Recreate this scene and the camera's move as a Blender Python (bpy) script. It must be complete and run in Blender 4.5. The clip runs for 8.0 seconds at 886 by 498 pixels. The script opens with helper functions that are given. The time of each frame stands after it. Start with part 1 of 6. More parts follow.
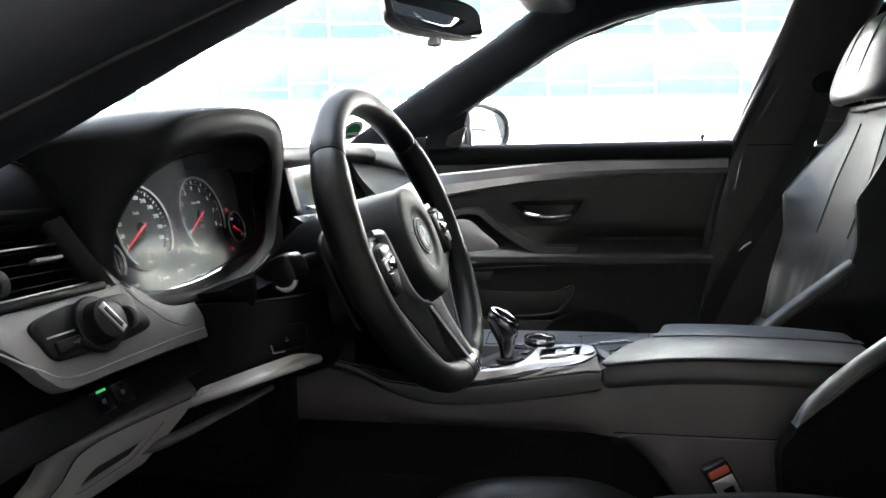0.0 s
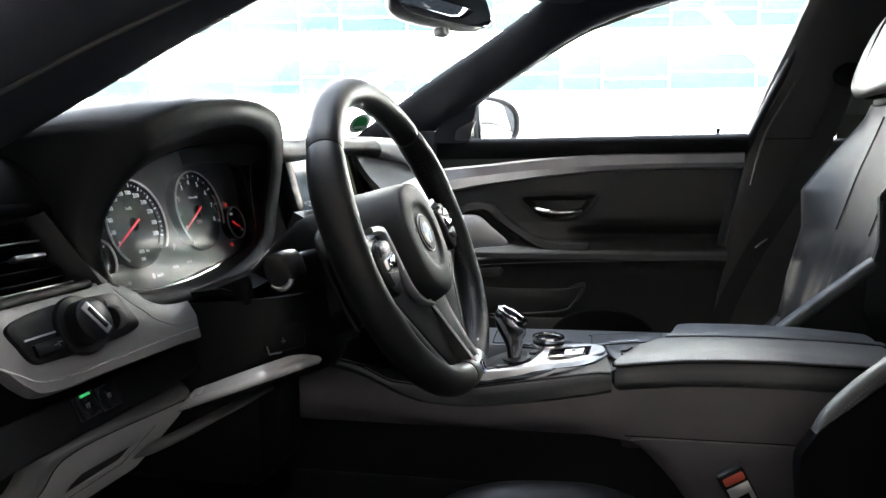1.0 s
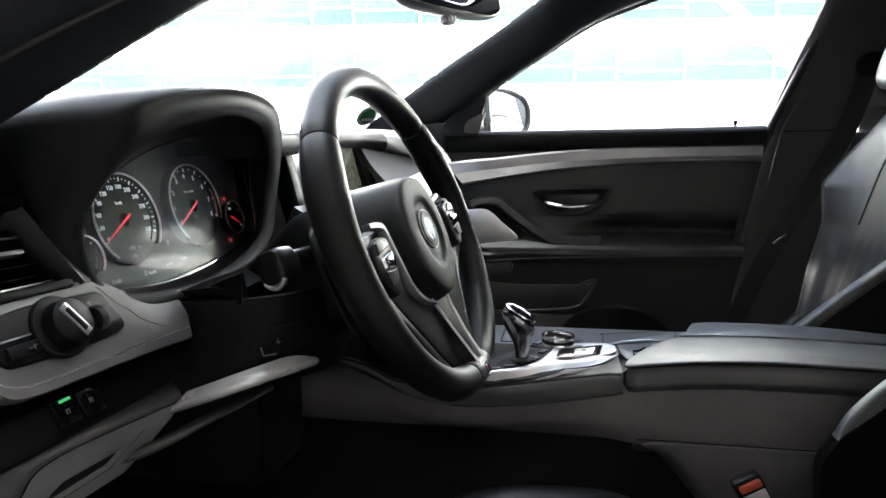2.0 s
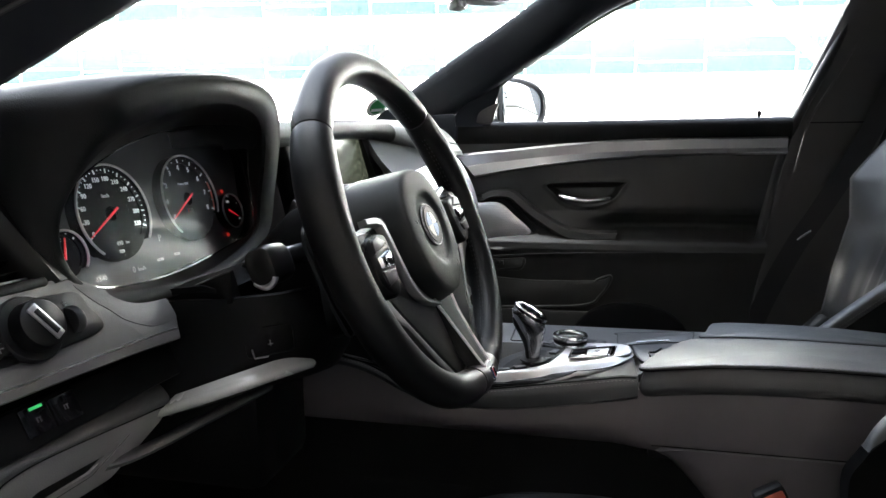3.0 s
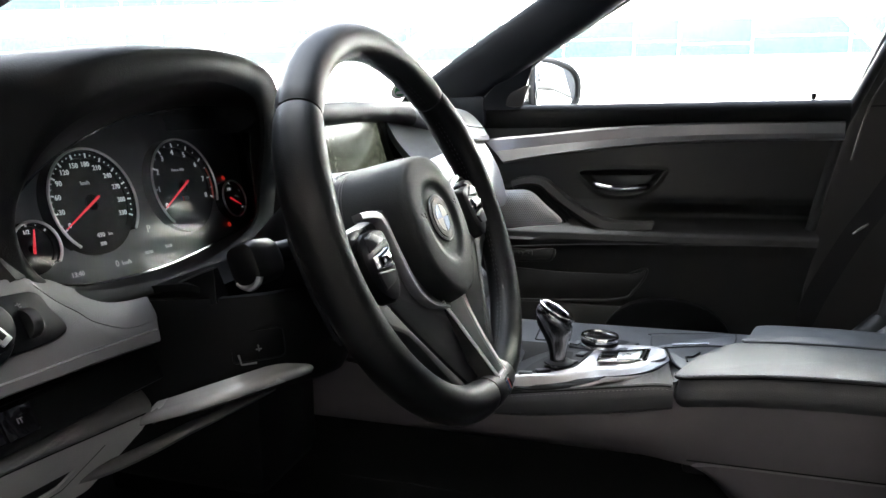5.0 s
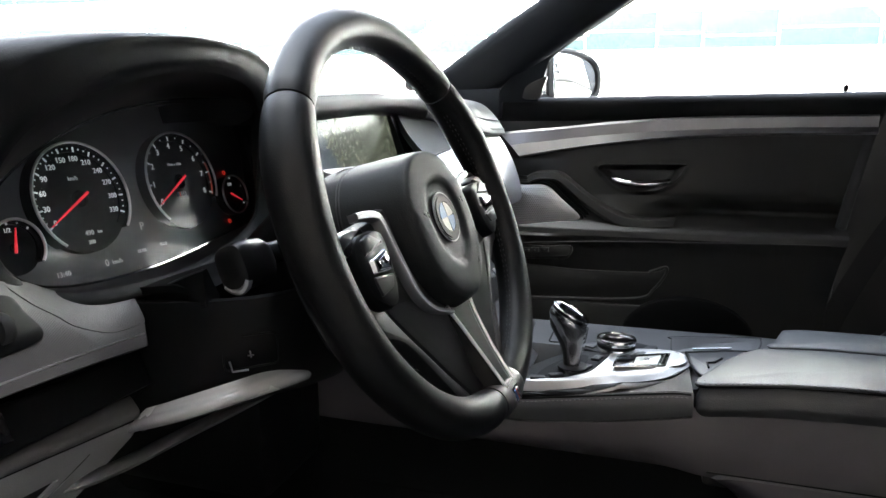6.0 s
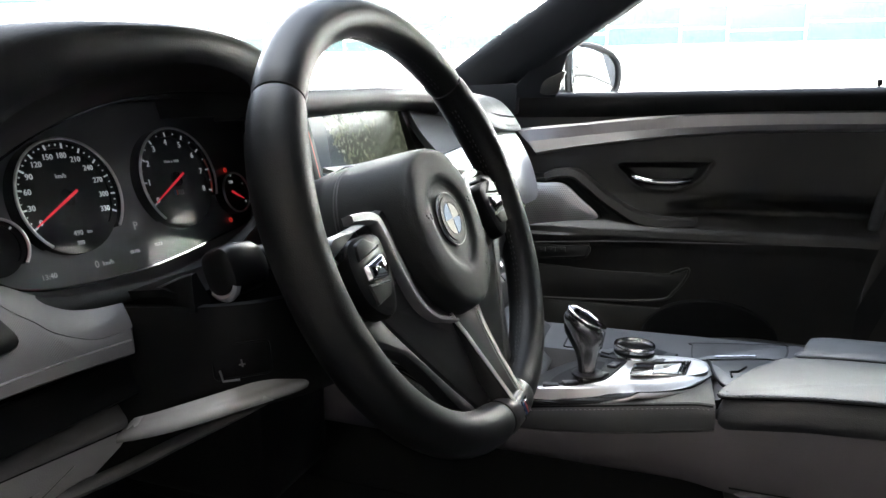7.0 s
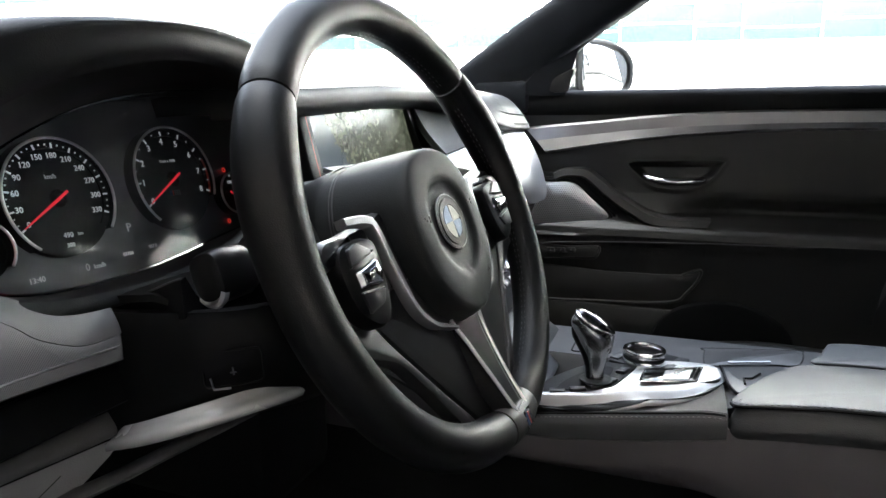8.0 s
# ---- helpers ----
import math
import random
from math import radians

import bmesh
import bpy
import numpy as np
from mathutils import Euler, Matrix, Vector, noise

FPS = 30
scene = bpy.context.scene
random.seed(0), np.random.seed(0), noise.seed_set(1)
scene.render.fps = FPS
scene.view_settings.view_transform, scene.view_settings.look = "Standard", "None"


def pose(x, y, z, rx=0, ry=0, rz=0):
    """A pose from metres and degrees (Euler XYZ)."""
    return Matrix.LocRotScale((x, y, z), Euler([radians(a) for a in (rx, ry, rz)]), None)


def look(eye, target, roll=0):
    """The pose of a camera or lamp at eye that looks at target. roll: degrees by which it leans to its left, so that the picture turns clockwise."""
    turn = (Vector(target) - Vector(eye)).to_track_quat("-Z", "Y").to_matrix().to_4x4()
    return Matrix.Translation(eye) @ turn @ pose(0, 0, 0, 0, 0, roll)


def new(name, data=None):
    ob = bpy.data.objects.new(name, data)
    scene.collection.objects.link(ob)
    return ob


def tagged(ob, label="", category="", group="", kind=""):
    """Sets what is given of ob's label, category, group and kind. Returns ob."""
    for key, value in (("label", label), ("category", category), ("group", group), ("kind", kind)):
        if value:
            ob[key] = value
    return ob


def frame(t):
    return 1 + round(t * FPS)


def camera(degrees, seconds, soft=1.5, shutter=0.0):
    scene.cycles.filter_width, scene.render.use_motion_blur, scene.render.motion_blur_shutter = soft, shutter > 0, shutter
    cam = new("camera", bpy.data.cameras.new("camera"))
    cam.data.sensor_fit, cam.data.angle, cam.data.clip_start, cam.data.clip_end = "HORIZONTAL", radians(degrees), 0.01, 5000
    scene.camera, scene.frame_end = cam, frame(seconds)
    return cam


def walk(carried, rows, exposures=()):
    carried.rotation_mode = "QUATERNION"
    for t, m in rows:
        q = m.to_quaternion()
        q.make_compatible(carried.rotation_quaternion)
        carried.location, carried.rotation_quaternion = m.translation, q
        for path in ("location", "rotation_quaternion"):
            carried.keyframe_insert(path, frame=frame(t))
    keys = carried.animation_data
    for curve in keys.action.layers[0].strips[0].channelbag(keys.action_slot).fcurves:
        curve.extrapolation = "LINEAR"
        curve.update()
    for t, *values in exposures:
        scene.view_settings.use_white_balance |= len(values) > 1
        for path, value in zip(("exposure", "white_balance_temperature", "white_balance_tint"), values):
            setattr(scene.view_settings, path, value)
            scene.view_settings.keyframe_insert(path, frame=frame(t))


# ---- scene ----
cam = camera(70.1, 8.0)
PATH = [
    (0, (-1.132, 0.0, 0.842), (0.832, 0.307, 0.619), -0.8),
    (0.5, (-1.117, -0.002, 0.842), (0.843, 0.321, 0.612), -0.8),
    (1, (-1.1, -0.004, 0.842), (0.856, 0.338, 0.602), -0.7),
    (1.5, (-1.084, -0.007, 0.842), (0.868, 0.354, 0.592), -0.7),
    (3, (-1.022, -0.014, 0.842), (0.91, 0.416, 0.557), -0.5),
    (3.5, (-1.001, -0.017, 0.843), (0.923, 0.44, 0.544), -0.4),
    (4, (-0.984, -0.017, 0.843), (0.933, 0.462, 0.532), -0.3),
    (4.5, (-0.966, -0.019, 0.842), (0.943, 0.488, 0.522), -0.3),
    (6, (-0.907, -0.023, 0.844), (0.971, 0.569, 0.49), -0.1),
    (6.5, (-0.889, -0.024, 0.844), (0.978, 0.596, 0.486), -0.1),
    (7, (-0.87, -0.024, 0.844), (0.986, 0.624, 0.479), -0.0),
    (7.5, (-0.86, -0.025, 0.845), (0.99, 0.642, 0.477), -0.0),
    (8, (-0.847, -0.026, 0.845), (0.996, 0.656, 0.474), -0.0),
]
walk(cam, [(t, look(e, g, r)) for t, e, g, r in PATH])

# ---- light: the sun stands beyond an unseen wall added beside the car, which is in its shade, lit through its glass by the sunlit white building and the sky ----
SUN_ELEVATION, SUN_TURN = 45, -82
world = bpy.data.worlds.new("sky")
scene.world = world
world.use_nodes = True
sky = world.node_tree.nodes.new("ShaderNodeTexSky")
sky.sky_type, sky.sun_disc = "NISHITA", False
sky.sun_elevation, sky.sun_rotation = radians(SUN_ELEVATION), radians(SUN_TURN)
sky.air_density, sky.dust_density, sky.ozone_density = 0.6, 8.0, 1.0
back = world.node_tree.nodes["Background"]
back.inputs["Strength"].default_value = 0.22
haze = world.node_tree.nodes.new("ShaderNodeHueSaturation")
haze.inputs["Saturation"].default_value = 0.5
world.node_tree.links.new(sky.outputs[0], haze.inputs["Color"])
world.node_tree.links.new(haze.outputs[0], back.inputs["Color"])
sun_lamp = bpy.data.lights.new("sun", "SUN")
sun_lamp.energy, sun_lamp.angle, sun_lamp.color = 4.5, radians(2), (1.0, 0.97, 0.93)
sun = new("sun", sun_lamp)
azimuth, height = radians(SUN_TURN), radians(SUN_ELEVATION)
toward = Vector((math.sin(azimuth) * math.cos(height), math.cos(azimuth) * math.cos(height), math.sin(height)))
sun.matrix_world = look(toward * 30, (0, 0, 0))
scene.view_settings.exposure = 4.64

# ---- materials ----
def material(name, color, rough=0.5, metal=0.0, bump=0.0, scale=400.0, spec=0.5, mottle=0.12, pattern="noise", coat=0.0, worn=0.06, sheen=0.0):
    """A surface with grain (bump and roughness) and a slower drift of tone and gloss."""
    m = bpy.data.materials.new(name)
    m.use_nodes = True
    nt = m.node_tree
    b = nt.nodes["Principled BSDF"]
    b.inputs["Metallic"].default_value = metal
    b.inputs["Specular IOR Level"].default_value = spec
    b.inputs["Coat Weight"].default_value = coat
    b.inputs["Coat Roughness"].default_value = 0.06
    b.inputs["Sheen Weight"].default_value = sheen
    pos = nt.nodes.new("ShaderNodeTexCoord").outputs["Object"]
    slow = nt.nodes.new("ShaderNodeTexNoise")
    slow.inputs["Scale"].default_value, slow.inputs["Detail"].default_value = 9.0, 4.0
    nt.links.new(pos, slow.inputs["Vector"])
    ramp = nt.nodes.new("ShaderNodeMapRange")
    ramp.inputs["From Min"].default_value, ramp.inputs["From Max"].default_value = 0.3, 0.7
    ramp.inputs["To Min"].default_value, ramp.inputs["To Max"].default_value = 1 - mottle, 1 + mottle
    nt.links.new(slow.outputs[0], ramp.inputs["Value"])
    mul = nt.nodes.new("ShaderNodeVectorMath")
    mul.operation = "SCALE"
    mul.inputs[0].default_value = color
    nt.links.new(ramp.outputs[0], mul.inputs["Scale"])
    nt.links.new(mul.outputs[0], b.inputs["Base Color"])
    rr = nt.nodes.new("ShaderNodeMapRange")
    rr.inputs["From Min"].default_value, rr.inputs["From Max"].default_value = 0.3, 0.7
    rr.inputs["To Min"].default_value, rr.inputs["To Max"].default_value = max(0.02, rough - worn), rough + worn
    nt.links.new(slow.outputs[0], rr.inputs["Value"])
    nt.links.new(rr.outputs[0], b.inputs["Roughness"])
    if bump:
        if pattern == "grain":
            tex = nt.nodes.new("ShaderNodeTexVoronoi")
            tex.feature = "SMOOTH_F1"
            out = tex.outputs["Distance"]
        elif pattern == "ribs":
            tex = nt.nodes.new("ShaderNodeTexWave")
            tex.bands_direction = "X"
            out = tex.outputs["Fac"]
        else:
            tex = nt.nodes.new("ShaderNodeTexNoise")
            tex.inputs["Detail"].default_value = 3.0
            out = tex.outputs[0]
        tex.inputs["Scale"].default_value = scale
        nt.links.new(pos, tex.inputs["Vector"])
        bn = nt.nodes.new("ShaderNodeBump")
        bn.inputs["Strength"].default_value, bn.inputs["Distance"].default_value = bump, 0.0006
        nt.links.new(out, bn.inputs["Height"])
        nt.links.new(bn.outputs[0], b.inputs["Normal"])
    return m


def glow(name, color, strength):
    m = bpy.data.materials.new(name)
    m.use_nodes = True
    b = m.node_tree.nodes["Principled BSDF"]
    b.inputs["Base Color"].default_value = (*[0.6 * c for c in color], 1)
    b.inputs["Emission Color"].default_value = (*color, 1)
    b.inputs["Emission Strength"].default_value = strength
    b.inputs["Roughness"].default_value = 0.4
    return m


def clear_glass(name, tint=(1, 1, 1), mirror=0.06, film=0.0):
    """A thin pane: light passes straight on, with a faint Fresnel gloss and, with film, a rough hazy gloss at slanting
    views.
    """
    m = bpy.data.materials.new(name)
    m.use_nodes = True
    nt = m.node_tree
    nt.nodes.remove(nt.nodes["Principled BSDF"])
    clear, gloss = nt.nodes.new("ShaderNodeBsdfTransparent"), nt.nodes.new("ShaderNodeBsdfGlossy")
    clear.inputs["Color"].default_value = (*tint, 1)
    gloss.inputs["Roughness"].default_value = 0.02
    mix, facing, power = nt.nodes.new("ShaderNodeMixShader"), nt.nodes.new("ShaderNodeLayerWeight"), nt.nodes.new("ShaderNodeMath")
    power.operation, power.inputs[1].default_value = "POWER", 4.0
    gain = nt.nodes.new("ShaderNodeMath")
    gain.operation, gain.inputs[1].default_value, gain.inputs[2].default_value = "MULTIPLY_ADD", 6 * mirror, mirror * 0.5
    facing.inputs["Blend"].default_value = 0.5
    nt.links.new(facing.outputs["Facing"], power.inputs[0])
    nt.links.new(power.outputs[0], gain.inputs[0])
    nt.links.new(gain.outputs[0], mix.inputs[0])
    nt.links.new(clear.outputs[0], mix.inputs[1])
    nt.links.new(gloss.outputs[0], mix.inputs[2])
    nt.links.new(mix.outputs[0], nt.nodes["Material Output"].inputs["Surface"])
    if film:
        veil, over, thin = nt.nodes.new("ShaderNodeBsdfGlossy"), nt.nodes.new("ShaderNodeMixShader"), nt.nodes.new("ShaderNodeMath")
        veil.inputs["Roughness"].default_value = 0.55
        thin.operation, thin.inputs[1].default_value = "MULTIPLY", film
        nt.links.new(power.outputs[0], thin.inputs[0])
        nt.links.new(thin.outputs[0], over.inputs[0])
        nt.links.new(mix.outputs[0], over.inputs[1])
        nt.links.new(veil.outputs[0], over.inputs[2])
        nt.links.new(over.outputs[0], nt.nodes["Material Output"].inputs["Surface"])
    return m


# lighter copy of the seat leather for faces that catch the most light
LEATHER_LIT = material("lit_black_leather", (0.042, 0.0435, 0.0445), 0.47, bump=0.35, scale=900, pattern="grain", spec=0.55)
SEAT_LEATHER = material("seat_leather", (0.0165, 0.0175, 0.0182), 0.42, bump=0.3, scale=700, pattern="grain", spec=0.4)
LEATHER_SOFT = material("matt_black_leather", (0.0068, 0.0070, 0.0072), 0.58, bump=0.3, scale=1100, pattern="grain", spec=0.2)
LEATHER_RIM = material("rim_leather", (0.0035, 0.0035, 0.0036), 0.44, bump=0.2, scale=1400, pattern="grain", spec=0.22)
LEATHER_GREY = material("charcoal_door_leather", (0.023, 0.0225, 0.0205), 0.45, spec=0.45, bump=0.3, scale=1000, pattern="grain")
PLASTIC = material("black_plastic", (0.003, 0.003, 0.0032), 0.42, bump=0.15, scale=1600, spec=0.2)
SPOKE = material("satin_black_spoke", (0.010, 0.010, 0.0105), 0.4, bump=0.15, scale=1500, spec=0.45)
SIDE_GREY = material("charcoal_console_leather", (0.078, 0.071, 0.075), 0.5, bump=0.3, scale=1000, pattern="grain")
DOOR_PLASTIC = material("black_door_plastic", (0.024, 0.0236, 0.022), 0.46, bump=0.3, scale=1200, pattern="grain", spec=0.4)
PLASTIC_GREY = material("dark_grey_plastic", (0.02, 0.0195, 0.0195), 0.42, bump=0.2, scale=1500)
# one knee plastic in two tones: darkened for shaded sides, lightened for lit faces
KNEE_SHADED = material("shaded_grained_plastic", (0.085, 0.084, 0.082), 0.42, bump=0.3, scale=900, pattern="grain")
KNEE_LIT = material("lit_grained_plastic", (0.30, 0.297, 0.29), 0.40, bump=0.4, scale=900, pattern="grain")
GREY_THREAD = material("grey_thread", (0.13, 0.13, 0.13), 0.7)
GLOSS = material("piano_black", (0.008, 0.008, 0.009), 0.08, worn=0.02, coat=0.5)
PAD = material("airbag_cover", (0.0095, 0.010, 0.010), 0.62, bump=0.3, scale=1500, pattern="grain", spec=0.25)
THREAD = material("black_thread", (0.03, 0.03, 0.031), 0.7)
TRIM = material("silver_ribbed_trim", (0.135, 0.133, 0.132), 0.45, metal=0.5, bump=0.32, scale=290, pattern="ribs")
BRUSHED = material("brushed_aluminium", (0.80, 0.80, 0.80), 0.36, metal=0.9, bump=0.15, scale=700)
TRAY = material("satin_tray_silver", (0.46, 0.455, 0.455), 0.42, metal=0.85, bump=0.1, scale=900)
SATIN = material("satin_silver", (0.5, 0.5, 0.5), 0.3, metal=0.9)
GUNMETAL = material("polished_dark_metal", (0.42, 0.42, 0.43), 0.22, metal=1.0)
CONSOLE_TOP = material("satin_grey_console", (0.052, 0.052, 0.054), 0.38, bump=0.15, scale=1500, spec=0.6)
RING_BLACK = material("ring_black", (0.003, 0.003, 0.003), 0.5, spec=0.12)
CHROME = material("chrome", (0.75, 0.75, 0.76), 0.08, metal=1.0, worn=0.03)
HEADLINER = material("dark_headliner_cloth", (0.0135, 0.0155, 0.0195), 0.8, bump=0.4, scale=1500, spec=0.2)
# near-black for the seat's shaded flank: the shade is in the colour
FLANK_SHADE = material("shaded_seat_flank", (0.003, 0.003, 0.003), 0.9, bump=0.4, scale=1200, spec=0.04)
CARPET = material("black_carpet", (0.004, 0.004, 0.004), 0.95, bump=0.8, scale=1300, spec=0.1)
RUBBER = material("black_rubber", (0.012, 0.012, 0.012), 0.55)
PAINT = material("dark_car_paint", (0.012, 0.016, 0.03), 0.2, coat=1.0, worn=0.03)
WEB = material("belt_webbing", (0.02, 0.02, 0.02), 0.7, bump=0.5, scale=900)
STRIP = material("satin_door_trim", (0.38, 0.37, 0.375), 0.34, metal=0.8, bump=0.1, scale=700)
DARK_SATIN = material("dark_satin_metal", (0.22, 0.22, 0.225), 0.42, metal=0.7)
BADGE_GREEN = material("green_print", (0.02, 0.22, 0.06), 0.5)
PILLAR = material("grey_pillar_trim", (0.045, 0.042, 0.04), 0.6, bump=0.2, scale=1200)
RED_PLASTIC = material("red_plastic", (0.45, 0.04, 0.02), 0.35)
ORANGE = material("orange_red_plastic", (0.30, 0.045, 0.02), 0.4)
WHITE_PRINT = material("white_print", (0.75, 0.75, 0.75), 0.5)
GREY_PRINT = material("grey_print", (0.12, 0.12, 0.12), 0.5)
DIAL = material("dial_grey", (0.15, 0.155, 0.165), 0.45, metal=0.5, spec=0.6)
DISC = material("dial_disc_black", (0.008, 0.008, 0.0085), 0.6, spec=0.1)
LINING = material("satin_grey_plastic", (0.005, 0.005, 0.005), 0.5, spec=0.15, bump=0.1, scale=1500)
# black plastic painted pale grey: the colour stands for the light it catches
LEDGE = material("pale_glow_plastic", (0.30, 0.30, 0.30), 0.25, bump=0.1, scale=1500, spec=1.0)
BLUE = material("blue_enamel", (0.012, 0.04, 0.10), 0.42, spec=0.25)
WHITE_ENAMEL = material("white_enamel", (0.10, 0.10, 0.10), 0.42, spec=0.25)
MIRROR = material("mirror_glass", (0.85, 0.86, 0.87), 0.02, metal=1.0, worn=0.01, mottle=0.0)
NEEDLE = glow("lit_red_needle", (1.0, 0.03, 0.05), 0.017)
WARN = glow("lit_red_symbol", (1.0, 0.05, 0.03), 0.02)
GREEN = glow("lit_green_lamp", (0.1, 1.0, 0.3), 0.014)
NUMERAL = glow("lit_numeral", (0.8, 0.82, 0.85), 0.0105)
FAINT = glow("faint_display_text", (0.7, 0.7, 0.72), 0.005)
SUNROOF = clear_glass("sunroof_glass", (0.09, 0.095, 0.095))
GLASS = clear_glass("window_glass", (0.93, 0.96, 0.96))
TINTED = clear_glass("tinted_glass", (0.015, 0.016, 0.016))
COVER = clear_glass("cluster_cover_glass", (0.95, 0.95, 0.95), 0.015, film=1.5)
CONCRETE = material("pale_concrete", (0.45, 0.445, 0.42), 0.85, bump=0.3, scale=30)
FACADE = material("white_facade_panel", (0.8, 0.8, 0.79), 0.6, bump=0.1, scale=8)
CYAN_GLASS = material("blue_green_glazing", (0.0130, 0.0205, 0.0212), 0.3, spec=0.03)

# ---- mesh helpers ----
def curve(points, n, closed=False):
    """n points of a smooth line through the given ones."""
    p = np.array(points, float)
    k = len(p)
    at = np.linspace(0, k if closed else k - 1, n, endpoint=not closed)
    out = []
    for a in at:
        i = int(min(math.floor(a), k - 1 if closed else k - 2))
        f = a - i
        if closed:
            q = [p[(i + j) % k] for j in (-1, 0, 1, 2)]
        else:
            q = [p[max(i - 1, 0)], p[i], p[i + 1], p[min(i + 2, k - 1)]]
        out.append(0.5 * (2 * q[1] + (q[2] - q[0]) * f + (2 * q[0] - 5 * q[1] + 4 * q[2] - q[3]) * f ** 2 + (3 * q[1] - q[0] - 3 * q[2] + q[3]) * f ** 3))
    return np.array(out)


def loft(rings, closed=True, caps=True, loop=False):
    """A skin over rings of equally many points. closed: each ring is a loop; loop: the last ring joins the first."""
    bm = bmesh.new()
    vs = [[bm.verts.new(tuple(p)) for p in ring] for ring in rings]
    n = len(vs[0])
    pairs = list(zip(vs, vs[1:])) + ([(vs[-1], vs[0])] if loop else [])
    for a, b in pairs:
        for i in range(n if closed else n - 1):
            j = (i + 1) % n
            bm.faces.new((a[i], a[j], b[j], b[i]))
    if caps and closed and not loop:
        bm.faces.new(vs[0][::-1])
        bm.faces.new(vs[-1])
    bmesh.ops.recalc_face_normals(bm, faces=bm.faces)
    return bm


def shell(rows, thick):
    """An open sheet of rows of points, given a thickness along its normals."""
    rows = np.array([np.array(r, float) for r in rows])
    du, dv = np.gradient(rows, axis=0), np.gradient(rows, axis=1)
    nrm = np.cross(du, dv)
    nrm /= np.linalg.norm(nrm, axis=2, keepdims=True) + 1e-9
    low = rows - nrm * thick
    rings = [np.concatenate([rows[i], low[i][::-1]]) for i in range(len(rows))]
    return loft(rings)


def box(sx, sy, sz, bevel=0.0, at=(0, 0, 0), segs=2):
    bm = bmesh.new()
    bmesh.ops.create_cube(bm, size=1)
    bmesh.ops.scale(bm, vec=(sx, sy, sz), verts=bm.verts)
    if bevel:
        bmesh.ops.bevel(bm, geom=bm.edges[:], offset=bevel, segments=segs, profile=0.5, affect="EDGES")
    bmesh.ops.translate(bm, vec=at, verts=bm.verts)
    return bm


def plate(outline, depth, bevel=0.002, m=None):
    """A flat outline (x, y) given depth along z, with its upper rim rounded."""
    p = np.array(outline, float)
    c = p.mean(0)
    if np.sum(p[:, 0] * np.roll(p[:, 1], -1) - np.roll(p[:, 0], -1) * p[:, 1]) < 0:
        p = p[::-1]
    t = np.roll(p, -1, 0) - np.roll(p, 1, 0)
    nrm = np.stack([t[:, 1], -t[:, 0]], 1)
    nrm /= np.linalg.norm(nrm, axis=1, keepdims=True) + 1e-9
    rings = []
    for inset, z in ((0, 0), (0, depth - bevel), (0.3 * bevel, depth - 0.3 * bevel), (bevel, depth)):
        q = p - nrm * inset
        rings.append([(x, y, z) for x, y in q])
    bm = loft(rings)
    if m is not None:
        bm.transform(m)
    return bm


def lathe(profile, n=48, m=None):
    """A turned body about z, from (radius, height) pairs."""
    rings = []
    for r, h in profile:
        rings.append([(max(r, 1e-5) * math.cos(2 * math.pi * i / n), max(r, 1e-5) * math.sin(2 * math.pi * i / n), h) for i in range(n)])
    bm = loft(rings)
    if m is not None:
        bm.transform(m)
    return bm


def tube(points, radius, n=10, closed=False, flat=1.0):
    """A round or flattened bar along points; radius may be a list."""
    p = np.array(points, float)
    k = len(p)
    rad = np.broadcast_to(np.array(radius, float), (k,))
    t = np.roll(p, -1, 0) - np.roll(p, 1, 0)
    if not closed:
        t[0], t[-1] = p[1] - p[0], p[-1] - p[-2]
    t /= np.linalg.norm(t, axis=1, keepdims=True) + 1e-12
    ref = np.array((0, 0, 1.0)) if abs(t[:, 2]).mean() < 0.8 else np.array((1.0, 0, 0))
    rings = []
    for i in range(k):
        a = np.cross(t[i], ref)
        a /= np.linalg.norm(a) + 1e-12
        b = np.cross(a, t[i])
        rings.append([p[i] + rad[i] * (math.cos(f) * a + flat * math.sin(f) * b) for f in np.linspace(0, 2 * math.pi, n, endpoint=False)])
    return loft(rings, loop=closed)


def merged(*bms):
    """One bmesh out of several pieces of the same part."""
    out = bmesh.new()
    for b in bms:
        me = bpy.data.meshes.new("piece")
        b.to_mesh(me)
        b.free()
        out.from_mesh(me)
        bpy.data.meshes.remove(me)
    return out


def placed(ob):
    """Where an object stands in the world."""
    m = ob.matrix_basis.copy()
    return placed(ob.parent) @ ob.matrix_parent_inverse @ m if ob.parent else m


def part(name, bm, mat, parent=None, label="", smooth=40):
    me = bpy.data.meshes.new(name)
    bm.to_mesh(me)
    bm.free()
    me.materials.append(mat)
    if smooth:
        for f in me.polygons:
            f.use_smooth = True
        me.set_sharp_from_angle(angle=radians(smooth))
    ob = new(name, me)
    if parent is not None:
        ob.parent = parent
        ob.matrix_parent_inverse = placed(parent).inverted()
    if label:
        tagged(ob, label)
    return ob


def thing(name, label, category, at=None, group="", kind=""):
    ob = new(name)
    ob.empty_display_size = 0.05
    if at is not None:
        ob.matrix_basis = Matrix.Translation(at)
    return tagged(ob, label, category, group, kind)


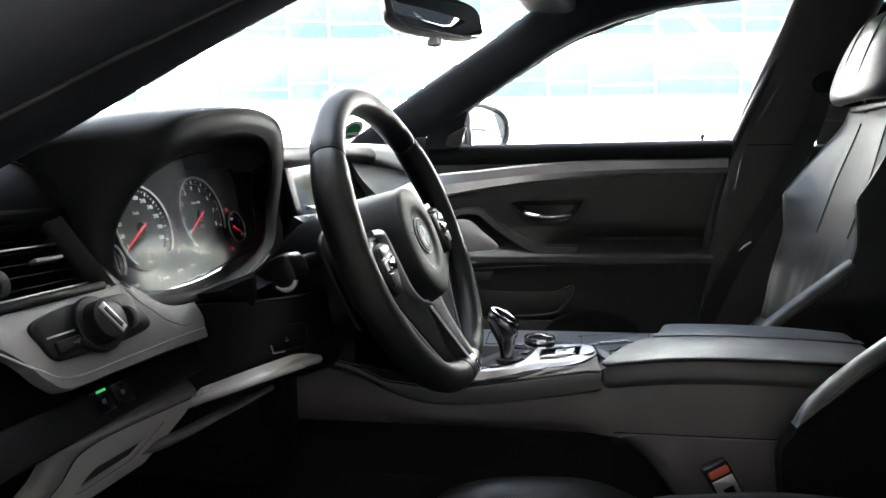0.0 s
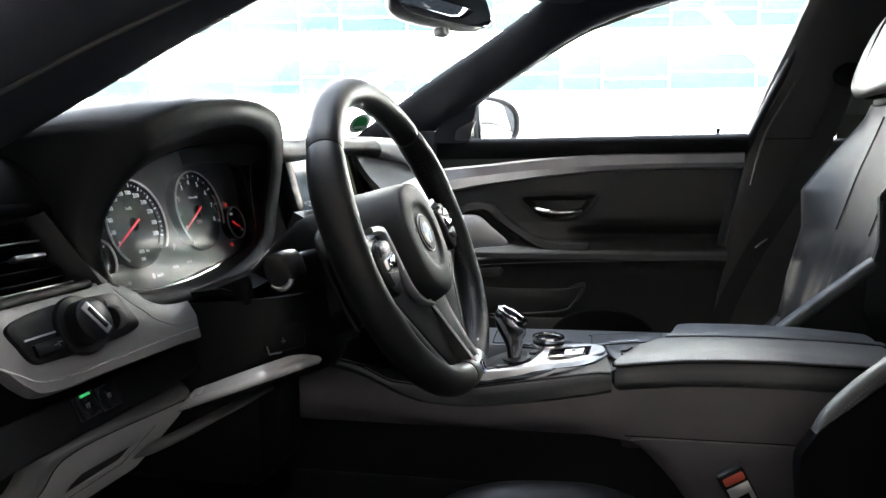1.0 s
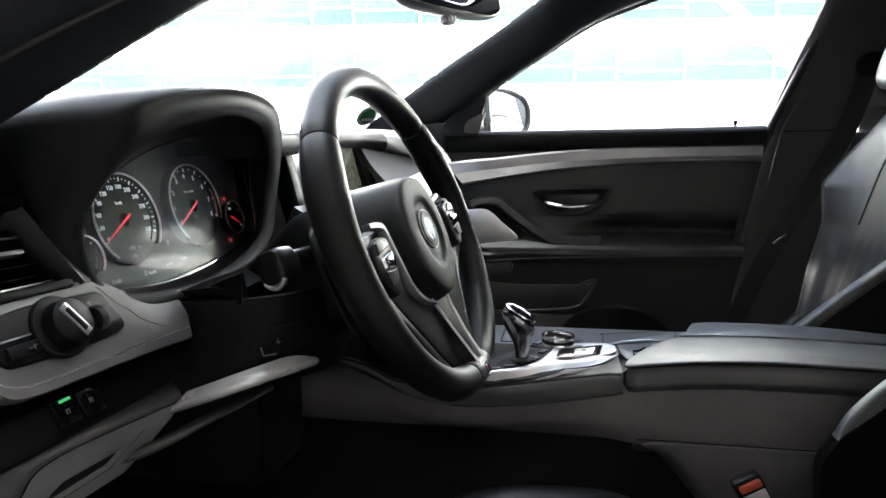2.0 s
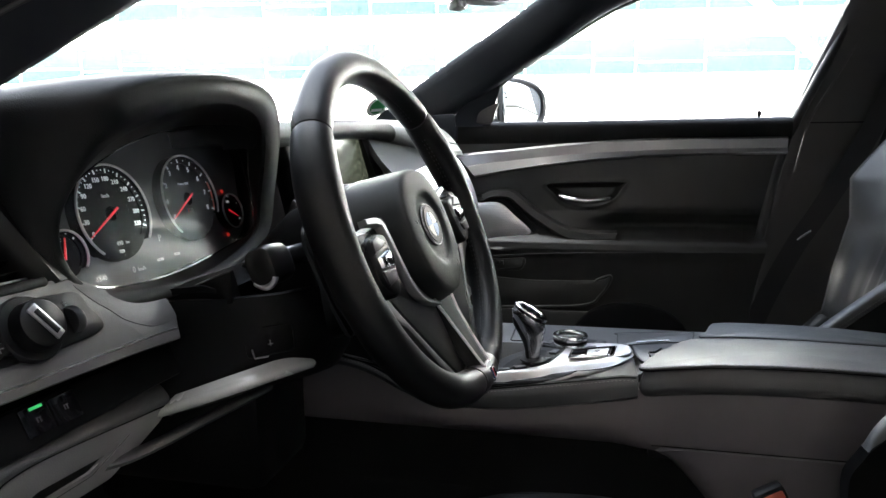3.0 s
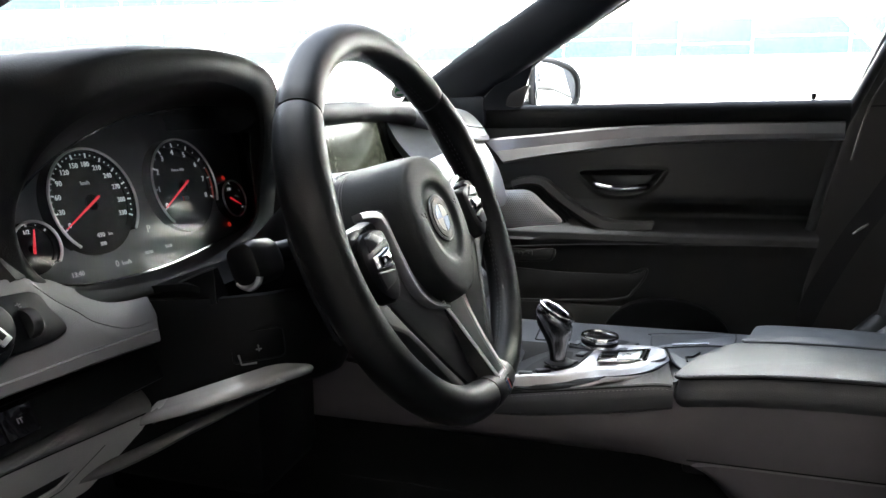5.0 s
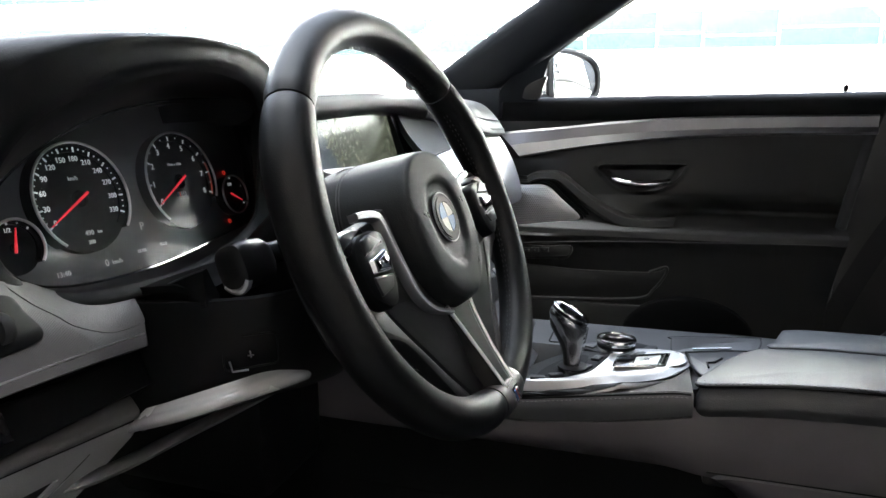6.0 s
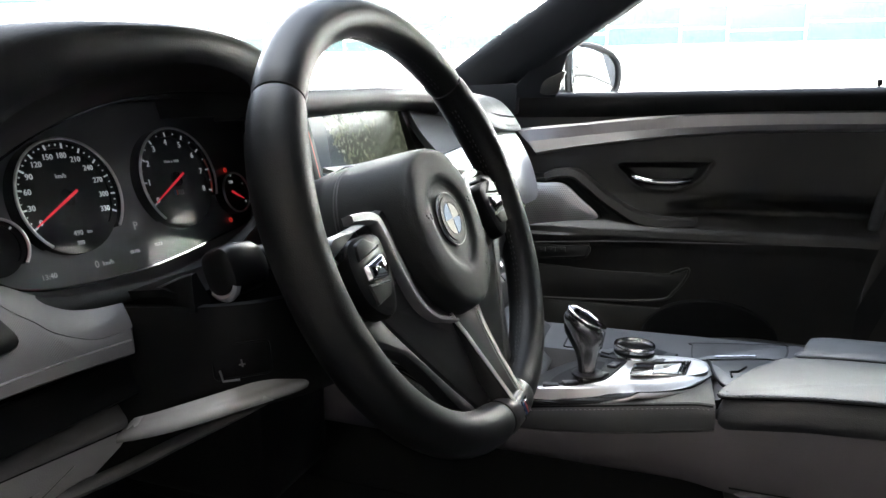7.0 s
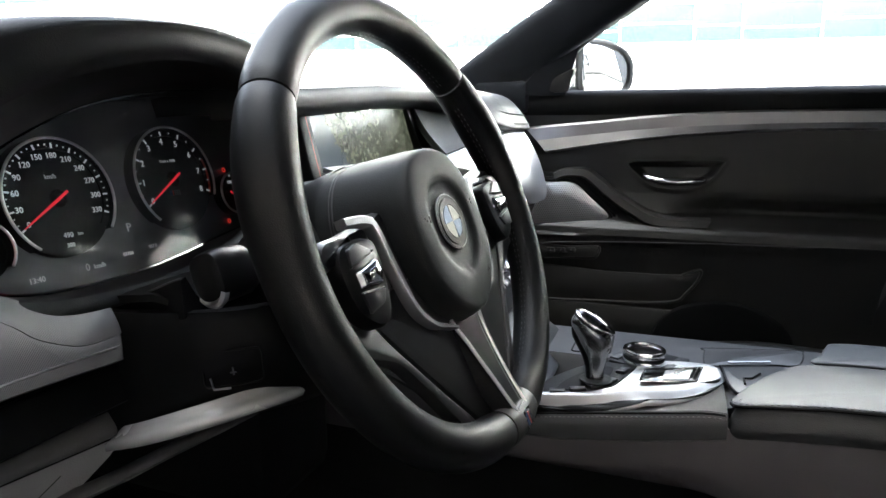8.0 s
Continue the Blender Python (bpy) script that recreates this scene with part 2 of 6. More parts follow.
def stitches(points, name, parent, mat=None, length=0.0032, gap=0.0022, r=0.0006, lift=(0, 0, 0)):
    """A seam of small raised threads along a line."""
    p = np.array(points, float) + np.array(lift)
    d = np.concatenate([[0], np.cumsum(np.linalg.norm(np.diff(p, axis=0), axis=1))])
    bm = bmesh.new()
    s = 0.0
    while s + length < d[-1]:
        a = np.array([np.interp(s, d, p[:, k]) for k in range(3)])
        b = np.array([np.interp(s + length, d, p[:, k]) for k in range(3)])
        t = (b - a) / (np.linalg.norm(b - a) + 1e-12)
        u = np.cross(t, (0.3, 0.5, 0.8))
        u /= np.linalg.norm(u)
        v = np.cross(t, u)
        mid = (a + b) / 2
        ends = [bm.verts.new(tuple(a)), bm.verts.new(tuple(b))]
        ring = [bm.verts.new(tuple(mid + r * (math.cos(f) * u + math.sin(f) * v))) for f in (0, 1.57, 3.14, 4.71)]
        for i in range(4):
            bm.faces.new((ring[i], ring[(i + 1) % 4], ends[1]))
            bm.faces.new((ring[(i + 1) % 4], ring[i], ends[0]))
        s += length + gap
    return part(name, bm, mat or THREAD, parent)


def writing(text, size, m, name, parent, mat, depth=0.0003, align="CENTER"):
    """Raised or printed characters in the built-in font, as a mesh."""
    cu = bpy.data.curves.new("text", "FONT")
    cu.body, cu.size, cu.extrude, cu.resolution_u = text, size, depth, 2
    cu.align_x, cu.align_y = align, "CENTER"
    ob = bpy.data.objects.new("text", cu)
    me = bpy.data.meshes.new_from_object(ob)
    bpy.data.objects.remove(ob)
    bm = bmesh.new()
    bm.from_mesh(me)
    bpy.data.meshes.remove(me)
    bm.transform(m)
    return part(name, bm, mat, parent, smooth=0)


def axes(origin, x, y):
    """A frame with the given x axis, and y as near to the given one as may be."""
    x = Vector(x).normalized()
    z = x.cross(Vector(y)).normalized()
    y = z.cross(x)
    m = Matrix((x, y, z)).transposed().to_4x4()
    m.translation = origin
    return m


def rounded(points, r, n=4):
    """A straight-sided outline with rounded corners."""
    p = [np.array(q, float) for q in points]
    out = []
    for i, q in enumerate(p):
        a, b = p[i - 1] - q, p[(i + 1) % len(p)] - q
        la, lb = np.linalg.norm(a), np.linalg.norm(b)
        k = min(r, 0.45 * la, 0.45 * lb)
        s, e = q + a / la * k, q + b / lb * k
        for f in np.linspace(0, 1, n):
            out.append((1 - f) ** 2 * s + 2 * f * (1 - f) * q + f * f * e)
    return np.array(out)


def ellipse(cx, cy, rx, ry, n=32, power=2.0, turn=0.0):
    """A (super)ellipse outline."""
    out = []
    for i in range(n):
        a = 2 * math.pi * i / n
        c, s = math.cos(a), math.sin(a)
        x, y = rx * math.copysign(abs(c) ** (2 / power), c), ry * math.copysign(abs(s) ** (2 / power), s)
        out.append((cx + x * math.cos(turn) - y * math.sin(turn), cy + x * math.sin(turn) + y * math.cos(turn)))
    return out

# ---- outside: pale yard, a long white building with blue-green glazing ----
bm = bmesh.new()
bmesh.ops.create_grid(bm, x_segments=40, y_segments=40, size=1500)
tagged(part("ground", bm, CONCRETE), "pale sunlit concrete yard", "ground", kind="structure")


def long_building():
    turn = pose(24, 6, 0, 0, 0, 9)
    house = thing("building", "long white building with bands of blue-green glazing", "building", (24, 6, 0))

    def put(name, bm, mat, parent=house):
        bm.transform(turn)
        return part(name, bm, mat, parent)

    wall = put("wall", box(8, 120, 16, 0.05, (4.4, 0, 8)), FACADE)
    put("roof", box(9, 121, 0.5, 0.05, (4.4, 0, 16.2)), FACADE)
    for low, high in ((4.05, 5.40), (6.45, 8.3), (10.0, 12.0)):
        put("cornice", box(0.13, 120, 0.3, 0.01, (0.36, 0, high + 0.15)), FACADE)
        put("sill", box(0.13, 120, 0.2, 0.01, (0.36, 0, low - 0.1)), FACADE)
        y = -42.0
        k = 0
        while y < 42:
            w = (2.6, 1.6, 2.6, 3.4)[k % 4]
            win = put("window", box(0.12, w, high - low, 0.01, (0.36, y + w / 2, (low + high) / 2)), CYAN_GLASS, wall)
            put("mullion", box(0.13, 0.06, high - low, 0.01, (0.355, y + w + 0.03, (low + high) / 2)), FACADE, win)
            put("transom", box(0.13, w, 0.05, 0.01, (0.355, y + w / 2, low + 0.45 + 0.12 * (k % 3))), FACADE, win)
            y += w + 0.06
            k += 1

    # white struts leaning against the front
    for y0, y1, z0, z1 in ((-5.2, -7.9, 6.6, 3.9), (20.9, 17.9, 7.6, 4.6)):
        line = [(23.3, y0, z0), (23.3, (y0 + y1) / 2, (z0 + z1) / 2), (23.3, y1, z1)]
        part("strut", tube(line, 0.22, 8), FACADE, house, "slanting white strut")


long_building()

# unseen dark walls and asphalt lane, added to hold back sun, sky and bounce
tagged(part("blocker_west", box(0.3, 26, 12.0, 0.02, (-3.0, 0.0, 6.0)), material("light_blocking_wall", (0.08, 0.075, 0.07), 0.85, bump=0.4, scale=12)), "unseen dark wall added along the driver's side to block sun and sky", "wall", kind="structure")
DARK_WALL = bpy.data.materials["light_blocking_wall"]
tagged(part("blocker_south", box(3.6, 0.3, 9.0, 0.02, (-1.1, -7.0, 4.5)), DARK_WALL), "unseen dark wall added behind the car to block light", "wall", kind="structure")
tagged(part("blocker_north", box(2.7, 0.3, 9.0, 0.02, (-1.5, 6.0, 4.5)), DARK_WALL), "unseen dark wall added ahead of the driver's side to block light", "wall", kind="structure")
bm = box(3.6, 22, 0.01, 0, (-1.1, 0, 0.005))
tagged(part("road", bm, material("asphalt", (0.07, 0.069, 0.067), 0.85, bump=0.6, scale=60), smooth=0), "unseen asphalt lane added under the car to cut bounced light", "road", kind="structure")

# ---- the car's shell round the cabin ----
# floor pan, sills and tunnel
part_floor = part("floor", merged(box(1.40, 2.7, 0.03, 0.01, (0.02, -0.35, 0.215)), box(0.26, 2.3, 0.12, 0.03, (0.03, -0.3, 0.27))), CARPET)
tagged(part_floor, "black carpeted car floor with centre tunnel", "car floor", kind="structure")
part_wall = part("firewall", box(1.44, 0.04, 0.62, 0.01, (0.02, 1.00, 0.52)), CARPET)
tagged(part_wall, "dark footwell bulkhead behind the dashboard", "bulkhead", kind="structure")
rear = part("rear_wall", merged(box(1.40, 0.12, 0.75, 0.04, (0.02, -1.62, 0.6)), box(1.36, 0.5, 0.2, 0.05, (0.02, -1.38, 0.42))), LEATHER_SOFT)
tagged(rear, "black rear bench and parcel shelf", "rear bench", kind="structure")
# roof lining
def roof_sheet(x0, x1, y0, y1):
    rows = []
    for x in np.linspace(x0, x1, 12):
        f = (x - 0.02) / 0.62
        rows.append([(x, y, 1.345 - 0.05 * f * f - 0.03 * ((y + 0.6) / 0.7) ** 2) for y in np.linspace(y0, y1, 12)])
    return shell(rows, -0.03)


# unseen sunroof opening, added to let sky light down into the cabin
HOLE = (-0.40, 0.44, -0.62, -0.12)
tagged(part("ceiling", merged(roof_sheet(-0.60, 0.64, -1.45, HOLE[2]), roof_sheet(-0.60, 0.64, HOLE[3], 0.02), roof_sheet(-0.60, HOLE[0], HOLE[2], HOLE[3]), roof_sheet(HOLE[1], 0.64, HOLE[2], HOLE[3])), HEADLINER), "dark cloth roof lining with an opening added for sky light", "roof lining", kind="structure")
pane = part("sunroof_pane", box(HOLE[1] - HOLE[0] + 0.02, HOLE[3] - HOLE[2] + 0.02, 0.005, 0, ((HOLE[0] + HOLE[1]) / 2, (HOLE[2] + HOLE[3]) / 2, 1.372)), SUNROOF)
tagged(pane, "unseen sunroof pane, added to let in dimmed sky light", "sunroof", kind="structure")


def pillar(points, wide, deep, name, label, mat=HEADLINER, lean=(0.5, -0.5, 0.7)):
    """A pillar's trim: a rounded beam along points, its flat side towards the cabin."""
    p = curve(points, 18)
    t = np.gradient(p, axis=0)
    rings = []
    for i in range(len(p)):
        a = t[i] / np.linalg.norm(t[i])
        u = np.array(lean, float)
        u -= a * (u @ a)
        u /= np.linalg.norm(u)
        v = np.cross(a, u)
        rings.append([p[i] + wide * x * u + deep * y * v for x, y in ellipse(0, 0, 0.5, 0.5, 20, 3.2)])
    return tagged(part(name, loft(rings), mat), label, "car pillar", kind="structure")


# windscreen pillars
pillar([(0.70, 0.60, 0.85), (0.685, 0.40, 0.985), (0.665, 0.237, 1.083), (0.650, 0.10, 1.165), (0.635, -0.03, 1.244), (0.62, -0.20, 1.305), (0.60, -0.40, 1.335)], 0.122, 0.07, "trim_1", "dark windscreen pillar trim on the passenger side", lean=(-0.1, 0.55, 0.83))
pillar([(-0.79, 0.66, 0.795), (-0.712, 0.45, 0.919), (-0.668, 0.30, 1.009), (-0.62, 0.15, 1.097), (-0.58, 0.0, 1.185), (-0.58, -0.35, 1.30)], 0.15, 0.10, "trim_2", "dark windscreen pillar trim on the driver's side", lean=(0.1, 0.75, 0.6))
# foot of the passenger's windscreen pillar
tagged(part("trim_8", box(0.05, 0.13, 0.075, 0.012, (0.675, 0.385, 0.922)), HEADLINER), "black foot of the windscreen pillar beside the dashboard", "car pillar", kind="structure")
# windscreen header
pillar([(-0.56, 0.0, 1.30), (-0.3, 0.06, 1.325), (0.02, 0.08, 1.335), (0.3, 0.06, 1.325), (0.60, -0.02, 1.29)], 0.14, 0.05, "trim_3", "dark lining along the windscreen's upper edge", lean=(0, 1, 0.2))
# roof rails
pillar([(0.64, -0.05, 1.265), (0.635, -0.45, 1.315), (0.63, -1.0, 1.30), (0.66, -1.6, 1.1)], 0.09, 0.07, "trim_4", "dark roof rail over the passenger's windows", lean=(1, 0, 0.3))
pillar([(-0.60, -0.05, 1.27), (-0.595, -0.45, 1.315), (-0.59, -1.0, 1.30), (-0.62, -1.6, 1.1)], 0.09, 0.07, "trim_5", "dark roof rail over the driver's door opening", lean=(1, 0, 0.3))
# centre pillars
pillar([(0.735, -0.53, 0.25), (0.735, -0.56, 0.60), (0.735, -0.62, 0.92), (0.70, -0.705, 1.16), (0.668, -0.76, 1.33)], 0.21, 0.05, "trim_6", "dark centre pillar trim with a belt slot", PILLAR, lean=(0, 1, 0.2))
pillar([(-0.715, -0.66, 0.25), (-0.715, -0.68, 0.60), (-0.715, -0.72, 0.92), (-0.68, -0.78, 1.16), (-0.64, -0.82, 1.33)], 0.12, 0.05, "trim_7", "dark centre pillar trim beside the driver's seat", PLASTIC_GREY, lean=(0, 1, 0.2))
# pale beads along the pillar trims
part("trim_bead", tube(curve([(-0.765, 0.440, 0.848), (-0.732, 0.353, 0.898), (-0.721, 0.320, 0.917), (-0.708, 0.287, 0.936), (-0.695, 0.257, 0.953), (-0.66, 0.175, 1.000)], 24), 0.0018, 8), PLASTIC_GREY, bpy.data.objects["trim_2"], "fine edge of the pillar trim")
part("trim_bead", tube(curve([(0.640, -0.281, 1.274), (0.640, -0.180, 1.246), (0.640, -0.107, 1.226), (0.641, 0.013, 1.172), (0.645, 0.168, 1.084), (0.650, 0.264, 1.025), (0.655, 0.313, 0.991)], 40), 0.0028, 8), PILLAR, bpy.data.objects["trim_1"], "pale edge of the pillar trim")
part("trim_bead", tube(curve([(0.690, -0.700, 1.289), (0.690, -0.692, 1.233), (0.690, -0.649, 1.134), (0.690, -0.597, 1.026), (0.690, -0.557, 0.952), (0.692, -0.540, 0.905), (0.694, -0.520, 0.80)], 40), 0.0028, 8), PILLAR, bpy.data.objects["trim_6"], "pale edge of the pillar trim")
part("trim_joint", tube([(0.7085, -0.545, 0.920), (0.7085, -0.60, 0.9195), (0.7085, -0.70, 0.919)], 0.0016, 6), RING_BLACK, bpy.data.objects["trim_6"], "joint across the pillar trim")
# sill under the driver's door opening
tagged(part("sill", box(0.12, 1.5, 0.12, 0.03, (-0.74, -0.1, 0.30)), PLASTIC), "black door sill of the open driver's door", "sill", kind="structure")
# the driver's door, swung wide open ahead of the opening
leaf = pose(-0.80, 0.66, 0, 0, 0, -68)
open_door = thing("door_2", "dark driver's door standing wide open", "car door", (-0.80, 0.66, 0.3), kind="structure")
for name, bm, mat in (("lining", box(0.07, 1.02, 0.68, 0.03, (0.0, -0.51, 0.58)), LEATHER_SOFT), ("window_frame", merged(box(0.03, 0.05, 0.36, 0.01, (0.02, -0.98, 1.09)), box(0.03, 0.80, 0.04, 0.01, (0.02, -0.60, 1.27))), RUBBER)):
    bm.transform(leaf)
    part(name, bm, mat, open_door)
# footwell sides ahead of the doors
for x, tag, y0 in ((-0.765, "driver's", 0.50), (0.765, "passenger's", 0.37)):
    tagged(part("wall_footwell", box(0.05, 1.03 - y0, 0.64, 0.01, (x, (1.03 + y0) / 2, 0.51)), CARPET), f"dark footwell side on the {tag} side", "footwell wall", kind="structure")
# rear doors, closed
for side, tag in ((-0.735, "driver's"), (0.775, "passenger's")):
    ob = part("wall_rear_door", box(0.06, 0.86, 0.68, 0.02, (side, -1.14, 0.58)), LEATHER_SOFT)
    tagged(ob, f"black rear door panel on the {tag} side", "car door", kind="structure")
    rows = [[(side + 0.015 * (1 if side < 0 else -1) * k, y, 0.92 + 0.37 * k) for y in np.linspace(-0.75, -1.58, 4)] for k in (0, 0.5, 1)]
    pane = part("window_rear_door", shell(rows, 0.004), TINTED)
    tagged(pane, "dark tinted rear side window", "car window", kind="structure")
    pane.visible_shadow = False
# windscreen and rear window
rows = []
for k in np.linspace(0, 1, 12):
    rows.append([(x, 1.02 - 0.95 * k - 0.10 * (1 - k) * (x / 0.7) ** 2 * 2, 0.88 + 0.46 * k - 0.06 * k * k * (x / 0.7) ** 2) for x in np.linspace(-0.72 + 0.13 * k, 0.74 - 0.13 * k, 16)])
pane = part("windscreen", shell(rows, 0.005), GLASS)
pane.visible_shadow = False
tagged(pane, "clear raked windscreen", "windscreen", kind="structure")
rows = [[(x, -1.60 + 0.22 * k, 0.95 + 0.36 * k) for x in np.linspace(-0.6, 0.64, 8)] for k in (0, 0.5, 1)]
pane = part("window_rear", shell(rows, 0.005), TINTED)
pane.visible_shadow = False
tagged(pane, "dark tinted rear window", "car window", kind="structure")
# bonnet ahead of the windscreen
rows = [[(x, y, 0.875 + 0.0 - 0.06 * ((y - 1.0) / 1.1) ** 2 - 0.10 * (x / 0.85) ** 4) for x in np.linspace(-0.86, 0.90, 20)] for y in np.linspace(1.02, 2.2, 10)]
tagged(part("bonnet", shell(rows, 0.02), PAINT), "dark painted car bonnet", "bonnet", kind="structure")

# ---- dashboard ----
def smoothstep(a, b, x):
    f = min(1, max(0, (x - a) / (b - a)))
    return f * f * (3 - 2 * f)


dash = thing("dashboard", "black leather dashboard with stitched edge and silver trim", "dashboard", (0.02, 0.5, 0.6))


def round_end(x):
    """The rear face curves forward to the car's side at the dashboard's end."""
    return 0.10 * smoothstep(0.43, 0.57, x) ** 1.6


def dash_profile(x):
    """Upper pad of the dashboard from the windscreen to its rear edge, at one place across the car."""
    k = smoothstep(0.10, 0.34, x)
    mid = np.array([(1.00, 0.875), (0.75, 0.895), (0.50, 0.916), (0.395, 0.919), (0.372, 0.912), (0.365, 0.902), (0.368, 0.893), (0.385, 0.886), (0.41, 0.884)])
    side = np.array([(0.98, 0.875), (0.72, 0.895), (0.48, 0.918), (0.39, 0.921), (0.345, 0.919), (0.313, 0.909), (0.286, 0.885), (0.264, 0.851), (0.272, 0.845)])
    bend = 0.10 * smoothstep(0.30, 0.75, abs(x)) * np.array([1, 0.8, 0.5, 0.2, 0, 0, 0, 0, 0])
    mid[:, 1] += np.interp(x, [-0.33, -0.2, 0.0, 0.12, 0.25], [-0.030, -0.026, -0.010, -0.004, 0.0])
    p = mid * (1 - k) + side * k
    p[:, 0] += round_end(x) * np.linspace(0, 1, 9) - bend
    return [(x, y, z) for y, z in curve(p, 40)]


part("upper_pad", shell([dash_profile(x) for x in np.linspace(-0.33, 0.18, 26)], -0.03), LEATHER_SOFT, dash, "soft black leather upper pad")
part("passenger_pad", shell([dash_profile(x) for x in np.linspace(0.181, 0.555, 30)], -0.03), LEATHER_LIT, dash, "sheer leather pad ahead of the passenger")
part("end_block", box(0.15, 0.30, 0.34, 0.02, (0.622, 0.575, 0.757)), PLASTIC, dash, "black end of the dashboard beside the door")
stitches([(x, 0.376, 0.9155 + float(np.interp(x, [-0.33, -0.2, 0.0, 0.12], [-0.030, -0.026, -0.010, -0.004]))) for x in np.linspace(-0.29, 0.12, 30)], "stitching", dash, RUBBER, 0.0042, 0.0026, 0.0012, (0, 0, 0.001))
stitches([(x, 0.396, 0.9195 + float(np.interp(x, [-0.33, -0.2, 0.0, 0.12], [-0.030, -0.026, -0.010, -0.004]))) for x in np.linspace(-0.29, 0.12, 30)], "stitching", dash, RUBBER, 0.0042, 0.0026, 0.0012, (0, 0, 0.001))

# hood over the instruments: a tunnel round the dials that runs out into the pad
CLUSTER = axes((-0.40, 0.452, 0.793), (1, 0, 0), (0, math.sin(radians(13)), math.cos(radians(13))))
LENS_LINE = [(-0.160, -0.068), (-0.183, -0.020), (-0.150, 0.022), (-0.060, 0.063), (0.060, 0.080), (0.140, 0.068), (0.152, 0.020), (0.141, -0.045), (0.060, -0.064), (-0.06, -0.077)]


def lens_height(x, y):
    """How far the clear pane stands before the dials."""
    return 0.040 + 0.13 * y + 2.0 * (y * y - 0.005)


hood_back = [tuple(CLUSTER @ Vector((x, y, lens_height(x, y)))) for x, y in LENS_LINE]
hood_mouth = [(-0.568, 0.394, 0.733), (-0.600, 0.392, 0.792), (-0.580, 0.355, 0.856), (-0.47, 0.338, 0.894), (-0.372, 0.344, 0.891), (-0.324, 0.362, 0.858), (-0.310, 0.378, 0.80), (-0.318, 0.380, 0.757), (-0.37, 0.382, 0.733), (-0.46, 0.385, 0.720)]
hood_lip = [(-0.577, 0.389, 0.723), (-0.611, 0.393, 0.80), (-0.596, 0.342, 0.878), (-0.48, 0.328, 0.912), (-0.362, 0.333, 0.911), (-0.303, 0.350, 0.873), (-0.289, 0.367, 0.80), (-0.300, 0.372, 0.75), (-0.37, 0.372, 0.724), (-0.46, 0.378, 0.712)]
hood_out = [(-0.588, 0.401, 0.719), (-0.622, 0.410, 0.806), (-0.610, 0.358, 0.893), (-0.48, 0.340, 0.923), (-0.355, 0.347, 0.920), (-0.291, 0.364, 0.88), (-0.278, 0.382, 0.80), (-0.29, 0.388, 0.748), (-0.37, 0.388, 0.718), (-0.46, 0.39, 0.706)]
hood_far = [(-0.585, 0.46, 0.724), (-0.615, 0.47, 0.81), (-0.640, 0.46, 0.882), (-0.49, 0.47, 0.917), (-0.34, 0.47, 0.917), (-0.215, 0.475, 0.885), (-0.195, 0.485, 0.80), (-0.205, 0.48, 0.738), (-0.37, 0.45, 0.718), (-0.46, 0.45, 0.706)]
hood_end = [(-0.585, 0.55, 0.724), (-0.615, 0.55, 0.81), (-0.66, 0.68, 0.86), (-0.50, 0.80, 0.88), (-0.33, 0.80, 0.88), (-0.19, 0.68, 0.87), (-0.18, 0.55, 0.80), (-0.19, 0.55, 0.738), (-0.37, 0.55, 0.718), (-0.46, 0.55, 0.706)]
stages = [curve(r, 72, True) for r in (hood_back, hood_mouth, hood_lip, hood_out, hood_far, hood_end)]
rings = []
for i in range(72):
    rings.append(curve([s[i] for s in stages], 30))
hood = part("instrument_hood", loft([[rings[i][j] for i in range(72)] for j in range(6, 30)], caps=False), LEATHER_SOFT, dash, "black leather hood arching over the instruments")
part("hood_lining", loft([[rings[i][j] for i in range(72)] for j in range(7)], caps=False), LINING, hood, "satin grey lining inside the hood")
crest = [0.45 * np.array(a) + 0.55 * np.array(b) for a, b in zip(stages[2], stages[3])]
stitches([np.array(p) + (0, 0.004, 0.004) for p in crest[12:34]], "stitching", hood, GREY_THREAD, 0.0036, 0.0022, 0.0009)
part("hood_joint", tube(curve([(-0.6275, 0.4242, 0.836), (-0.6305, 0.4285, 0.843), (-0.6355, 0.4365, 0.852), (-0.645, 0.4445, 0.859), (-0.665, 0.449, 0.862), (-0.72, 0.452, 0.864)], 24), 0.0014, 6), RING_BLACK, hood, "dark joint between hood and dashboard end")
# lower left end of the dash behind the vent and switches
rows, rows2 = [], []
for x in np.linspace(-0.80, -0.595, 10):
    rows.append([(x, y, z) for y, z in curve([(0.80, 0.86), (0.60, 0.878), (0.52, 0.880), (0.470, 0.872), (0.445, 0.858), (0.432, 0.840), (0.428, 0.822), (0.432, 0.805), (0.46, 0.800)], 30)])
    rows2.append([(x, y, z) for y, z in curve([(0.50, 0.748), (0.415, 0.747), (0.408, 0.70), (0.398, 0.668), (0.398, 0.64), (0.392, 0.632), (0.42, 0.62), (0.47, 0.60), (0.60, 0.55)], 24)])
part("fascia", shell(rows, -0.02), LEATHER_SOFT, dash, "black leather end of the dashboard")
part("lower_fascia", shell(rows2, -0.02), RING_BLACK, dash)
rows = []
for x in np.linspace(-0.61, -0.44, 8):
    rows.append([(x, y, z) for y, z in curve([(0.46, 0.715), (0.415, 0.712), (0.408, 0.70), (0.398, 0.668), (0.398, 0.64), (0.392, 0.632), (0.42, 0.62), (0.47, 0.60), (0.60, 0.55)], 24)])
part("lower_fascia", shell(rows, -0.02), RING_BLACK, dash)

# slanted face of the driver's side: x to the right, y up the slope, z towards the driver
FASC = axes((-0.60, 0.385, 0.70), (1, 0, 0), (0, 0.41, 0.912))


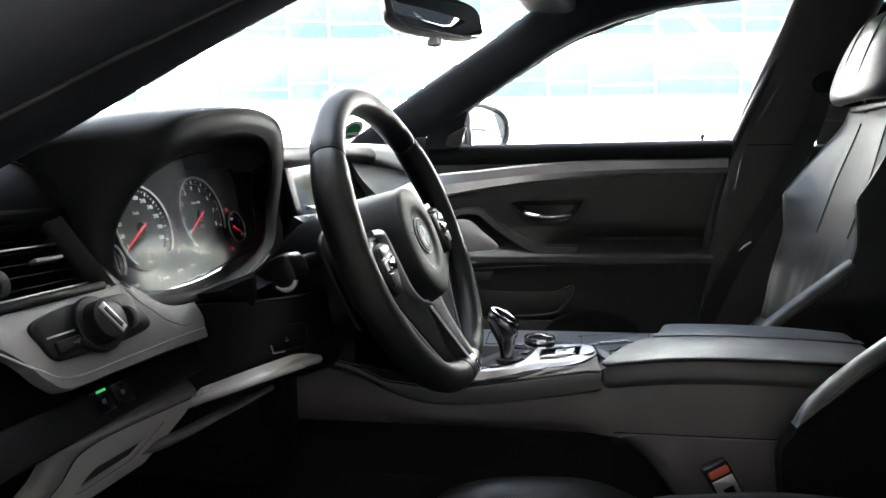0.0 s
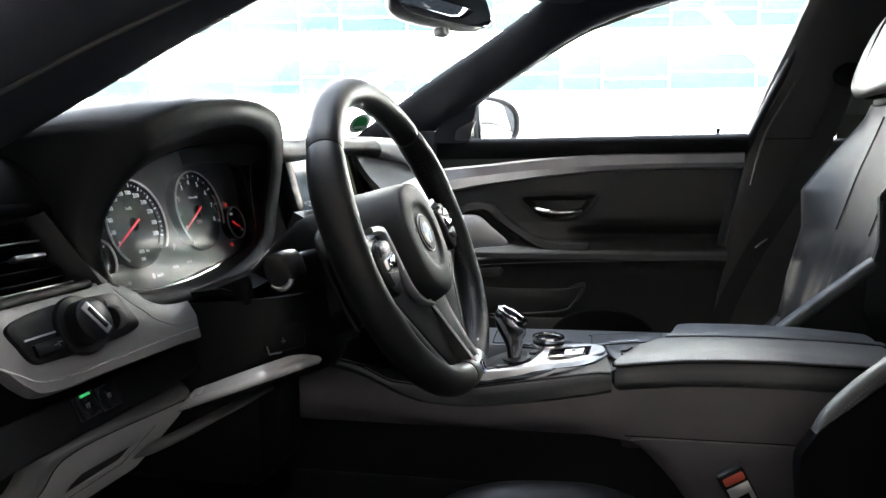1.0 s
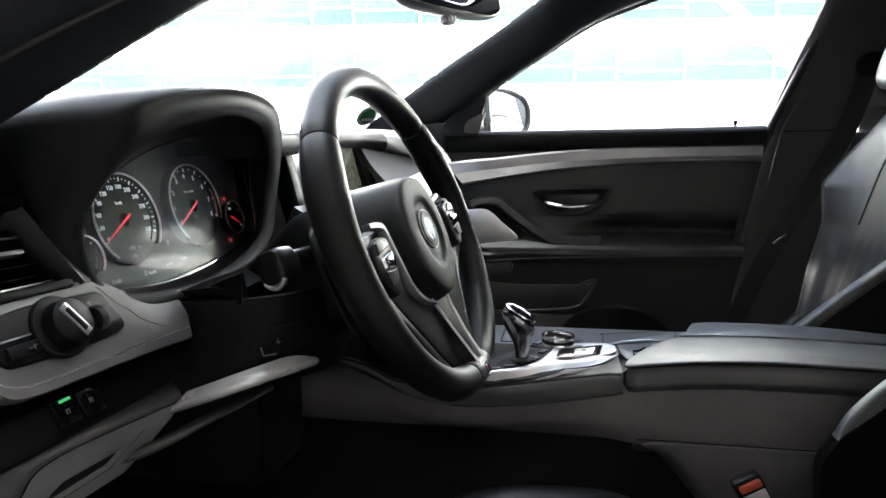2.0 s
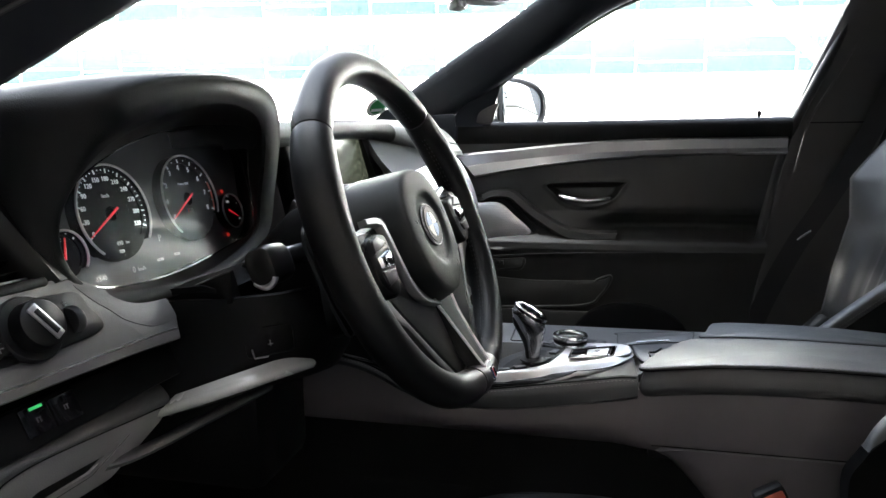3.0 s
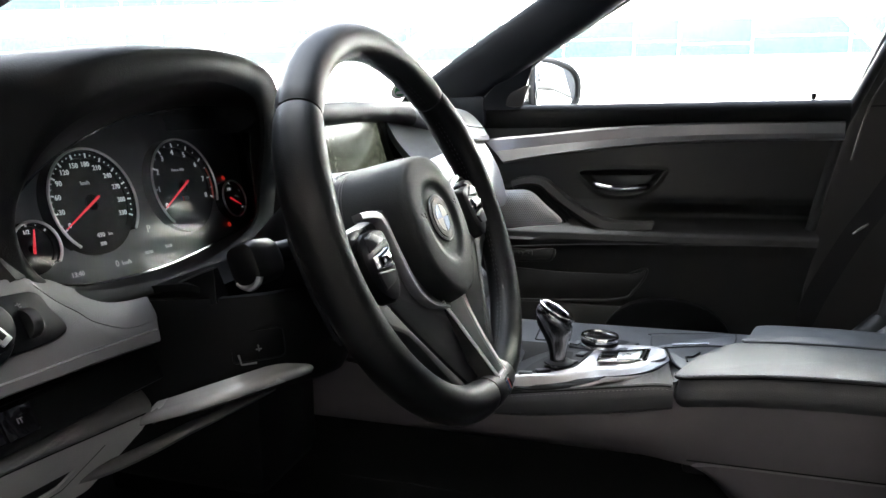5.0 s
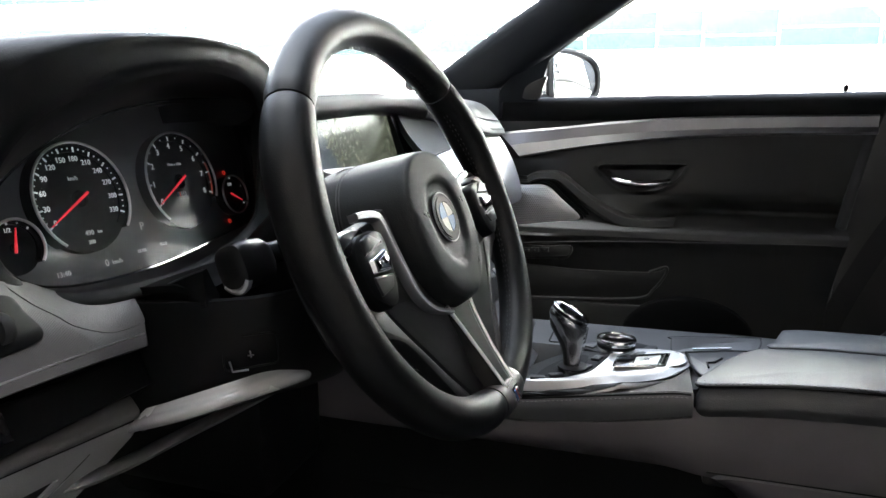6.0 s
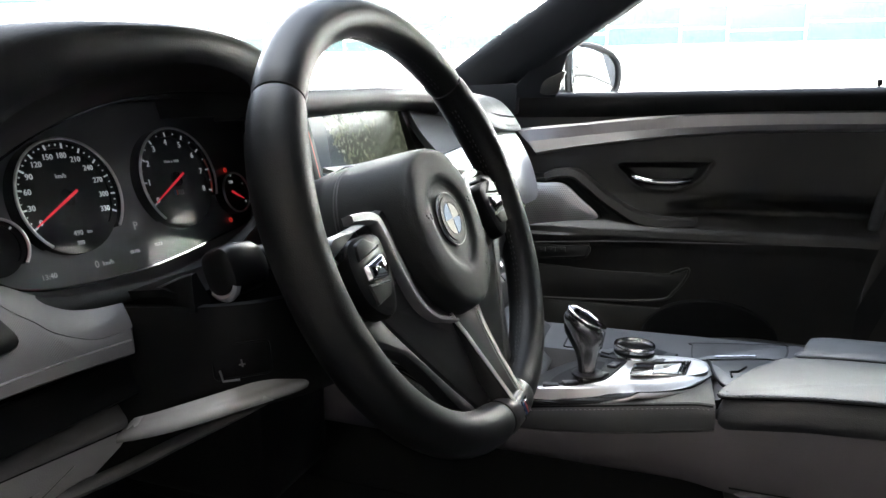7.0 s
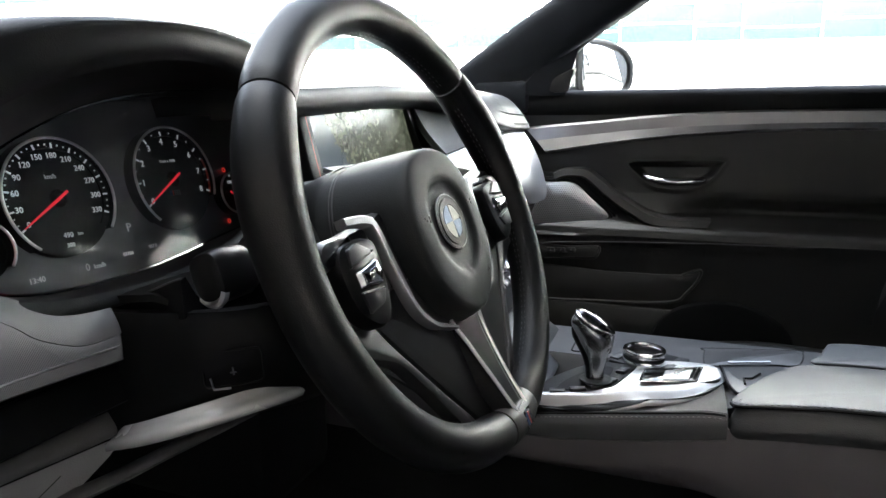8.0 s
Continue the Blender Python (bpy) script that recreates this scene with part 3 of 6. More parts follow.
def on(m, bm):
    bm.transform(m)
    return bm


panel_line = [(-0.170, 0.048), (-0.135, 0.012), (-0.118, -0.014), (-0.100, -0.025), (-0.04, -0.028), (0.04, -0.0310), (0.090, -0.0342), (0.0965, -0.0344), (0.0980, -0.0330), (0.1010, -0.024), (0.1035, -0.0155), (0.1025, -0.0146), (0.0990, -0.0150), (0.0865, -0.0158), (0.0705, -0.0143), (0.0571, -0.0090), (0.0415, 0.0005), (0.0315, 0.0115), (0.0187, 0.0240), (0.008, 0.038), (0.001, 0.048), (-0.06, 0.0475), (-0.13, 0.046)]
trim_panel = part("trim_panel", plate(curve(panel_line, 120, True), 0.012, 0.0012, FASC), TRIM, dash, "silver ribbed trim panel round the light switch")
# scooped end that leans back under the hood
scoop_low = curve([(0.004, 0.044), (0.0187, 0.0240), (0.0315, 0.0115), (0.0415, 0.0005), (0.0571, -0.0090), (0.0705, -0.0143), (0.0865, -0.0158), (0.1042, -0.0150)], 50)
scoop_top = curve([(0.006, 0.048), (0.026, 0.042), (0.040, 0.034), (0.052, 0.028), (0.066, 0.024), (0.080, 0.022), (0.095, 0.021), (0.1115, 0.0210)], 50)
rows = []
for p, q in zip(scoop_low, scoop_top):
    reach = float(np.linalg.norm(q - p))
    rows.append([(*(p + (q - p) * f), 0.0121 - 0.34 * reach * f ** 1.7) for f in np.linspace(0, 1, 10)])
part("scoop", on(FASC, shell(rows, 0.003)), TRIM, trim_panel, "scooped end of the trim panel", smooth=60)
lip_line = curve([(-0.150, 0.014), (-0.122, -0.010), (-0.098, -0.0245), (-0.04, -0.0275), (0.04, -0.029), (0.098, -0.0315)], 40)
part("edge_strip", on(FASC, tube([(x, y + 0.0075, 0.0118) for x, y in lip_line], 0.0009, 6)), SATIN, trim_panel, "fine satin line along the lower edge")

# light switch
SWITCH = FASC @ Matrix.Translation((-0.0165, -0.001, 0))
switch = thing("light_switch", "black rotary headlamp switch with a silver grip bar", "light switch", SWITCH @ Vector((-0.04, 0.016, 0.012)))
part("plate", plate(curve([(-0.097, 0.033), (-0.055, 0.040), (0.0, 0.038), (0.019, 0.035), (0.025, 0.022), (0.029, 0.000), (-0.02, -0.004), (-0.07, -0.002), (-0.089, 0.001), (-0.096, 0.016)], 60, True), 0.016, 0.002, SWITCH), PLASTIC, switch)
part("dial", on(SWITCH @ Matrix.Translation((-0.036, 0.017, 0.015)), lathe([(0.0255, 0), (0.0255, 0.004), (0.0245, 0.0055), (0.019, 0.006), (0.018, 0.017), (0.016, 0.0185), (0, 0.019)])), PLASTIC, switch, "round black dial")
grip = part("grip", on(SWITCH @ Matrix.Translation((-0.036, 0.017, 0.024)) @ pose(0, 0, 0, 0, 0, 28), box(0.012, 0.034, 0.018, 0.003)), PLASTIC, switch)
part("grip_bar", on(SWITCH @ Matrix.Translation((-0.036, 0.017, 0.0335)) @ pose(0, 0, 0, 0, 0, 28), box(0.0092, 0.030, 0.003, 0.0012)), SATIN, grip, "satin silver bar on the grip")
part("grip_inlay", on(SWITCH @ Matrix.Translation((-0.036, 0.017, 0.0350)) @ pose(0, 0, 0, 0, 0, 28), box(0.0046, 0.022, 0.0012, 0.0004)), PLASTIC, grip, "dark inlay of the grip")
part("button", on(SWITCH @ Matrix.Translation((-0.070, 0.0085, 0.0165)), box(0.034, 0.0105, 0.005, 0.0015)), PLASTIC, switch)
part("symbol", on(SWITCH @ Matrix.Translation((-0.069, 0.0085, 0.0193)), merged(box(0.004, 0.0008, 0.0004), box(0.0008, 0.004, 0.0004, 0, (0.003, 0, 0)), box(0.003, 0.0007, 0.0004, 0, (0.005, 0.0012, 0)))), GREY_PRINT, switch, "small grey lamp symbol")
part("light_bar", on(SWITCH @ Matrix.Translation((-0.075, 0.0185, 0.0163)), box(0.032, 0.0016, 0.0012, 0.0004)), SATIN, switch)
part("thumb_wheel", on(SWITCH @ Matrix.Translation((0.0040, 0.0145, 0.0145)) @ pose(0, 0, 0, 0, 90, 0), lathe([(0.0, -0.004), (0.0105, -0.004), (0.0112, -0.003), (0.0112, 0.003), (0.0105, 0.004), (0, 0.004)], 24)), RUBBER, switch, "ribbed dimmer wheel")
part("symbol", on(SWITCH @ Matrix.Translation((0.002, 0.029, 0.0163)), merged(box(0.004, 0.0008, 0.0004), box(0.0008, 0.003, 0.0004), box(0.002, 0.0008, 0.0004, 0, (0.001, -0.002, 0)))), GREY_PRINT, switch)

# air vent at the end of the dash
vent = thing("air_vent", "black slatted side air vent with satin edges", "air vent", FASC @ Vector((-0.07, 0.085, 0)))
VENT = FASC @ Matrix.Translation((-0.016, -0.004, 0.012))
frame_bars = [box(0.26, 0.008, 0.050, 0.003, (-0.130, 0.0530, -0.022)), box(0.27, 0.010, 0.052, 0.004, (-0.140, 0.1260, -0.022))]
part("vent_frame", on(VENT, merged(*frame_bars)), RING_BLACK, vent)
part("duct", on(VENT, box(0.27, 0.085, 0.004, 0, (-0.125, 0.090, -0.060))), RING_BLACK, vent, "black depth of the duct")
rows = [[(0.022 - 0.36 * (y - 0.052) + d, y, z) for d, z in ((-0.022, -0.055), (-0.020, -0.020), (-0.017, -0.006), (-0.012, -0.001), (-0.004, -0.003))] for y in np.linspace(0.050, 0.130, 8)]
part("vent_cheek", on(VENT, shell(rows, 0.004)), PLASTIC, vent, "rounded black end of the vent")
for k in range(6):
    y, right = 0.0645 + 0.0102 * k, 0.010 - 0.0038 * k
    slat = part("slat", on(VENT @ pose(right - 0.115, y, -0.026, -16), box(0.23, 0.0016, 0.026, 0.0007)), RING_BLACK, vent)
    if k in (0, 4):
        part("slat_edge", on(VENT @ pose(right - 0.118, y - 0.0036, -0.0125), box(0.225, 0.0018, 0.0026, 0.0008)), SATIN, slat, "satin silver edge")
part("slider", on(VENT @ Matrix.Translation((-0.0405, 0.0875, -0.009)), box(0.031, 0.0045, 0.010, 0.002)), SATIN, vent, "satin silver vent slider")
for x in (-0.15, -0.11, -0.07, -0.03):
    part("vane", on(VENT @ Matrix.Translation((x, 0.092, -0.050)), box(0.002, 0.06, 0.012)), RING_BLACK, vent)
part("wheel_dial", on(VENT @ pose(-0.102, 0.074, -0.008, 0, 90, 0), lathe([(0, -0.004), (0.012, -0.004), (0.013, 0), (0.012, 0.004), (0, 0.004)], 24)), RUBBER, vent)

# recessed switch strip with a small green lamp
strip = thing("switch_strip", "black strip of buttons with a green lamp", "switch panel", FASC @ Vector((-0.04, -0.05, -0.01)))
part("strip_body", on(FASC @ Matrix.Translation((0.0, -0.053, -0.016)), box(0.42, 0.034, 0.012, 0.004, (-0.075, 0.004, 0))), RING_BLACK, strip)
part("button", on(FASC @ Matrix.Translation((-0.056, -0.046, -0.0095)), box(0.024, 0.022, 0.003, 0.001)), GLOSS, strip)
part("button", on(FASC @ Matrix.Translation((-0.030, -0.047, -0.0095)), box(0.024, 0.022, 0.003, 0.001)), GLOSS, strip)
part("lamp", on(FASC @ Matrix.Translation((-0.054, -0.0372, -0.0075)), box(0.011, 0.0024, 0.0012, 0.0004)), GREEN, strip, "lit green indicator lamp")
for x in (-0.055, -0.030):
    part("symbol", on(FASC @ Matrix.Translation((x, -0.0465, -0.0077)), merged(box(0.0007, 0.004, 0.0004, 0, (-0.0015, 0, 0)), box(0.0007, 0.0035, 0.0004, 0, (0.001, -0.0005, 0)), box(0.003, 0.0007, 0.0004, 0, (0.0008, 0.0015, 0)))), GREY_PRINT, strip)

# knee panel below, with its slot
KNEE = axes((-0.549, 0.398, 0.585), (1, 0, 0), (0, -0.534, 0.846))
knee = thing("knee_panel", "grey grained plastic knee panel with a slanted slot", "trim panel", KNEE.translation)


def frame_plate(outer, inner, depth, m):
    """A plate with one opening."""
    o, i = np.array(outer), np.array(inner)
    rings = [[(x, y, z) for x, y in r] for r, z in ((i, -depth), (i, -0.001), (i - 0.0 * i, 0), (o, 0), (o * 1.0, -depth))]
    bm = loft(rings, caps=False, loop=True)
    bm.transform(m)
    return bm


def resample(outline, n):
    """n points round an outline, evenly spaced, from its rightmost one."""
    p = np.array(outline, float)
    p = np.roll(p, -int(np.argmax(p[:, 0])), 0)
    q = np.vstack([p, p[:1]])
    d = np.concatenate([[0], np.cumsum(np.linalg.norm(np.diff(q, axis=0), axis=1))])
    return np.array([(np.interp(v, d, q[:, 0]), np.interp(v, d, q[:, 1])) for v in np.linspace(0, d[-1], n, endpoint=False)])


outer = resample(rounded([(-0.162, -0.043), (-0.156, -0.020), (-0.1494, 0.0025), (-0.1419, 0.017), (-0.1405, 0.0370), (-0.1315, 0.0437), (-0.0963, 0.0435), (0.0598, 0.0178), (0.0620, -0.0060), (0.0193, -0.0573), (-0.069, -0.0500)], 0.004, 4), 96)
recess = resample(rounded([(0.0134, 0.0042), (-0.0190, -0.0300), (-0.0934, -0.0275), (-0.1060, -0.0225), (-0.0928, 0.0147), (-0.0777, 0.0150)], 0.003, 4), 96)
mouth = resample(rounded([(-0.0120, -0.0080), (-0.0255, -0.0225), (-0.0990, -0.0200), (-0.1015, -0.0100), (-0.0900, -0.0005)], 0.002, 4), 96)
# panel and slot side carry the light from low left in their pale colour
part("panel", frame_plate(outer, recess, 0.014, KNEE), KNEE_LIT, knee)
part("slot_slope", on(KNEE, loft([[(x, y, -0.0006) for x, y in recess], [(x, y, -0.0008) for x, y in mouth], [(x, y, -0.0040) for x, y in mouth]], caps=False)), KNEE_LIT, knee, "sloping grey side of the slot")
part("slot_rim", on(KNEE, tube([(x, y, -0.0010) for x, y in recess], 0.0009, 6, True)), RUBBER, knee, "dark joint round the slot")
# near-black sheet close under the mouth, painted for the shade inside the slot
part("slot_shade", on(KNEE @ Matrix.Translation((-0.06, -0.018, -0.0050)), box(0.12, 0.05, 0.004)), RING_BLACK, knee)
# flange that runs along the top and folds down round the corner, painted as shaded
inner_line = curve([(0.070, 0.0170), (0.0, 0.0290), (-0.0963, 0.0447), (-0.1315, 0.0448), (-0.1415, 0.0371), (-0.1430, 0.0170), (-0.1505, 0.0025), (-0.164, -0.043)], 60)
outer_line = curve([(0.0835, 0.0335), (0.0409, 0.0335), (-0.0950, 0.0525), (-0.1530, 0.0565), (-0.1600, 0.0400), (-0.1620, 0.0170), (-0.170, 0.0025), (-0.185, -0.043)], 60)
rows = []
for (ix, iy), (ox, oy) in zip(inner_line, outer_line):
    rows.append(curve([(ix * (1 - f) + ox * f, iy * (1 - f) + oy * f, z) for f, z in ((0.0, -0.009), (0.03, 0.0002), (0.30, 0.0018), (0.70, -0.0010), (0.95, -0.0085), (1.0, -0.016))], 20))
part("ridge", on(KNEE, shell(rows, -0.004)), KNEE_SHADED, knee, "rounded grey flange folded round the corner")
part("joint", on(KNEE, tube([(x, y - 0.0006, 0.0006) for x, y in inner_line], 0.0011, 6)), RING_BLACK, knee, "dark joint under the flange")
part("lower_rail", tube(curve([(-0.600, 0.440, 0.560), (-0.550, 0.425, 0.5585), (-0.525, 0.412, 0.557), (-0.48, 0.403, 0.555), (-0.43, 0.402, 0.551), (-0.34, 0.402, 0.541), (-0.26, 0.405, 0.532)], 24), 0.0085, 10, flat=0.7), KNEE_SHADED, knee, "grey lower rail behind the panel")
part("under_cover", on(KNEE @ Matrix.Translation((-0.08, -0.10, -0.085)), box(0.30, 0.12, 0.02, 0.005)), PLASTIC, knee)

# ---- steering wheel ----
WHEEL = Matrix.Translation((-0.367, 0.1614, 0.7703)) @ Euler((0, 0, radians(-6.2))).to_matrix().to_4x4() @ axes((0, 0, 0), (1, 0, 0), (0, math.sin(0.3728), math.cos(0.3728))) @ pose(0, 0, 0, 0, 0, 5)


def steering_wheel():
    wheel = thing("steering_wheel", "black leather sports steering wheel with three spokes and silver trim", "steering wheel", WHEEL.translation)

    def put(name, bm, mat, parent=wheel, label="", smooth=40):
        bm.transform(WHEEL)
        return part(name, bm, mat, parent, label, smooth)

    R = 0.1792

    def rim_point(deg, f, grow=0.0, r=0.0178):
        a = radians(deg)
        thick = r + grow + 0.0022 * math.exp(-((deg - 158) / 16) ** 2) + 0.0022 * math.exp(-((deg - 22) / 16) ** 2)
        c, s = math.cos(f), math.sin(f)
        rad = R + thick * 0.98 * c
        return (rad * math.cos(a), rad * math.sin(a), thick * 1.02 * s)

    def rim_piece(a0, a1, grow=0.0, n=60):
        rings = []
        for k, d in enumerate(np.linspace(a0, a1, n)):
            edge = min(k, n - 1 - k)
            g = grow - (0.0012 if edge == 0 else 0.0003 if edge == 1 else 0)
            rings.append([rim_point(d, f, g) for f in np.linspace(0, 2 * math.pi, 24, endpoint=False)])
        return loft(rings)

    put("rim", rim_piece(41.3, 140.7), LEATHER_RIM, label="upper arc of the rim in smooth black leather")
    put("rim", rim_piece(141.3, 262), LEATHER_RIM)
    put("rim", rim_piece(-81, 40.7), LEATHER_RIM)
    put("rim_insert", rim_piece(262.4, 278.6, 0.0006, 16), PLASTIC_GREY, label="dark satin insert at the foot of the rim")
    # seams on the inner side of the rim
    for a0, a1 in ((45, 136), (145, 255), (-75, 36)):
        for k in (-1, 1):
            pts = []
            for d in np.linspace(a0, a1, 60):
                p = Vector(rim_point(d, math.pi + k * 0.09, 0.0003))
                pts.append(WHEEL @ p)
            stitches([tuple(p) for p in pts], "stitching", wheel, length=0.004, gap=0.0022, r=0.0005)
    # hub with the airbag cover
    pad_line = np.array(curve([(0.0, 0.058), (0.034, 0.051), (0.055, 0.026), (0.060, -0.006), (0.053, -0.040), (0.034, -0.066), (0.012, -0.079), (0.0, -0.080), (-0.012, -0.079), (-0.034, -0.066), (-0.053, -0.040), (-0.060, -0.006), (-0.055, 0.026), (-0.034, 0.051)], 64, True))
    rings = []
    for k, z in ((1.17, -0.062), (1.15, -0.045), (1.10, -0.020), (1.055, 0.0), (1.025, 0.0095), (1.005, 0.0140), (0.975, 0.0168), (0.93, 0.0182), (0.80, 0.0190), (0.66, 0.0194), (0.585, 0.0190), (0.545, 0.0172), (0.50, 0.0158), (0.42, 0.0155), (0.0001, 0.0155)):
        rings.append([(x * k, (y + 0.006) * k - 0.006, z) for x, y in pad_line])
    pad = put("airbag_cover", loft(rings), PAD, label="dark grey grained airbag cover")
    for z in (-0.0455, -0.0485):
        put("joint", tube([(x * 1.151, (y + 0.006) * 1.151 - 0.006, z) for x, y in pad_line], 0.0007, 6, True), RUBBER, pad)
    # round badge: plain shapes
    badge = put("badge", lathe([(0.0, 0.0145), (0.0225, 0.0145), (0.0232, 0.0165), (0.0222, 0.0180), (0.0195, 0.0178), (0.0190, 0.0172), (0, 0.0176)], 48, Matrix.Translation((0, -0.005, 0))), RING_BLACK, label="round badge with a black ring and a satin edge")
    put("badge_edge", tube([(0.0228 * math.cos(a), -0.005 + 0.0228 * math.sin(a), 0.0172) for a in np.linspace(0, 2 * math.pi, 48, endpoint=False)], 0.0007, 8, True), DARK_SATIN, badge, "thin satin edge")
    put("badge_ring", lathe([(0.0142, 0.0178), (0.0195, 0.0178), (0.0195, 0.0186), (0.0142, 0.0186), (0.0142, 0.0178)], 48, Matrix.Translation((0, -0.005, 0))), RING_BLACK, badge)
    for q in range(4):
        a0 = q * math.pi / 2
        pts = [(0, 0)] + [(0.0138 * math.cos(a), 0.0138 * math.sin(a)) for a in np.linspace(a0 + 0.03, a0 + math.pi / 2 - 0.03, 12)]
        bmq = bmesh.new()
        vs = [bmq.verts.new((x, y - 0.005, 0.0187)) for x, y in pts]
        top = bmq.faces.new(vs)
        bmesh.ops.extrude_face_region(bmq, geom=[top])
        bmesh.ops.translate(bmq, vec=(0, 0, -0.001), verts=vs)
        bmesh.ops.recalc_face_normals(bmq, faces=bmq.faces)
        put("badge_quarter", bmq, BLUE if q in (1, 3) else WHITE_ENAMEL, badge)
    for (x, y, w) in ((-0.040, 0.004, 0.010), (0.040, 0.004, 0.010)):
        put("horn_symbol", merged(box(w * 0.5, 0.0012, 0.0005, 0, (x, y, 0.0198)), box(0.0012, 0.005, 0.0005, 0, (x + w * 0.3, y, 0.0198)), box(0.003, 0.0012, 0.0005, 0, (x - w * 0.3, y + 0.002, 0.0198))), PLASTIC, pad)
    put("airbag_mark", merged(*[box(0.0022, 0.0042, 0.0005, 0, (0.0165 + 0.0030 * k, -0.0585 + 0.0008 * k, 0.0187)) for k in range(6)]), PLASTIC, pad, "small moulded word, unreadable")
    # side spokes and key pads
    for s in (-1, 1):
        spoke_line = [(s * 0.045, 0.020), (s * 0.085, 0.020), (s * 0.125, 0.018), (s * 0.170, 0.022), (s * 0.172, -0.040), (s * 0.135, -0.050), (s * 0.10, -0.058), (s * 0.05, -0.055)]
        put("side_spoke", plate(curve(spoke_line, 48, True), 0.020, 0.008, Matrix.Translation((0, 0, -0.024))), PLASTIC, label="black side spoke")
        keys = put("key_pad", plate(curve([(s * 0.1010, 0.006), (s * 0.1208, 0.013), (s * 0.1413, 0.011), (s * 0.1489, -0.006), (s * 0.1451, -0.030), (s * 0.1306, -0.045), (s * 0.1154, -0.046), (s * 0.1048, -0.028)], 48, True), 0.022, 0.006, Matrix.Translation((0, 0, -0.012))), PLASTIC, label="black key pad on the spoke")
        put("key", plate(rounded([(s * 0.1400, -0.0035), (s * 0.1370, 0.0085), (s * 0.1250, 0.0105), (s * 0.1105, 0.0010)], 0.002, 4), 0.004, 0.0015, Matrix.Translation((0, 0, 0.0080))), SPOKE, keys, "satin black upper key")
        far = 0.137 if s < 0 else 0.146
        gem = np.array(rounded([(s * far, -0.0070), (s * 0.1125, -0.0030), (s * 0.1080, -0.0120), (s * 0.1140, -0.0215), (s * far, -0.0180)], 0.0016, 5))
        mid = gem.mean(0)
        high = 0.0062 if s < 0 else 0.0045
        rocker = put("chrome_key", loft([[(x, y, 0.0085 + high * z) for x, y in mid + (gem - mid) * k] for k, z in ((1.0, 0.0), (0.97, 0.35), (0.88, 0.68), (0.70, 0.88), (0.40, 0.98), (0.02, 1.0))]), CHROME, keys, "domed chrome rocker key", 80)
        if s > 0:
            put("rocker_inlay", plate(rounded([(0.134, -0.0090), (0.114, -0.0080), (0.112, -0.0160), (0.134, -0.0160)], 0.0015, 4), 0.0012, 0.0004, Matrix.Translation((0, 0, 0.0125))), GLOSS, rocker, "black inlay of the rocker")
        put("key", plate(rounded([(s * 0.1390, -0.0195), (s * 0.1120, -0.0235), (s * 0.1190, -0.0330), (s * 0.1370, -0.0350)], 0.002, 4), 0.004, 0.0015, Matrix.Translation((0, 0, 0.0080))), SPOKE, keys, "satin black lower key")
        put("thumb_rest", plate(curve([(s * 0.160, 0.000), (s * 0.149, 0.018), (s * 0.122, 0.017), (s * 0.119, 0.011), (s * 0.140, 0.002)], 32, True), 0.014, 0.007, Matrix.Translation((0, 0, -0.008))), SPOKE, label="rounded grey shoulder above the key pad")
        # silver line that sweeps from the spoke's top round the hub to the lower spoke
        sweep = curve([(s * 0.1190, 0.0250), (s * 0.0950, 0.0215), (s * 0.0862, 0.0140), (s * 0.0815, -0.0167), (s * 0.0750, -0.0500), (s * 0.0600, -0.0690), (s * 0.0400, -0.0785), (s * 0.0300, -0.0835)], 50)
        run = np.gradient(sweep, axis=0)
        run /= np.linalg.norm(run, axis=1, keepdims=True)
        wide = np.interp(np.linspace(0, 1, 50), [0, 0.15, 0.45, 0.7, 1], [0.0030, 0.0038, 0.0034, 0.0022, 0.0014])
        ribbon = [[(x - ty * o * w, y + tx * o * w, z) for o, z in ((-1.0, -0.004), (-1.0, 0.0035), (-0.7, 0.0050), (0.7, 0.0050), (1.0, 0.0035), (1.0, -0.004))] for (x, y), (tx, ty), w in zip(sweep, run, wide)]
        put("trim_line", loft(ribbon), DARK_SATIN, label="satin grey trim band round the hub")
        # paddle behind the spoke
        paddle = curve([(s * 0.10, 0.045), (s * 0.150, 0.040), (s * 0.158, 0.0), (s * 0.152, -0.055), (s * 0.142, -0.062), (s * 0.125, -0.035), (s * 0.10, -0.02)], 40, True)
        put("shift_paddle", plate(paddle, 0.004, 0.0015, Matrix.Translation((0, 0, -0.042))), PLASTIC, label="black shift paddle")
    # lower spoke: dark web with two bright rails
    half = [(0.112, -0.026), (0.1210, -0.0404), (0.1053, -0.0654), (0.0849, -0.094), (0.0625, -0.1254), (0.0393, -0.1552), (0.026, -0.169)]
    web = curve([(-x, y) for x, y in half] + half[::-1], 70, True)
    put("lower_spoke", plate(web, 0.018, 0.004, Matrix.Translation((0, 0, -0.022))), SPOKE, label="dark lower spoke")
    # raised tongue between two bright rails that climb to the rim and meet there
    climb = np.linspace(0, 1, 24)
    half_wide = np.interp(climb, [0, 0.25, 0.6, 1.0], [0.0265, 0.0190, 0.0135, 0.0098])
    along, lift = -0.078 - 0.0915 * climb, -0.0030 + 0.0175 * climb ** 1.3
    bed = [[(-w - 0.011, y, z - 0.012), (-w - 0.005, y, z - 0.0025), (-w, y, z), (0, y, z - 0.0012), (w, y, z), (w + 0.005, y, z - 0.0025), (w + 0.011, y, z - 0.012)] for w, y, z in zip(half_wide, along, lift)]
    tongue = put("tongue", loft(bed), RING_BLACK, label="black tongue of the lower spoke")
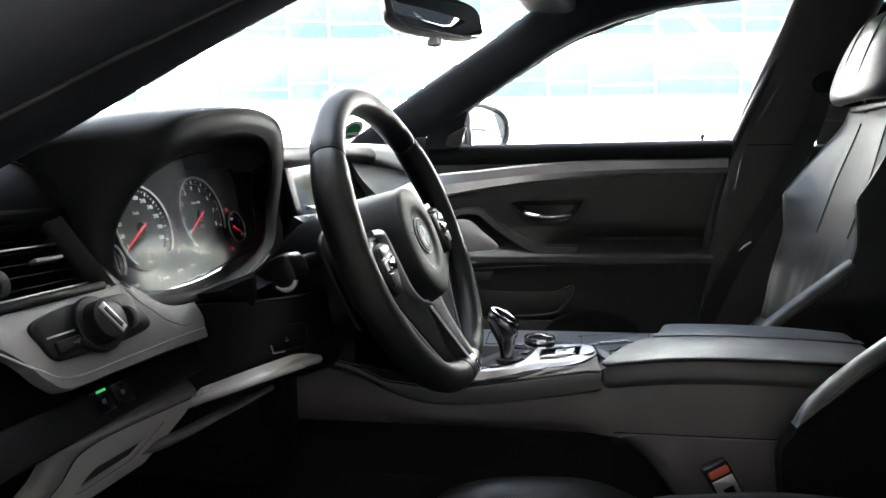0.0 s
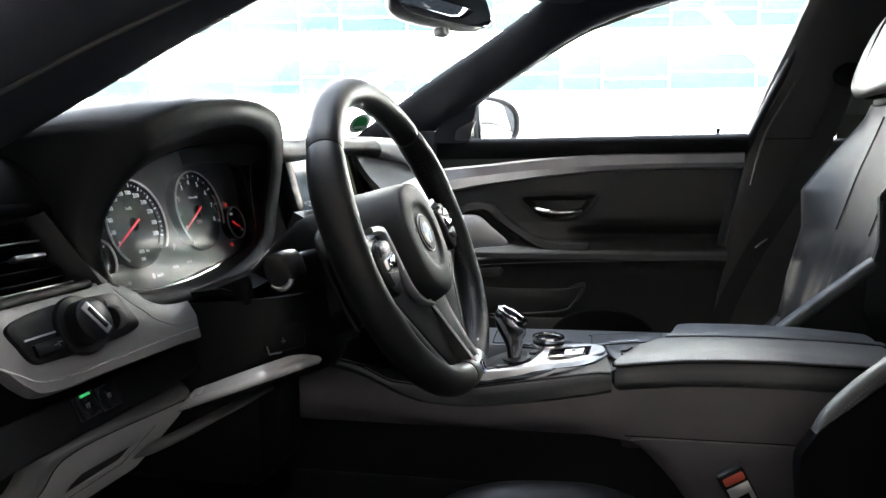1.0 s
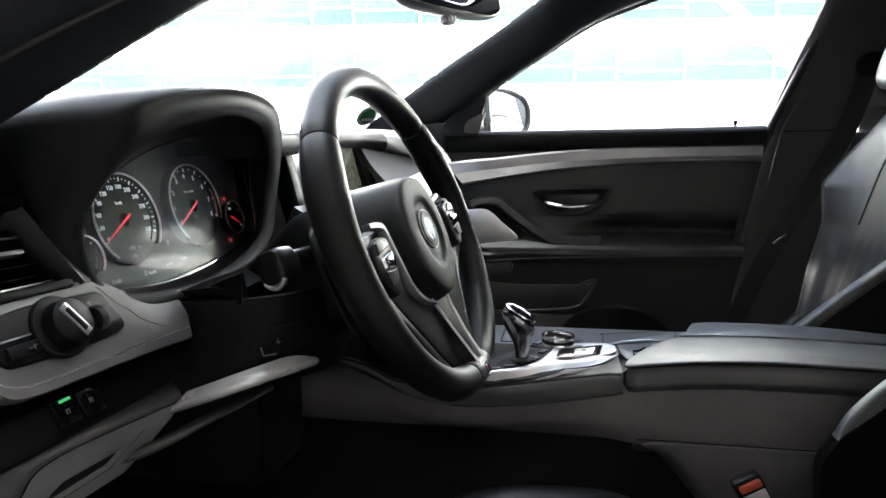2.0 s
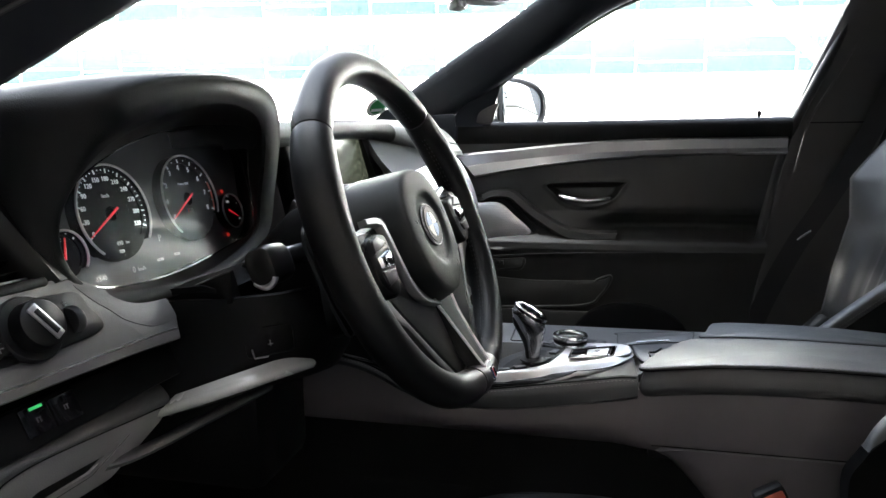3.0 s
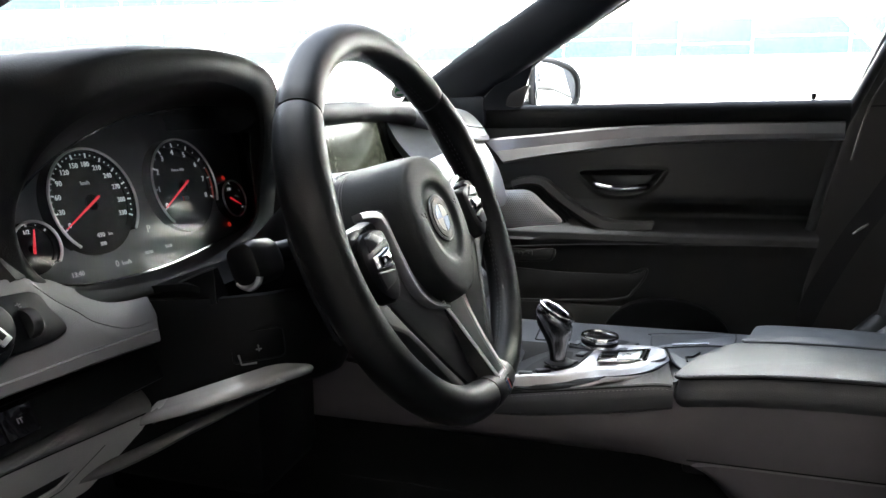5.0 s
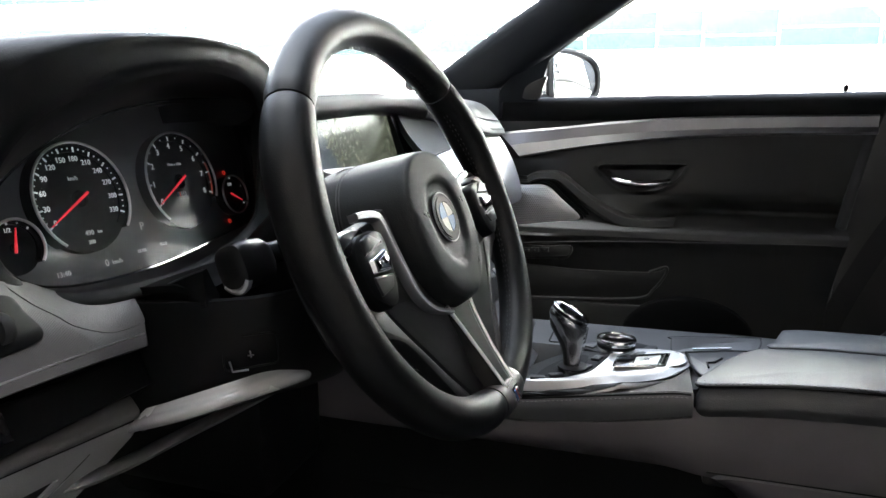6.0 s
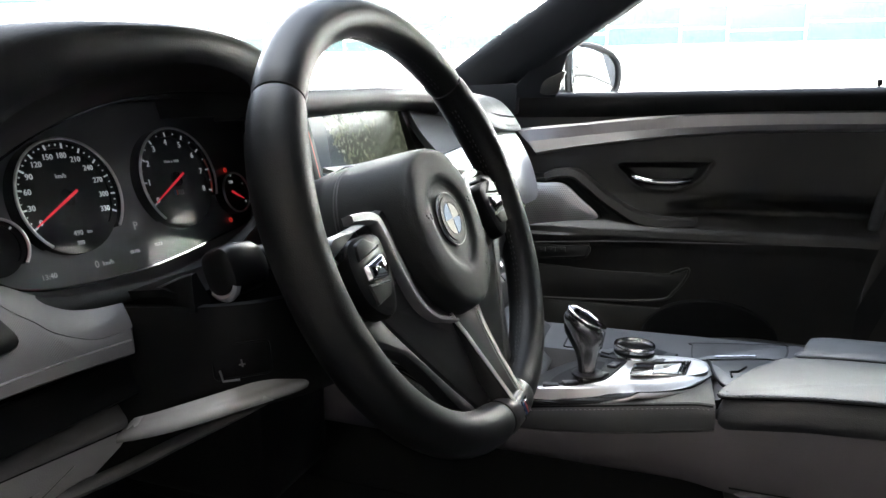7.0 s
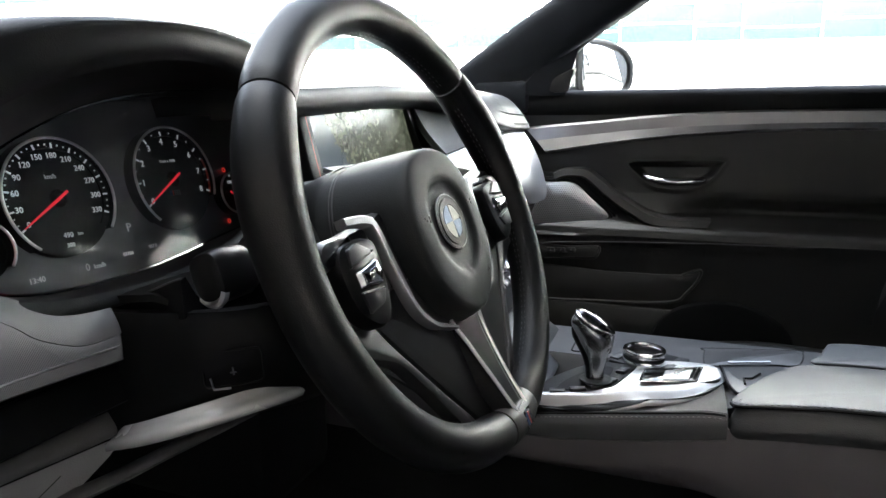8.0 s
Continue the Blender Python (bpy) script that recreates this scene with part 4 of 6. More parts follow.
    for s in (-1, 1):
        side = [(s * w, y, z + 0.0006) for w, y, z in zip(half_wide, along, lift)] + [(s * 0.0082, -0.1722, 0.0150), (s * 0.0045, -0.1738, 0.0152), (0, -0.1742, 0.0152)]
        put("rail", tube(side, np.linspace(0.0018, 0.0015, 27), 8), BRUSHED, tongue, label="bright rail of the lower spoke")
        groove = [(s * (w - 0.0042), y, z - 0.0004) for w, y, z in zip(half_wide, along, lift)]
        put("groove", tube(groove[2:], 0.0006, 6), DARK_SATIN, tongue, label="fine inner line along the rail")
        wing_line = curve([(s * 0.132, -0.026), (s * 0.1232, -0.0404), (s * 0.1078, -0.0654), (s * 0.0874, -0.0943), (s * 0.0650, -0.1258), (s * 0.0425, -0.1562), (s * 0.050, -0.164), (s * 0.0621, -0.1505), (s * 0.0881, -0.1084), (s * 0.1083, -0.0800), (s * 0.1319, -0.0660), (s * 0.1446, -0.0590), (s * 0.162, -0.052), (s * 0.160, -0.030)], 80, True)
        put("lower_wing", plate(wing_line, 0.012, 0.0025, Matrix.Translation((0, 0, -0.0165))), PLASTIC_GREY, label="grey outer web of the lower spoke")
    put("foot", plate(curve([(-0.0085, -0.1675), (0.0085, -0.1675), (0.0075, -0.1735), (-0.0075, -0.1735)], 20, True), 0.004, 0.0015, Matrix.Translation((0, 0, 0.0115))), SATIN)
    tab = put("rim_badge", box(0.014, 0.016, 0.0016, 0.0006, (0.0, -0.181, 0.0178)), CHROME, label="small metal badge on the rim")
    for k, mat in enumerate((BLUE, BLUE, RED_PLASTIC)):
        put("stripe", box(0.0016, 0.010, 0.0005, 0, (-0.0045 + 0.0022 * k, -0.181, 0.0188)), mat, tab)
    put("rim_badge_mark", box(0.0045, 0.010, 0.0005, 0, (0.0035, -0.181, 0.0188)), GLOSS, tab)


steering_wheel()

# ---- steering column ----
column = thing("steering_column", "black plastic steering column cover with stalks", "steering column", (-0.367, 0.30, 0.70))
COLUMN = WHEEL @ pose(0, 0, 0, 0, 0, -5)


def section(z, w, up, down, n=40, power=3.0):
    return [COLUMN @ Vector((x, y + (up - down) / 2, z)) for x, y in ellipse(0, 0, w, (up + down) / 2, n, power)]


part("cover", loft([section(-0.058, 0.066, 0.070, 0.078, power=2.3), section(-0.075, 0.066, 0.070, 0.080, power=2.4), section(-0.12, 0.070, 0.066, 0.085), section(-0.17, 0.070, 0.046, 0.10), section(-0.24, 0.065, 0.016, 0.11), section(-0.32, 0.060, -0.02, 0.11)]), PLASTIC, column, "black column cover")
rows = []
for u in np.linspace(0, 1, 24):
    a = curve([(-0.480, 0.430, 0.704), (-0.480, 0.395, 0.704), (-0.480, 0.365, 0.706), (-0.472, 0.305, 0.710), (-0.440, 0.268, 0.712), (-0.367, 0.255, 0.71), (-0.290, 0.268, 0.715), (-0.245, 0.31, 0.722), (-0.235, 0.40, 0.735)], 40)
    b = curve([(-0.480, 0.430, 0.582), (-0.482, 0.405, 0.589), (-0.484, 0.385, 0.600), (-0.474, 0.330, 0.618), (-0.424, 0.292, 0.622), (-0.367, 0.280, 0.612), (-0.310, 0.288, 0.60), (-0.260, 0.32, 0.59), (-0.245, 0.40, 0.58)], 40)
    bulge = 0.012 * math.sin(math.pi * u)
    row = a * (1 - u) + b * u
    row[:, 1] -= bulge
    rows.append(row)
for k in range(1, 8):
    rows.append(b + np.array((0, 0.012 * k ** 1.2, -0.004 * math.sin(k * 0.45))) + (np.array((0.0, 0.0, -0.008)) * min(1, k / 2)))
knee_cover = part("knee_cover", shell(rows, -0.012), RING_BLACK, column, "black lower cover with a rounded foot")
# flare at the cover's foot, its caught light put into a pale colour
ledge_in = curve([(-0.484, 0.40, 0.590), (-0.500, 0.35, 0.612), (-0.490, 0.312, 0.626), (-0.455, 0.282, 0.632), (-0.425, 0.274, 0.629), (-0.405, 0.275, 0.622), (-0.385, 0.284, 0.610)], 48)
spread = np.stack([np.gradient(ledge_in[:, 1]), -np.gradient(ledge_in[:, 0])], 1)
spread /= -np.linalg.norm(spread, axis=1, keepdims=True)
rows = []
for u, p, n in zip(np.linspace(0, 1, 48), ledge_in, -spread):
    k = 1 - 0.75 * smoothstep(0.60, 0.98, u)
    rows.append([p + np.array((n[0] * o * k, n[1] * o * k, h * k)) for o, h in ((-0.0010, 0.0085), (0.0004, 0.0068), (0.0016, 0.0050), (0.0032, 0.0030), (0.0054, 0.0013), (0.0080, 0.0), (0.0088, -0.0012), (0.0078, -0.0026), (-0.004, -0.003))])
part("foot_ledge", shell([curve(r, 26) for r in rows], 0.004), LEDGE, knee_cover, "smooth flare at the cover's foot, its glow painted pale", smooth=80)
# small release button on its side
BTN = axes((-0.474, 0.282, 0.668), (0.35, -0.92, 0.16), (0.0, 0.25, 0.97))
part("button", on(BTN, tube([(x, y, 0.002) for x, y in rounded([(-0.024, -0.014), (0.022, -0.014), (0.024, 0.012), (-0.022, 0.014)], 0.005, 5)], 0.0008, 6, True)), RING_BLACK, column, "outline of the release button")
part("button_edge", on(BTN, tube([(-0.018, -0.006, 0.004), (-0.017, -0.015, 0.004), (-0.004, -0.0155, 0.004)], 0.0009, 6)), DARK_SATIN, column, "bright edge of the release button")
part("symbol", on(BTN, merged(box(0.001, 0.006, 0.001, 0, (0.0, -0.003, 0.0035)), box(0.005, 0.001, 0.001, 0, (0.0, -0.004, 0.0035)))), GREY_PRINT, column)
# stalk on the left and its mate on the right
for s in (-1, 1):
    m = COLUMN @ pose(s * 0.107, 0.014, -0.098)
    stalk = part("stalk", on(m, box(0.11, 0.020, 0.016, 0.007, (-s * 0.03, 0, 0), 3)), PLASTIC, column, "black column stalk")
    ends = [[(s * x, y * k - 0.004, z * k + 0.006) for y, z in ellipse(0, 0, 0.0190, 0.0155, 32, 3.6)] for x, k in ((0.008, 0.45), (0.014, 0.75), (0.022, 0.95), (0.040, 1.0), (0.046, 0.97), (0.0500, 0.88), (0.0515, 0.70), (0.0517, 0.3))]
    part("stalk_end", on(m, loft(ends)), PLASTIC, stalk, "rounded black end of the stalk")
    part("stalk_edge", on(m, tube([(s * 0.0480, 0.0182 * math.sin(a) - 0.004, 0.0140 * math.cos(a) + 0.006) for a in np.linspace(-2.5, -0.7, 16)], 0.0034, 8)), SATIN, stalk, "silver crescent on the stalk's end")
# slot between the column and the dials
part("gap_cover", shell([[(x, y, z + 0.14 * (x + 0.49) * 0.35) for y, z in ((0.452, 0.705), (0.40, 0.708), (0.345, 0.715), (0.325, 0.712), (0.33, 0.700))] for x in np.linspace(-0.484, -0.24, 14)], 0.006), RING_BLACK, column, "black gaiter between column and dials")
fin = [(-0.468, 0.392, 0.706), (-0.474, 0.360, 0.718), (-0.482, 0.330, 0.730), (-0.489, 0.310, 0.7370)]
part("gap_fin", loft([[(x - 0.003, y, z), (x + 0.002, y, z + 0.0015), (x + 0.03, y + 0.01, z - 0.03), (x - 0.002, y, z - 0.03)] for x, y, z in curve(fin, 12)]), PLASTIC, column, "black lip of the gaiter")
part("gap_line", tube(curve([(x - 0.002, y, z + 0.001) for x, y, z in fin], 16), 0.0008, 6), DARK_SATIN, column, "fine bright edge of the gaiter")

# ---- instruments ----
cluster = thing("instrument_cluster", "instrument cluster with red needles and chrome-edged dials", "instrument cluster", CLUSTER.translation)
lens_line = curve(LENS_LINE, 96, True)
part("face_plate", plate([(1.24 * x + 0.012, 1.10 * y) for x, y in lens_line], 0.006, 0.001, CLUSTER @ Matrix.Translation((0, 0, -0.018))), DIAL, cluster, "satin dark grey face plate")
part("face_wall", on(CLUSTER, loft([[(x * k + 0.012 * (k - 1) / 0.24, y * (1 + (k - 1) * 0.4), z) for x, y in lens_line] for k, z in ((1.24, -0.013), (1.20, 0.004), (1.10, 0.018), (1.01, 0.026))], caps=False)), RING_BLACK, cluster, "black surround between face plate and pane")


def arc(r, a0, a1, z, n=60):
    return [(r * math.cos(radians(a)), r * math.sin(radians(a)), z) for a in np.linspace(a0, a1, n)]


def gauge(name, cx, cy, r, start, stop, labels, label_r, size, minor, needle_at, ring_from, ring_to, needle_len, red_from=None, label=""):
    m = CLUSTER @ Matrix.Translation((cx, cy, 0))
    disc = part(name, on(m, lathe([(r * 0.99, -0.012), (r * 0.985, -0.0062), (0, -0.0062)], 64)), DISC, cluster, label)
    part("bezel", on(m, tube(arc(r, ring_from, ring_to, 0.0), 0.0012, 8)), BRUSHED, disc, "satin chrome dial edge")
    part("bezel_wall", on(m, loft([arc(r * 0.835, ring_from, ring_to, -0.0085), arc(r * 0.845, ring_from, ring_to, -0.0045), arc(r * 0.96, ring_from, ring_to, -0.0040), arc(r * 0.985, ring_from, ring_to, -0.0005), arc(r * 1.02, ring_from, ring_to, -0.0015), arc(r * 1.03, ring_from, ring_to, -0.014)], closed=False)), RING_BLACK, disc, "black raised scale ring")
    big, small = [], []
    n = len(labels)
    for i in range((n - 1) * minor + 1):
        f = i / ((n - 1) * minor)
        a = start + (stop - start) * f
        major = i % minor == 0
        t = box(r * (0.085 if major else 0.024), 0.0013 if major else 0.0009, 0.0006, 0, (r * (0.885 if major else 0.90), 0, -0.0035))
        t.transform(pose(0, 0, 0, 0, 0, a))
        (big if major else small).append(t)
    part("scale_marks", on(m, merged(*big, *small)), NUMERAL, disc, "white scale marks", smooth=0)
    for i, text in enumerate(labels):
        if text:
            a = radians(start + (stop - start) * i / (n - 1))
            writing(text, size, m @ Matrix.Translation((label_r * math.cos(a), label_r * math.sin(a), -0.0055)), "numeral", disc, NUMERAL)
    if red_from is not None:
        for a0, a1, mat in ((red_from[0], red_from[1], ORANGE), (red_from[1], red_from[2], RED_PLASTIC)):
            bmr = loft([arc(r * 0.90, a0, a1, -0.0034, 16), arc(r * 0.955, a0, a1, -0.0034, 16)], closed=False)
            part("red_band", on(m, bmr), mat, disc, "red warning band")
    # needle: a tapered bar with a tail, over a black cap
    d = m @ pose(0, 0, 0, 0, 0, needle_at)
    tip, tail = needle_len * r, 0.20 * r
    w = 0.0009
    bmn = loft([[(x, s * w * k, z) for s, z in ((-1, -0.0035), (0, -0.0028), (1, -0.0035), (0, -0.0042))] for x, k in ((-tail, 1.5), (0, 1.5), (tip * 0.6, 1.1), (tip, 0.5))])
    part("needle", on(d, bmn), NEEDLE, disc, "glowing red needle")
    part("cap", on(m, lathe([(r * 0.15, -0.0065), (r * 0.15, -0.0048), (r * 0.13, -0.0040), (0, -0.0038)], 32)), GLOSS, disc)
    return disc


speed = gauge("speedometer", -0.066, -0.003, 0.0500, 211, -22, ["0", "30", "60", "90", "120", "150", "180", "210", "240", "270", "300", "330"], 0.0362, 0.0068, 3, 210.5, 232, -38, 0.86, label="speedometer dial")
part("scale_circle", on(CLUSTER @ Matrix.Translation((-0.066, -0.003, 0)), tube(arc(0.0485, 232, 322, -0.0075), 0.0006, 6)), GREY_PRINT, speed)
rev = gauge("rev_counter", 0.0655, 0.0038, 0.0525, 211, -20, ["0", "1", "2", "3", "4", "5", "6", "7", "8"], 0.0386, 0.0085, 2, 210.5, 228, -24, 0.84, (22, 8, -22), "rev counter dial")
gauge("fuel_gauge", -0.139, -0.036, 0.0225, 150, 45, ["", "1/2", ""], 0.0145, 0.0050, 2, 75, 140, -40, 0.72, label="small fuel gauge")
gauge("oil_temperature_gauge", 0.149, -0.0190, 0.0230, 215, -35, ["", "120", ""], 0.013, 0.0050, 2, -28, 330, -25, 0.75, label="small oil temperature gauge")
writing("km/h", 0.0052, CLUSTER @ Matrix.Translation((-0.068, 0.0155, -0.0055)), "unit", speed, FAINT)
writing("1/min x 1000", 0.0040, CLUSTER @ Matrix.Translation((0.0635, 0.0225, -0.0055)), "unit", rev, FAINT)
for k, mat in enumerate((BLUE, BLUE, RED_PLASTIC)):
    part("stripe", on(CLUSTER @ Matrix.Translation((0.0575 + 0.0017 * k, -0.0102, -0.0055)), box(0.0014, 0.0050, 0.0004)), mat, rev)
part("mark", on(CLUSTER @ Matrix.Translation((0.0665, -0.0102, -0.0055)), merged(box(0.0018, 0.005, 0.0004, 0, (-0.0028, 0, 0)), box(0.0018, 0.005, 0.0004), box(0.0018, 0.005, 0.0004, 0, (0.0028, 0, 0)))), GREY_PRINT, rev)
for text, x, y, size in (("P", -0.004, -0.037, 0.0110), ("0", -0.0565, -0.0645, 0.0092), ("km/h", -0.0445, -0.0650, 0.0060), ("13:40", -0.103, -0.0655, 0.0064), ("02706", -0.012, -0.0605, 0.0046), ("957.0", 0.018, -0.0585, 0.0046), ("490", -0.066, -0.0345, 0.0062), ("km", -0.0545, -0.0345, 0.0040), ("300", -0.066, -0.0430, 0.0050)):
    writing(text, size, CLUSTER @ Matrix.Translation((x, y, -0.0056)), "display_text", cluster, FAINT)
for x, y in ((0.1500, 0.0092), (0.1385, -0.0490)):
    part("warning_lamp", on(CLUSTER @ Matrix.Translation((x, y, -0.0100)), tube(arc(0.0022, 0, 360, 0, 12), 0.0005, 4)), WARN, cluster, "lit red warning symbol")
# curved cover pane in its black frame
rings = []
for k in np.linspace(1.0, 0.02, 16):
    rings.append([CLUSTER @ Vector((x * k, y * k, lens_height(x * k, y * k) - 0.0006)) for x, y in lens_line])
cover = part("cover_glass", loft(rings, caps=False), COVER, cluster, "clear curved cover pane")
cover.visible_shadow = False
part("pane_frame", tube([CLUSTER @ Vector((x * 1.004, y * 1.006, lens_height(x, y) + 0.0006)) for x, y in lens_line], 0.0021, 8, True), GLOSS, cluster, "glossy black frame of the pane")

# ---- display and centre stack ----
DISPLAY = axes((-0.05, 0.385, 0.83), (1, 0, 0), (0, 0.25, 0.97))
display = thing("display_screen", "wide dashboard screen with a dim map, in a black frame", "screen", DISPLAY.translation)


def map_picture():
    """A dim aerial map: brownish patches and a plain blue-grey part."""
    m = bpy.data.materials.new("map_screen")
    m.use_nodes = True
    nt = m.node_tree
    b = nt.nodes["Principled BSDF"]
    b.inputs["Roughness"].default_value = 0.18
    pos = nt.nodes.new("ShaderNodeTexCoord").outputs["Object"]
    n1, n2 = nt.nodes.new("ShaderNodeTexNoise"), nt.nodes.new("ShaderNodeTexVoronoi")
    n1.inputs["Scale"].default_value, n1.inputs["Detail"].default_value = 130.0, 10.0
    n2.inputs["Scale"].default_value = 70.0
    nt.links.new(pos, n1.inputs["Vector"])
    nt.links.new(pos, n2.inputs["Vector"])
    ramp = nt.nodes.new("ShaderNodeValToRGB")
    ramp.color_ramp.elements[0].position, ramp.color_ramp.elements[0].color = 0.38, (0.012, 0.014, 0.010, 1)
    ramp.color_ramp.elements[1].position, ramp.color_ramp.elements[1].color = 0.66, (0.042, 0.046, 0.032, 1)
    nt.links.new(n1.outputs[0], ramp.inputs[0])
    split = nt.nodes.new("ShaderNodeSeparateXYZ")
    nt.links.new(pos, split.inputs[0])
    add = nt.nodes.new("ShaderNodeMath")
    add.operation, add.inputs[1].default_value = "MULTIPLY_ADD", 1.1
    nt.links.new(split.outputs["X"], add.inputs[0])
    nt.links.new(split.outputs["Z"], add.inputs[2])
    edge = nt.nodes.new("ShaderNodeMath")
    edge.operation, edge.inputs[1].default_value = "GREATER_THAN", 0.735
    wob = nt.nodes.new("ShaderNodeMath")
    wob.operation, wob.inputs[1].default_value = "MULTIPLY_ADD", 0.06
    nt.links.new(n1.outputs[0], wob.inputs[0])
    nt.links.new(add.outputs[0], wob.inputs[2])
    nt.links.new(wob.outputs[0], edge.inputs[0])
    mix = nt.nodes.new("ShaderNodeMix")
    mix.data_type = "RGBA"
    mix.inputs["A"].default_value = (0.020, 0.027, 0.033, 1)
    nt.links.new(edge.outputs[0], mix.inputs["Factor"])
    nt.links.new(ramp.outputs[0], mix.inputs["B"])
    nt.links.new(mix.outputs["Result"], b.inputs["Base Color"])
    nt.links.new(mix.outputs["Result"], b.inputs["Emission Color"])
    b.inputs["Emission Strength"].default_value = 0.12
    b.inputs["Coat Weight"].default_value = 0.22
    b.inputs["Specular IOR Level"].default_value = 0.2
    b.inputs["Coat Roughness"].default_value = 0.12
    return m


part("housing", on(DISPLAY, merged(box(0.355, 0.014, 0.035, 0.004, (0.020, 0.056, -0.008)), box(0.40, 0.014, 0.03, 0.004, (0.040, -0.066, -0.008)), box(0.026, 0.125, 0.03, 0.004, (-0.150, -0.005, -0.008)), loft([[(x0 + d, y, z) for d, z in ((0, -0.024), (0, 0.004), (w, 0.004), (w, -0.024))] for y, x0, w in ((0.062, 0.158, 0.034), (-0.07, 0.212, 0.06))]))), PLASTIC, display)
part("screen", plate([(-0.137, -0.060), (0.208, -0.060), (0.160, 0.050), (-0.137, 0.050)], 0.004, 0.0005, DISPLAY @ pose(0, 0, -0.012, 8)), map_picture(), display, "lit dim map picture", smooth=0)
part("screen_edge", on(DISPLAY, tube([(-0.140, 0.052, 0.001), (-0.140, -0.062, 0.001)], 0.0022, 8)), SATIN, display, "fine silver frame edge")
part("red_edge", on(DISPLAY, tube([(-0.1475, 0.045, 0.006), (-0.1475, -0.062, 0.006)], 0.0012, 6)), RED_PLASTIC, display, "thin reddish line")
part("side_bar", on(DISPLAY, loft([[(x + k * 0.0, y, z) for x, z in ((0.192 + s, 0.004), (0.203 + s, 0.010), (0.208 + s, 0.004), (0.200 + s, -0.006))] for y, s, k in ((0.056, 0.006, 0), (0.02, 0.030, 0), (-0.02, 0.062, 0), (-0.050, 0.088, 0))])), SATIN, display, "slanting silver bar beside the screen")


# face of the dash on the passenger's side: leather above, a bright metal band, dark below
def band_top(x):
    k = smoothstep(0.08, 0.36, x)
    return np.array((x, 0.338 - 0.062 * k + round_end(x), 0.802 + 0.044 * k))


def band_low(x):
    k = smoothstep(0.08, 0.36, x)
    return np.array((x, 0.334 - 0.098 * k + round_end(x), 0.783 - 0.072 * k + 0.02 * smoothstep(0.44, 0.56, x)))


xs = np.linspace(0.135, 0.55, 40)
rows = []
for x in xs:
    a, b = np.array(dash_profile(x)[-4]), band_top(x)
    rows.append([a * (1 - f) + b * f + np.array((0, 0.006 * math.sin(math.pi * f), 0)) for f in np.linspace(0, 1, 8)])
part("side_pad", shell(rows, -0.012), LEATHER_LIT, dash, "smooth black leather above the metal band")
rows = []
for x in np.linspace(-0.22, 0.555, 60):
    a, b = band_top(x), band_low(x)
    end = 0.07 * smoothstep(0.50, 0.70, x)
    pts = [a + (0, 0.012, 0.001), a + (0, 0.001, -0.002), a * 0.72 + b * 0.28 + (0, -0.011, 0), a * 0.4 + b * 0.6 + (0, -0.017, 0), b + (0, -0.012, 0), b + (0, 0.008, -0.008)]
    rows.append([p + (0, end * 0.0, 0) for p in curve(pts, 14)])
part("metal_band", shell(rows, -0.006), BRUSHED, dash, "bright brushed metal band across the dashboard")
rows = []
for x in np.linspace(-0.26, 0.70, 30):
    b = band_low(x)
    rows.append([(x, y, z) for y, z in curve([(b[1] + 0.004, b[2] - 0.003), (b[1] + 0.012, b[2] - 0.02), (b[1] + 0.03, b[2] - 0.07), (b[1] + 0.06, 0.60), (b[1] + 0.12, 0.50), (b[1] + 0.3, 0.42)], 18)])
part("lower_dash", shell(rows, -0.02), PLASTIC_GREY, dash, "dark grey lower dashboard")
for k in range(5):
    f = k / 4
    part("vent_slat", box(0.020, 0.006, 0.003, 0.001, (0.490, dash_profile(0.49)[27 + 2 * k][1] - 0.003, dash_profile(0.49)[27 + 2 * k][2] + 0.002)), RING_BLACK, dash)
part("vent_well", shell([[np.array(dash_profile(x)[j]) + (0, -0.0015, 0.0015) for j in range(25, 37)] for x in (0.478, 0.486, 0.494, 0.502)], 0.002), RING_BLACK, dash, "narrow black side vent")

part("side_filler", box(0.16, 0.30, 0.34, 0.02, (-0.20, 0.56, 0.55)), PLASTIC, dash)

# centre vents and the control panels that slope down to the console
STACK = axes((0.02, 0.262, 0.672), (1, 0, 0), (0, 0.66, 0.75))
stack = thing("centre_stack", "black centre stack with chrome knobs and rows of buttons", "control panel", STACK.translation)
part("stack_body", on(STACK, box(0.30, 0.22, 0.03, 0.008, (0, -0.005, -0.017))), PLASTIC, stack)
part("vent_well", box(0.36, 0.03, 0.052, 0.004, (0.02, 0.352, 0.757)), RUBBER, stack)
for k in range(4):
    slat = part("vent_slat", box(0.34, 0.010, 0.003, 0.001, (0.02, 0.333, 0.741 + 0.0115 * k)), PLASTIC, stack)
    part("slat_edge", box(0.335, 0.0015, 0.0028, 0.0005, (0.02, 0.3275, 0.741 + 0.0115 * k)), SATIN, slat, "satin edge")
for k in range(3):
    part("vent_slider", box(0.012, 0.008, 0.022, 0.002, (-0.08 + 0.10 * k, 0.325, 0.757)), SATIN, stack)
part("trim_rail", on(STACK, box(0.29, 0.005, 0.004, 0.0015, (0, 0.062, 0.001))), SATIN, stack)
part("trim_rail", on(STACK, box(0.29, 0.004, 0.004, 0.0015, (0, -0.022, 0.001))), SATIN, stack)
for k in range(8):
    part("button", on(STACK, box(0.026, 0.016, 0.006, 0.002, (-0.105 + 0.030 * k, 0.042, 0.002))), PLASTIC_GREY, stack)
    part("button", on(STACK, box(0.026, 0.012, 0.006, 0.002, (-0.105 + 0.030 * k, -0.078, 0.002))), PLASTIC_GREY, stack)
